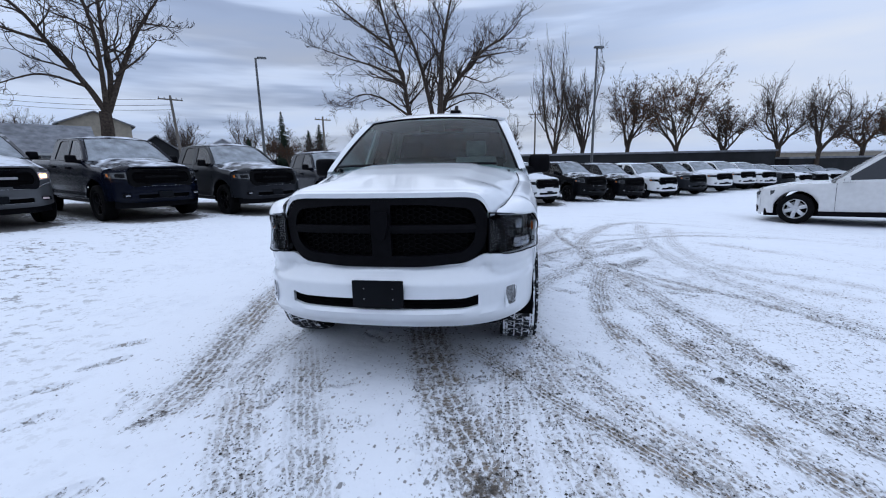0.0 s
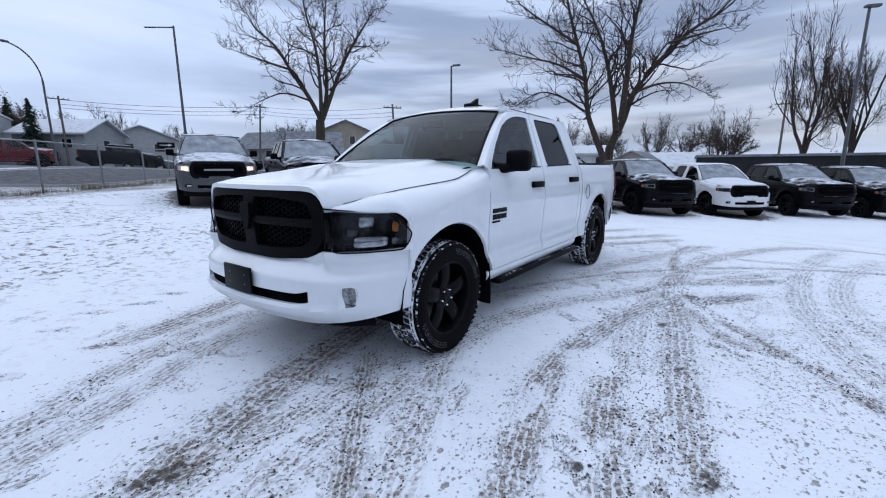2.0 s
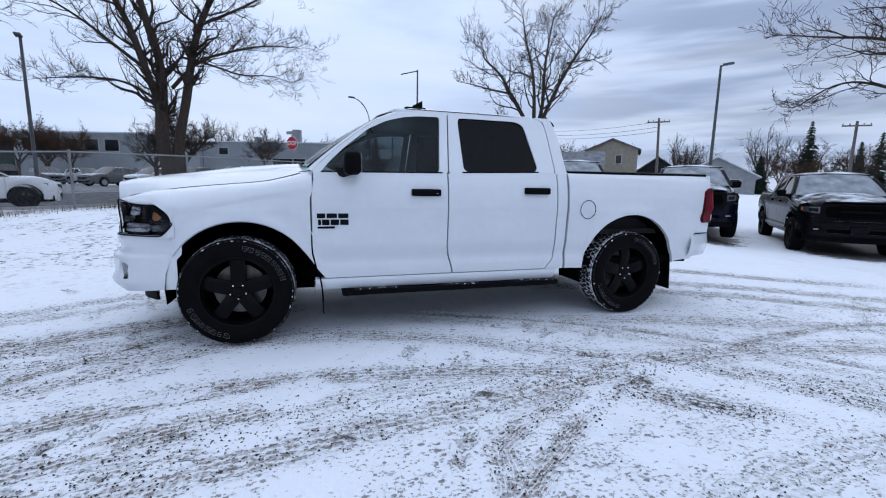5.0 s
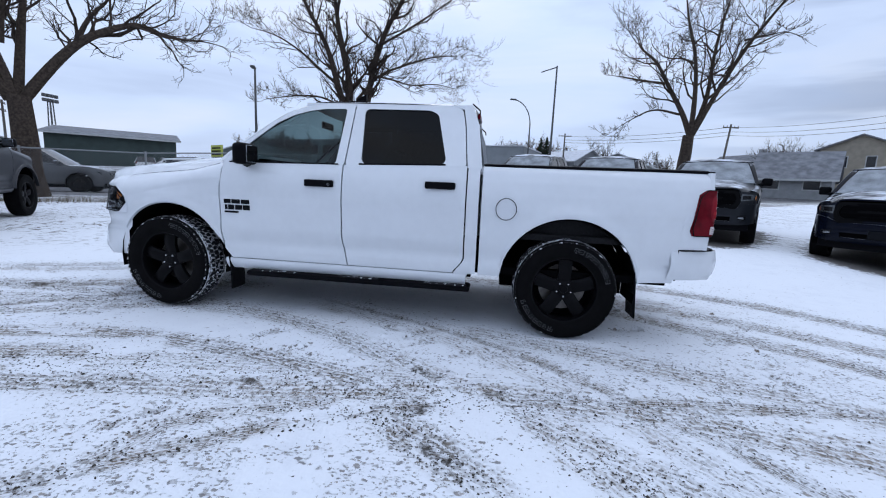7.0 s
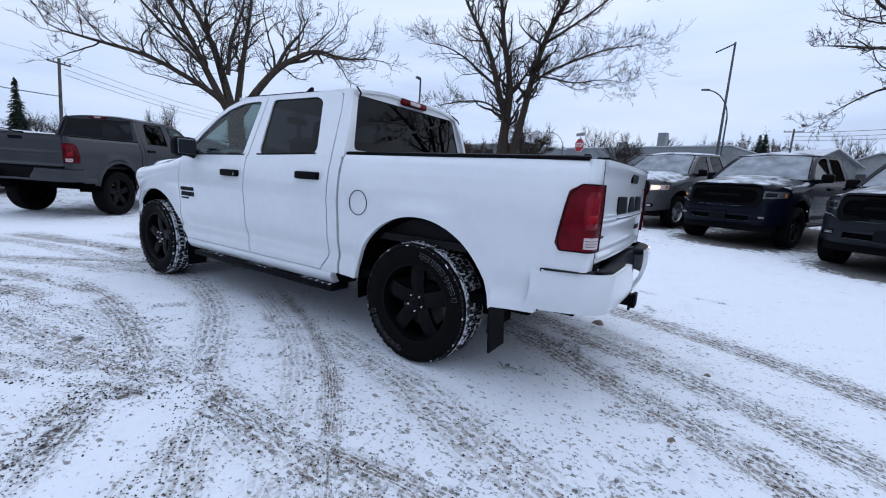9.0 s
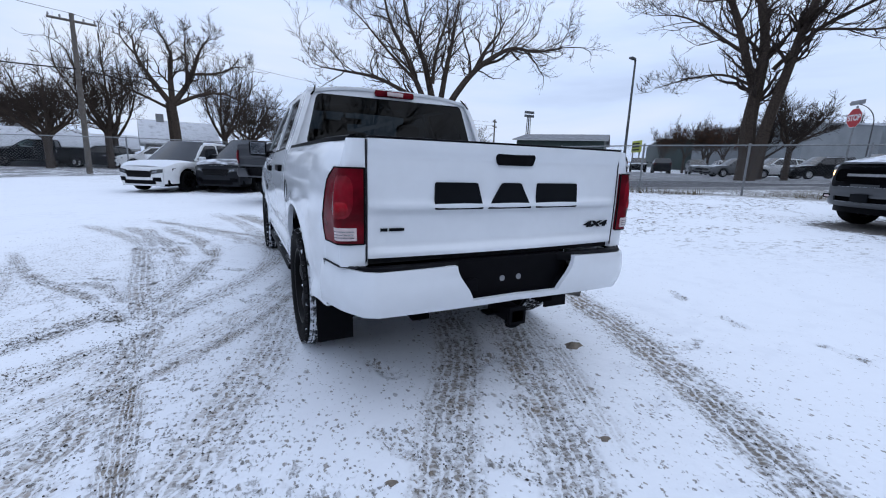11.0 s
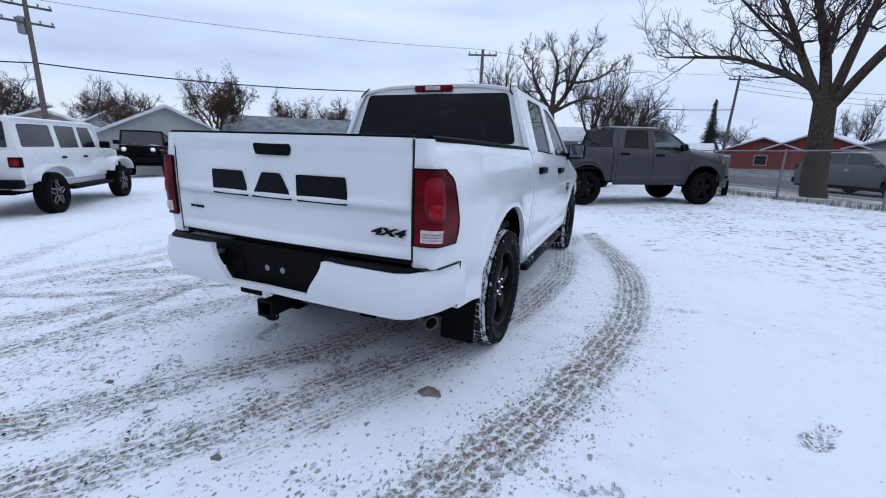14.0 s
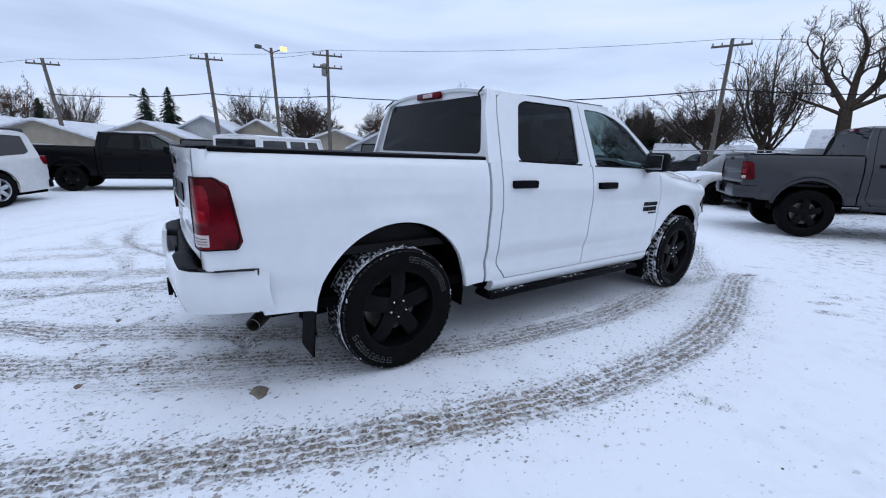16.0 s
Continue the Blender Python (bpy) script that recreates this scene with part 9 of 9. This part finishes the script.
tx = new("lettering", me)
tx.parent = st
tx.matrix_basis = Matrix.Translation((0, -0.016, 2.36)) @ Matrix.Rotation(math.pi / 2, 4, "X") @ Matrix.Diagonal((0.85, 1.1, 1, 1))
part("name_plate", box(-0.30, 0.30, 0.0, 0.01, 2.78, 2.92, 0.003), "siding_grey", st, "plain grey street-name plate")
z0 = gz(-24, 8)
sg = thing("arrow_sign", "small dark one-way sign board on a post", "road sign", Matrix.Translation((-24, 8, z0)) @ Matrix.Rotation(radians(60), 4, "Z"))
part("post", box(-0.02, 0.02, 0.0, 0.04, -0.2, 1.9, 0.005), "galv", sg)
part("board", box(-0.42, 0.42, -0.02, 0.0, 1.55, 1.85, 0.01), "letter_black", sg)
part("arrow", prism([(-0.3, 1.68), (0.12, 1.68), (0.12, 1.62), (0.3, 1.70), (0.12, 1.78), (0.12, 1.72), (-0.3, 1.72)], lambda u, v: (u, -0.024, v), (0, 0.003, 0)), "sign_white", sg, smooth=False)
z0 = gz(-50, -36)
yb = thing("sign_board", "yellow-green roadside sign board on two posts", "sign", Matrix.Translation((-50, -36, z0)) @ Matrix.Rotation(radians(60), 4, "Z"))
part("board", box(-1.6, 1.6, -0.1, 0.1, 2.4, 4.0, 0.05), "sign_yellow", yb)
for u in (-1.2, 1.2):
    part("post", box(u - 0.08, u + 0.08, -0.06, 0.06, -0.2, 2.4), "lamp_steel", yb)
for k in range(3):
    part("bar", box(-1.3, 1.3, -0.115, -0.1, 2.65 + 0.42 * k, 2.85 + 0.42 * k), "letter_black", yb)

# ---- kerbs of the street ----
D, N = Vector((-0.53, 0.85, 0)), Vector((-0.85, -0.53, 0))
for k, (n0, n1) in enumerate(((14.4, 14.55), (23.65, 23.8))):
    kerb = grid(lambda s, v: (lambda p: (p.x, p.y, gz(p.x, p.y) + (0.10 if 0 < v < 3 else -0.05)))(N * (n0 if v < 2 else n1) + D * s), steps(-40, 48, 44), (0, 1, 2, 3))
    tagged(part("kerb", kerb, "concrete", smooth=False), "grey concrete kerb edged with snow", "kerb", kind="structure")

# ---- houses and buildings ----
def house(name, label, x, y, deg, w, d, wall_h, roof_h, wall="siding_white", roof="roof_snow", eave=0.4, windows=(), front=(), base=None, chimney=False, gable_wall=None):
    """A gabled house: the ridge runs along its local x, the long front looks to local -y; windows on the front, front on the gable."""
    z = gz(x, y) if base is None else base
    t = thing(name, label, "house", Matrix.Translation((x, y, z)) @ Matrix.Rotation(radians(deg), 4, "Z"))
    body = part("wall", ([(sx * w / 2, sy * d / 2, zz) for zz in (-1.5, wall_h) for sx, sy in ((-1, -1), (1, -1), (1, 1), (-1, 1))] + [(-w / 2, 0, wall_h + roof_h), (w / 2, 0, wall_h + roof_h)],
                         [(0, 1, 5, 4), (2, 3, 7, 6), (3, 0, 4, 8, 7), (1, 2, 6, 9, 5)]), wall, t, smooth=False)
    k = roof_h / (d / 2)
    for s in (-1, 1):
        r = [(-w / 2 - eave, s * (d / 2 + eave), wall_h - eave * k), (w / 2 + eave, s * (d / 2 + eave), wall_h - eave * k), (w / 2 + eave, 0, wall_h + roof_h), (-w / 2 - eave, 0, wall_h + roof_h)]
        part("roof", thick((r, [(0, 1, 2, 3) if s < 0 else (3, 2, 1, 0)]), (0, 0, 0.14)), roof, t, smooth=False)
    part("fascia", box(-w / 2 - eave - 0.02, w / 2 + eave + 0.02, -d / 2 - eave - 0.03, -d / 2 - eave, wall_h - eave * k - 0.08, wall_h - eave * k + 0.12), "trim_white", t, smooth=False)
    for lst, axis in ((windows, 0), (front, 1), (front, 2)):
        for u, zz, ww, hh in lst:
            if axis == 0:
                b0, fr = box(u - ww / 2, u + ww / 2, -d / 2 - 0.05, -d / 2 + 0.02, zz, zz + hh), box(u - ww / 2 - 0.08, u + ww / 2 + 0.08, -d / 2 - 0.035, -d / 2 + 0.02, zz - 0.08, zz + hh + 0.08)
            else:
                sx = -1 if axis == 1 else 1
                b0 = box(*sorted((sx * (w / 2 - 0.02), sx * (w / 2 + 0.05))), u - ww / 2, u + ww / 2, zz, zz + hh)
                fr = box(*sorted((sx * (w / 2 - 0.02), sx * (w / 2 + 0.035))), u - ww / 2 - 0.08, u + ww / 2 + 0.08, zz - 0.08, zz + hh + 0.08)
            wn_ = part("window", fr, "trim_white", t, smooth=False)
            part("pane", b0, "pane", wn_, smooth=False)
    if chimney:
        part("chimney", box(w * 0.2, w * 0.2 + 0.6, -0.3, 0.3, wall_h, wall_h + roof_h + 0.7), "siding_grey", t, smooth=False)
    return t


def block(name, label, x, y, deg, w, d, h, wall, windows=(), base=None, cap="roof_snow", category="building"):
    """A flat-roofed building; windows as (u, z, width, height) on the face that looks to local -y."""
    z = gz(x, y) if base is None else base
    t = thing(name, label, category, Matrix.Translation((x, y, z)) @ Matrix.Rotation(radians(deg), 4, "Z"))
    part("wall", box(-w / 2, w / 2, -d / 2, d / 2, -1.5, h), wall, t, smooth=False)
    part("roof", join(box(-w / 2 - 0.12, w / 2 + 0.12, -d / 2 - 0.12, d / 2 + 0.12, h, h + 0.16)), cap, t, smooth=False)
    for u, zz, ww, hh in windows:
        wn_ = part("window", box(u - ww / 2 - 0.07, u + ww / 2 + 0.07, -d / 2 - 0.03, -d / 2 + 0.02, zz - 0.07, zz + hh + 0.07), "trim_white", t, smooth=False)
        part("pane", box(u - ww / 2, u + ww / 2, -d / 2 - 0.05, -d / 2, zz, zz + hh), "pane", wn_, smooth=False)
    return t


# long dark building behind the parked row
dk = block("long_building", "long low dark building behind the parked pickups", 11.2, 38.4, 6, 24.4, 6, 2.7, "wall_dark", base=-0.55, cap="roof_dark")
block("long_building", "lower dark wall behind the trees", 36.0, 43.0, 14, 22, 4, 2.4, "wall_dark", base=-0.9, cap="roof_dark")
block("warehouse", "pale far warehouse behind the trees", 46.0, 58.0, 8, 34, 10, 3.4, "stucco_tan", base=-1.2)
# tan two-storey house and its neighbours to the north-west
house("house", "tan two-storey house with a dark gable roof, gable to the street", -49.3, 43.4, -41, 9, 6.6, 4.9, 1.4, "stucco_tan", "roof_dark", 0.4, ((-2, 3.2, 0.9, 1.1), (2, 3.2, 0.9, 1.1)), ((-1.3, 3.0, 0.7, 1.1), (0.9, 3.0, 0.7, 1.1)), base=2.0)
house("house", "low house with a broad dark grey roof dusted with snow", -44.4, 33.7, 53, 6, 8, 1.9, 2.6, "siding_grey", "roof_dark", 0.5, ((-1.6, 0.7, 1.4, 0.9), (1.6, 0.7, 1.2, 0.9)), base=1.6)
house("house", "pale bungalow with a wide snowy gable facing the lot", -37.0, 49.4, -50, 9, 7.6, 2.2, 2.1, "siding_grey", "roof_snow", 0.5, ((-2, 0.9, 1.2, 1.0),), ((-1.8, 0.8, 1.0, 0.9), (1.8, 0.8, 1.0, 0.9)), base=1.0)
house("house", "small dark house with a steep dark roof", -46.5, 49.2, -45, 6, 5, 2.2, 1.8, "wall_dark", "roof_dark", 0.4, (), ((0, 0.8, 1.0, 0.9),), base=2.0)
house("house", "white bungalow with a snowy roof, gable to the street", -71.0, 22.8, -17, 12, 10, 2.3, 2.0, "siding_white", "roof_snow", 0.5, (), ((-1.5, 0.9, 1.1, 1.0), (2.0, 0.9, 1.1, 1.0)), base=2.9)
house("house", "grey house with a snowy roof across the street", -66.5, 14.0, 40, 8, 7, 2.8, 1.7, "siding_grey", "roof_snow", 0.5, ((-2, 1.0, 1.0, 1.0), (2, 1.0, 1.0, 1.0)), ((0, 1.0, 1.0, 1.0),), base=2.9)
house("house", "grey house with chimney far across the street", -57.0, 35.5, 20, 8, 7, 2.6, 2.2, "siding_grey", "roof_dark", 0.4, ((-2, 1.0, 1.0, 1.0), (2, 1.0, 1.0, 1.0)), ((0, 1.0, 1.0, 1.0),), base=2.0, chimney=True)
house("house", "brown gabled house far behind the parked row", -6.8, 46.5, 80, 5, 4.6, 1.7, 1.1, "stucco_tan", "roof_dark", 0.5, ((0, 0.5, 1.2, 0.9),), ((0, 0.5, 1.0, 0.9),), base=0.2)
house("house", "white bungalow with a long snowy roof behind the parked row", -3.2, 48.2, 10, 7, 6, 1.5, 1.3, "siding_white", "roof_snow", 0.4, ((-1.8, 0.5, 1.0, 0.8), (1.8, 0.5, 1.0, 0.8)), base=0.1)
house("house", "white two-storey house with small dark windows behind the parked row", -13.9, 50.0, 25, 5.5, 5, 2.9, 0.9, "siding_white", "roof_snow", 0.3, ((-1.3, 1.8, 0.8, 0.7), (1.3, 1.8, 0.8, 0.7)), ((0, 1.8, 0.8, 0.7),), base=0.2)
# pale workshop across the street
ws = block("workshop", "long pale workshop with dark windows across the street", -75.3, -12.6, 73, 44, 14, 4.55, "wall_pale", tuple((-17 + 3.2 * i, 2.6, 1.3, 1.1) for i in range(5)) + ((2.0, 2.7, 1.3, 1.0), (12.0, 0.6, 5.0, 1.6)), base=3.0)
part("vent_shaft", box(12.3, 13.4, -6, -5, 4.55, 6.7), "wall_pale", ws, smooth=False)
part("roof_unit", box(6.0, 7.0, -5, -4, 4.55, 5.6), "siding_grey", ws, smooth=False)
block("office_wing", "low white office wing with a snowy canopy", -60.5, -24.0, 73, 16, 10, 4.2, "wall_pale", tuple((-6 + 2.4 * i, 2.2, 1.6, 1.3) for i in range(5)), base=2.6)
# green-grey hall and plaza to the south-west
gh = house("hall", "green-grey hall with a shallow gable and flat wings", -55.0, -56.0, 132, 14, 22, 3.9, 1.5, "siding_green", "roof_dark", 0.6, (), ((-6, 1.0, 2, 1.6), (0, 1.0, 2, 1.6), (6, 1.0, 2, 1.6)), base=1.7)
block("hall_wing", "flat green-grey wing of the hall", -43.0, -66.0, 222, 30, 8, 3.0, "siding_green", base=1.6)
block("hall_wing", "flat green-grey wing of the hall", -70.0, -44.0, 222, 30, 8, 3.8, "siding_green", base=2.0)
# shed and houses to the south-east
block("shed", "low dark grey metal shed beside the off-roaders", 20.5, -14.5, 215, 6, 4, 1.9, "shed_grey", cap="roof_dark", category="shed")
house("house", "white house with a broad grey roof behind the shed", 22.6, -20.6, 38, 10, 7, 2.2, 1.7, "siding_white", "roof_dark", 0.4, ((-2, 0.9, 1.0, 0.9), (2, 0.9, 1.0, 0.9)), ((0, 1.0, 1.0, 0.9),), base=-0.6)
house("garage", "white garage with a wide door and a snowy gable roof", 21.8, -9.3, 146, 6.0, 5.6, 1.9, 1.35, "siding_white", "roof_snow", 0.35, (), ((0.9, 0.0, 1.6, 1.7),), base=-0.35)
house("house", "white house with steep snowy roof and a chimney", 6.0, -42.0, 10, 5.5, 6, 2.4, 1.9, "siding_white", "roof_snow", 0.4, ((-1.4, 1.0, 0.9, 1.0), (1.4, 1.0, 0.9, 1.0)), ((0, 1.0, 0.9, 0.9),), base=-0.1, chimney=True)
house("house", "low house with a wide snowy roof behind the fence", -3.5, -36.0, -5, 8, 5.5, 1.7, 0.9, "siding_grey", "roof_snow", 0.4, ((-2, 0.6, 1.0, 0.8), (2, 0.6, 1.0, 0.8)), base=0.0)
house("house", "red-walled house with a snowy roof", -15.5, -52.0, 70, 8, 8, 2.0, 1.5, "siding_red", "roof_snow", 0.5, ((0, 0.9, 1.0, 0.9),), ((0, 0.8, 1.0, 0.9),), base=0.3)
house("house", "red-brown house with a snowy roof along the street", -20.5, -50.5, 60, 10, 8, 2.2, 1.6, "siding_red", "roof_snow", 0.5, ((-2, 0.9, 1.0, 0.9), (2, 0.9, 1.0, 0.9)), base=0.5)
house("house", "low house with a snowy roof along the street", -27.0, -47.0, 45, 12, 8, 2.2, 1.1, "siding_grey", "roof_snow", 0.5, ((-2, 0.9, 1.0, 0.9), (2, 0.9, 1.0, 0.9)), base=0.6)
ROW = ((41.5, 8.2, -24, 10, 1.3), (42.0, 2.6, -24, 9, 1.5), (44.5, -1.6, -22, 9, 2.2), (43.0, -5.8, -24, 9, 2.3), (38.6, -12.0, -32, 8, 1.6), (43.0, -20.5, -40, 8, 2.3), (45.0, 14.0, -20, 12, 1.1))
for i, (x, y, dg, w, rise) in enumerate(ROW):
    house("house", "beige bungalow with a snowy gable roof, gable to the lot", x, y, dg, w + 2, 8.0, 2.2 + 0.1 * i % 0.3, rise, ("stucco_tan", "stucco_tan", "siding_white")[i % 3], "roof_snow", 0.5, ((-2.5, 0.9, 1.2, 1.0), (2.5, 0.9, 1.2, 1.0)), ((0, 0.0, 3.4, 1.9) if i == 1 else (0, 0.9, 1.4, 1.0),), base=-0.9 if i < 5 else -0.4)
# houses and parked vehicles behind the back fence
house("house", "white bungalow with a snowy roof behind the back fence", 15.6, -37.0, 25, 7, 5.5, 1.7, 1.5, "siding_white", "roof_snow", 0.4, ((-1.8, 0.7, 1.0, 0.9), (1.8, 0.7, 1.0, 0.9)), ((0, 0.7, 1.0, 0.9),), base=-0.4)
house("house", "pale green cottage behind the back fence", 11.4, -38.5, 12, 4.5, 5, 1.9, 1.0, "siding_grey", "roof_snow", 0.4, ((0, 0.7, 1.0, 0.9),), base=-0.3)
for i, (src, x, y, d) in enumerate(((far_c, 19.5, -33.5, 100), (far_p, 15.6, -33.6, 96), (far_c, 11.8, -33.9, 100), (far_b, 8.0, -31.5, 100), (far_c, 23.5, -30.0, 100))):
    copy_thing(src, axle_at(x, y, d, 2.68))
# utility trailer behind the slate pickup
z0 = gz(-4.6, -11.2)
tr = thing("trailer", "grey enclosed utility trailer behind the fence", "trailer", Matrix.Translation((-4.25, -11.4, z0)) @ Matrix.Rotation(radians(-8), 4, "Z"))
part("box", box(-0.60, 0.60, -0.9, 0.9, 0.32, 1.5 - z0, 0.05), "shed_grey", tr)
part("snow_cover", box(-0.58, 0.58, -0.88, 0.88, 1.49 - z0, 1.55 - z0, 0.03), "roof_snow", tr)
part("drawbar", tube([(0, 0.9, 0.34), (0, 1.7, 0.36)], 0.04, 6), "galv", tr)
for s in (1, -1):
    make_wheel(tr, s * 0.62, 0.0, 0.28, 0.28, 0.18, s, "wheel_black", False, False, 5, False)

# ---- small things on the lot ----
rng = random.Random(9)
clod = lathe([(0.0005, 0.035), (0.04, 0.034), (0.075, 0.022), (0.10, 0.0), (0.10, -0.02)], 14, "z")
for x, y, sc in ((-0.82, 4.42, 0.75), (0.85, 5.15, 0.32), (-0.2, 5.3, 0.3)):
    v = [(p[0] * sc * (1 + 0.25 * math.sin(5 * p[1] / 0.1)), p[1] * sc * (0.7 + 0.2 * math.sin(40 * p[0])), p[2] * sc * (1 + 0.4 * math.sin(60 * p[0] + 50 * p[1]))) for p in clod[0]]
    ob = part("frozen_clod", (v, clod[1]), "dirt_snow")
    ob.location = (x, y, gz(x, y) - 0.004)
    tagged(ob, "brown clod of frozen dirt on the snow", "dirt clod")
# loose gravel and ice crumbs
line_bits = [spine(p) for p, w, k in TRACKS[:24] if k > 0.55]
vs, fs = [], []
for i in range(20000):
    if i % 10 < 7:
        ln = rng.choice(line_bits)
        q = ln[rng.randrange(len(ln))]
        x, y = q[0] + rng.gauss(0, 0.17), q[1] + rng.gauss(0, 0.17)
    elif i % 10 < 9:
        x, y = rng.gauss(2.9, 0.9), rng.gauss(1.6, 2.0)
    else:
        x, y = rng.uniform(-5, 6), rng.uniform(-5, 9)
    r = rng.uniform(0.003, 0.0075) * (1.7 if rng.random() < 0.06 else 1)
    z = gz(x, y) - 0.004
    o = len(vs)
    a = rng.uniform(0, 6)
    c, s, k = math.cos(a), math.sin(a), rng.uniform(0.5, 1.0)
    vs += [(x + r * c, y + r * s, z), (x - k * r * s, y + k * r * c, z), (x - r * c, y - r * s, z), (x + k * r * s, y - k * r * c, z), (x, y, z + r * rng.uniform(0.5, 1.0))]
    fs += [(o, o + 1, o + 4), (o + 1, o + 2, o + 4), (o + 2, o + 3, o + 4), (o + 3, o, o + 4)]
tagged(part("gravel", (vs, fs), material("gravel", (0.085, 0.075, 0.065), 0.9, vary=0.5, scale=20, spec=0.15), smooth=False), "loose brown gravel scattered on the snow", "gravel", kind="stuff")
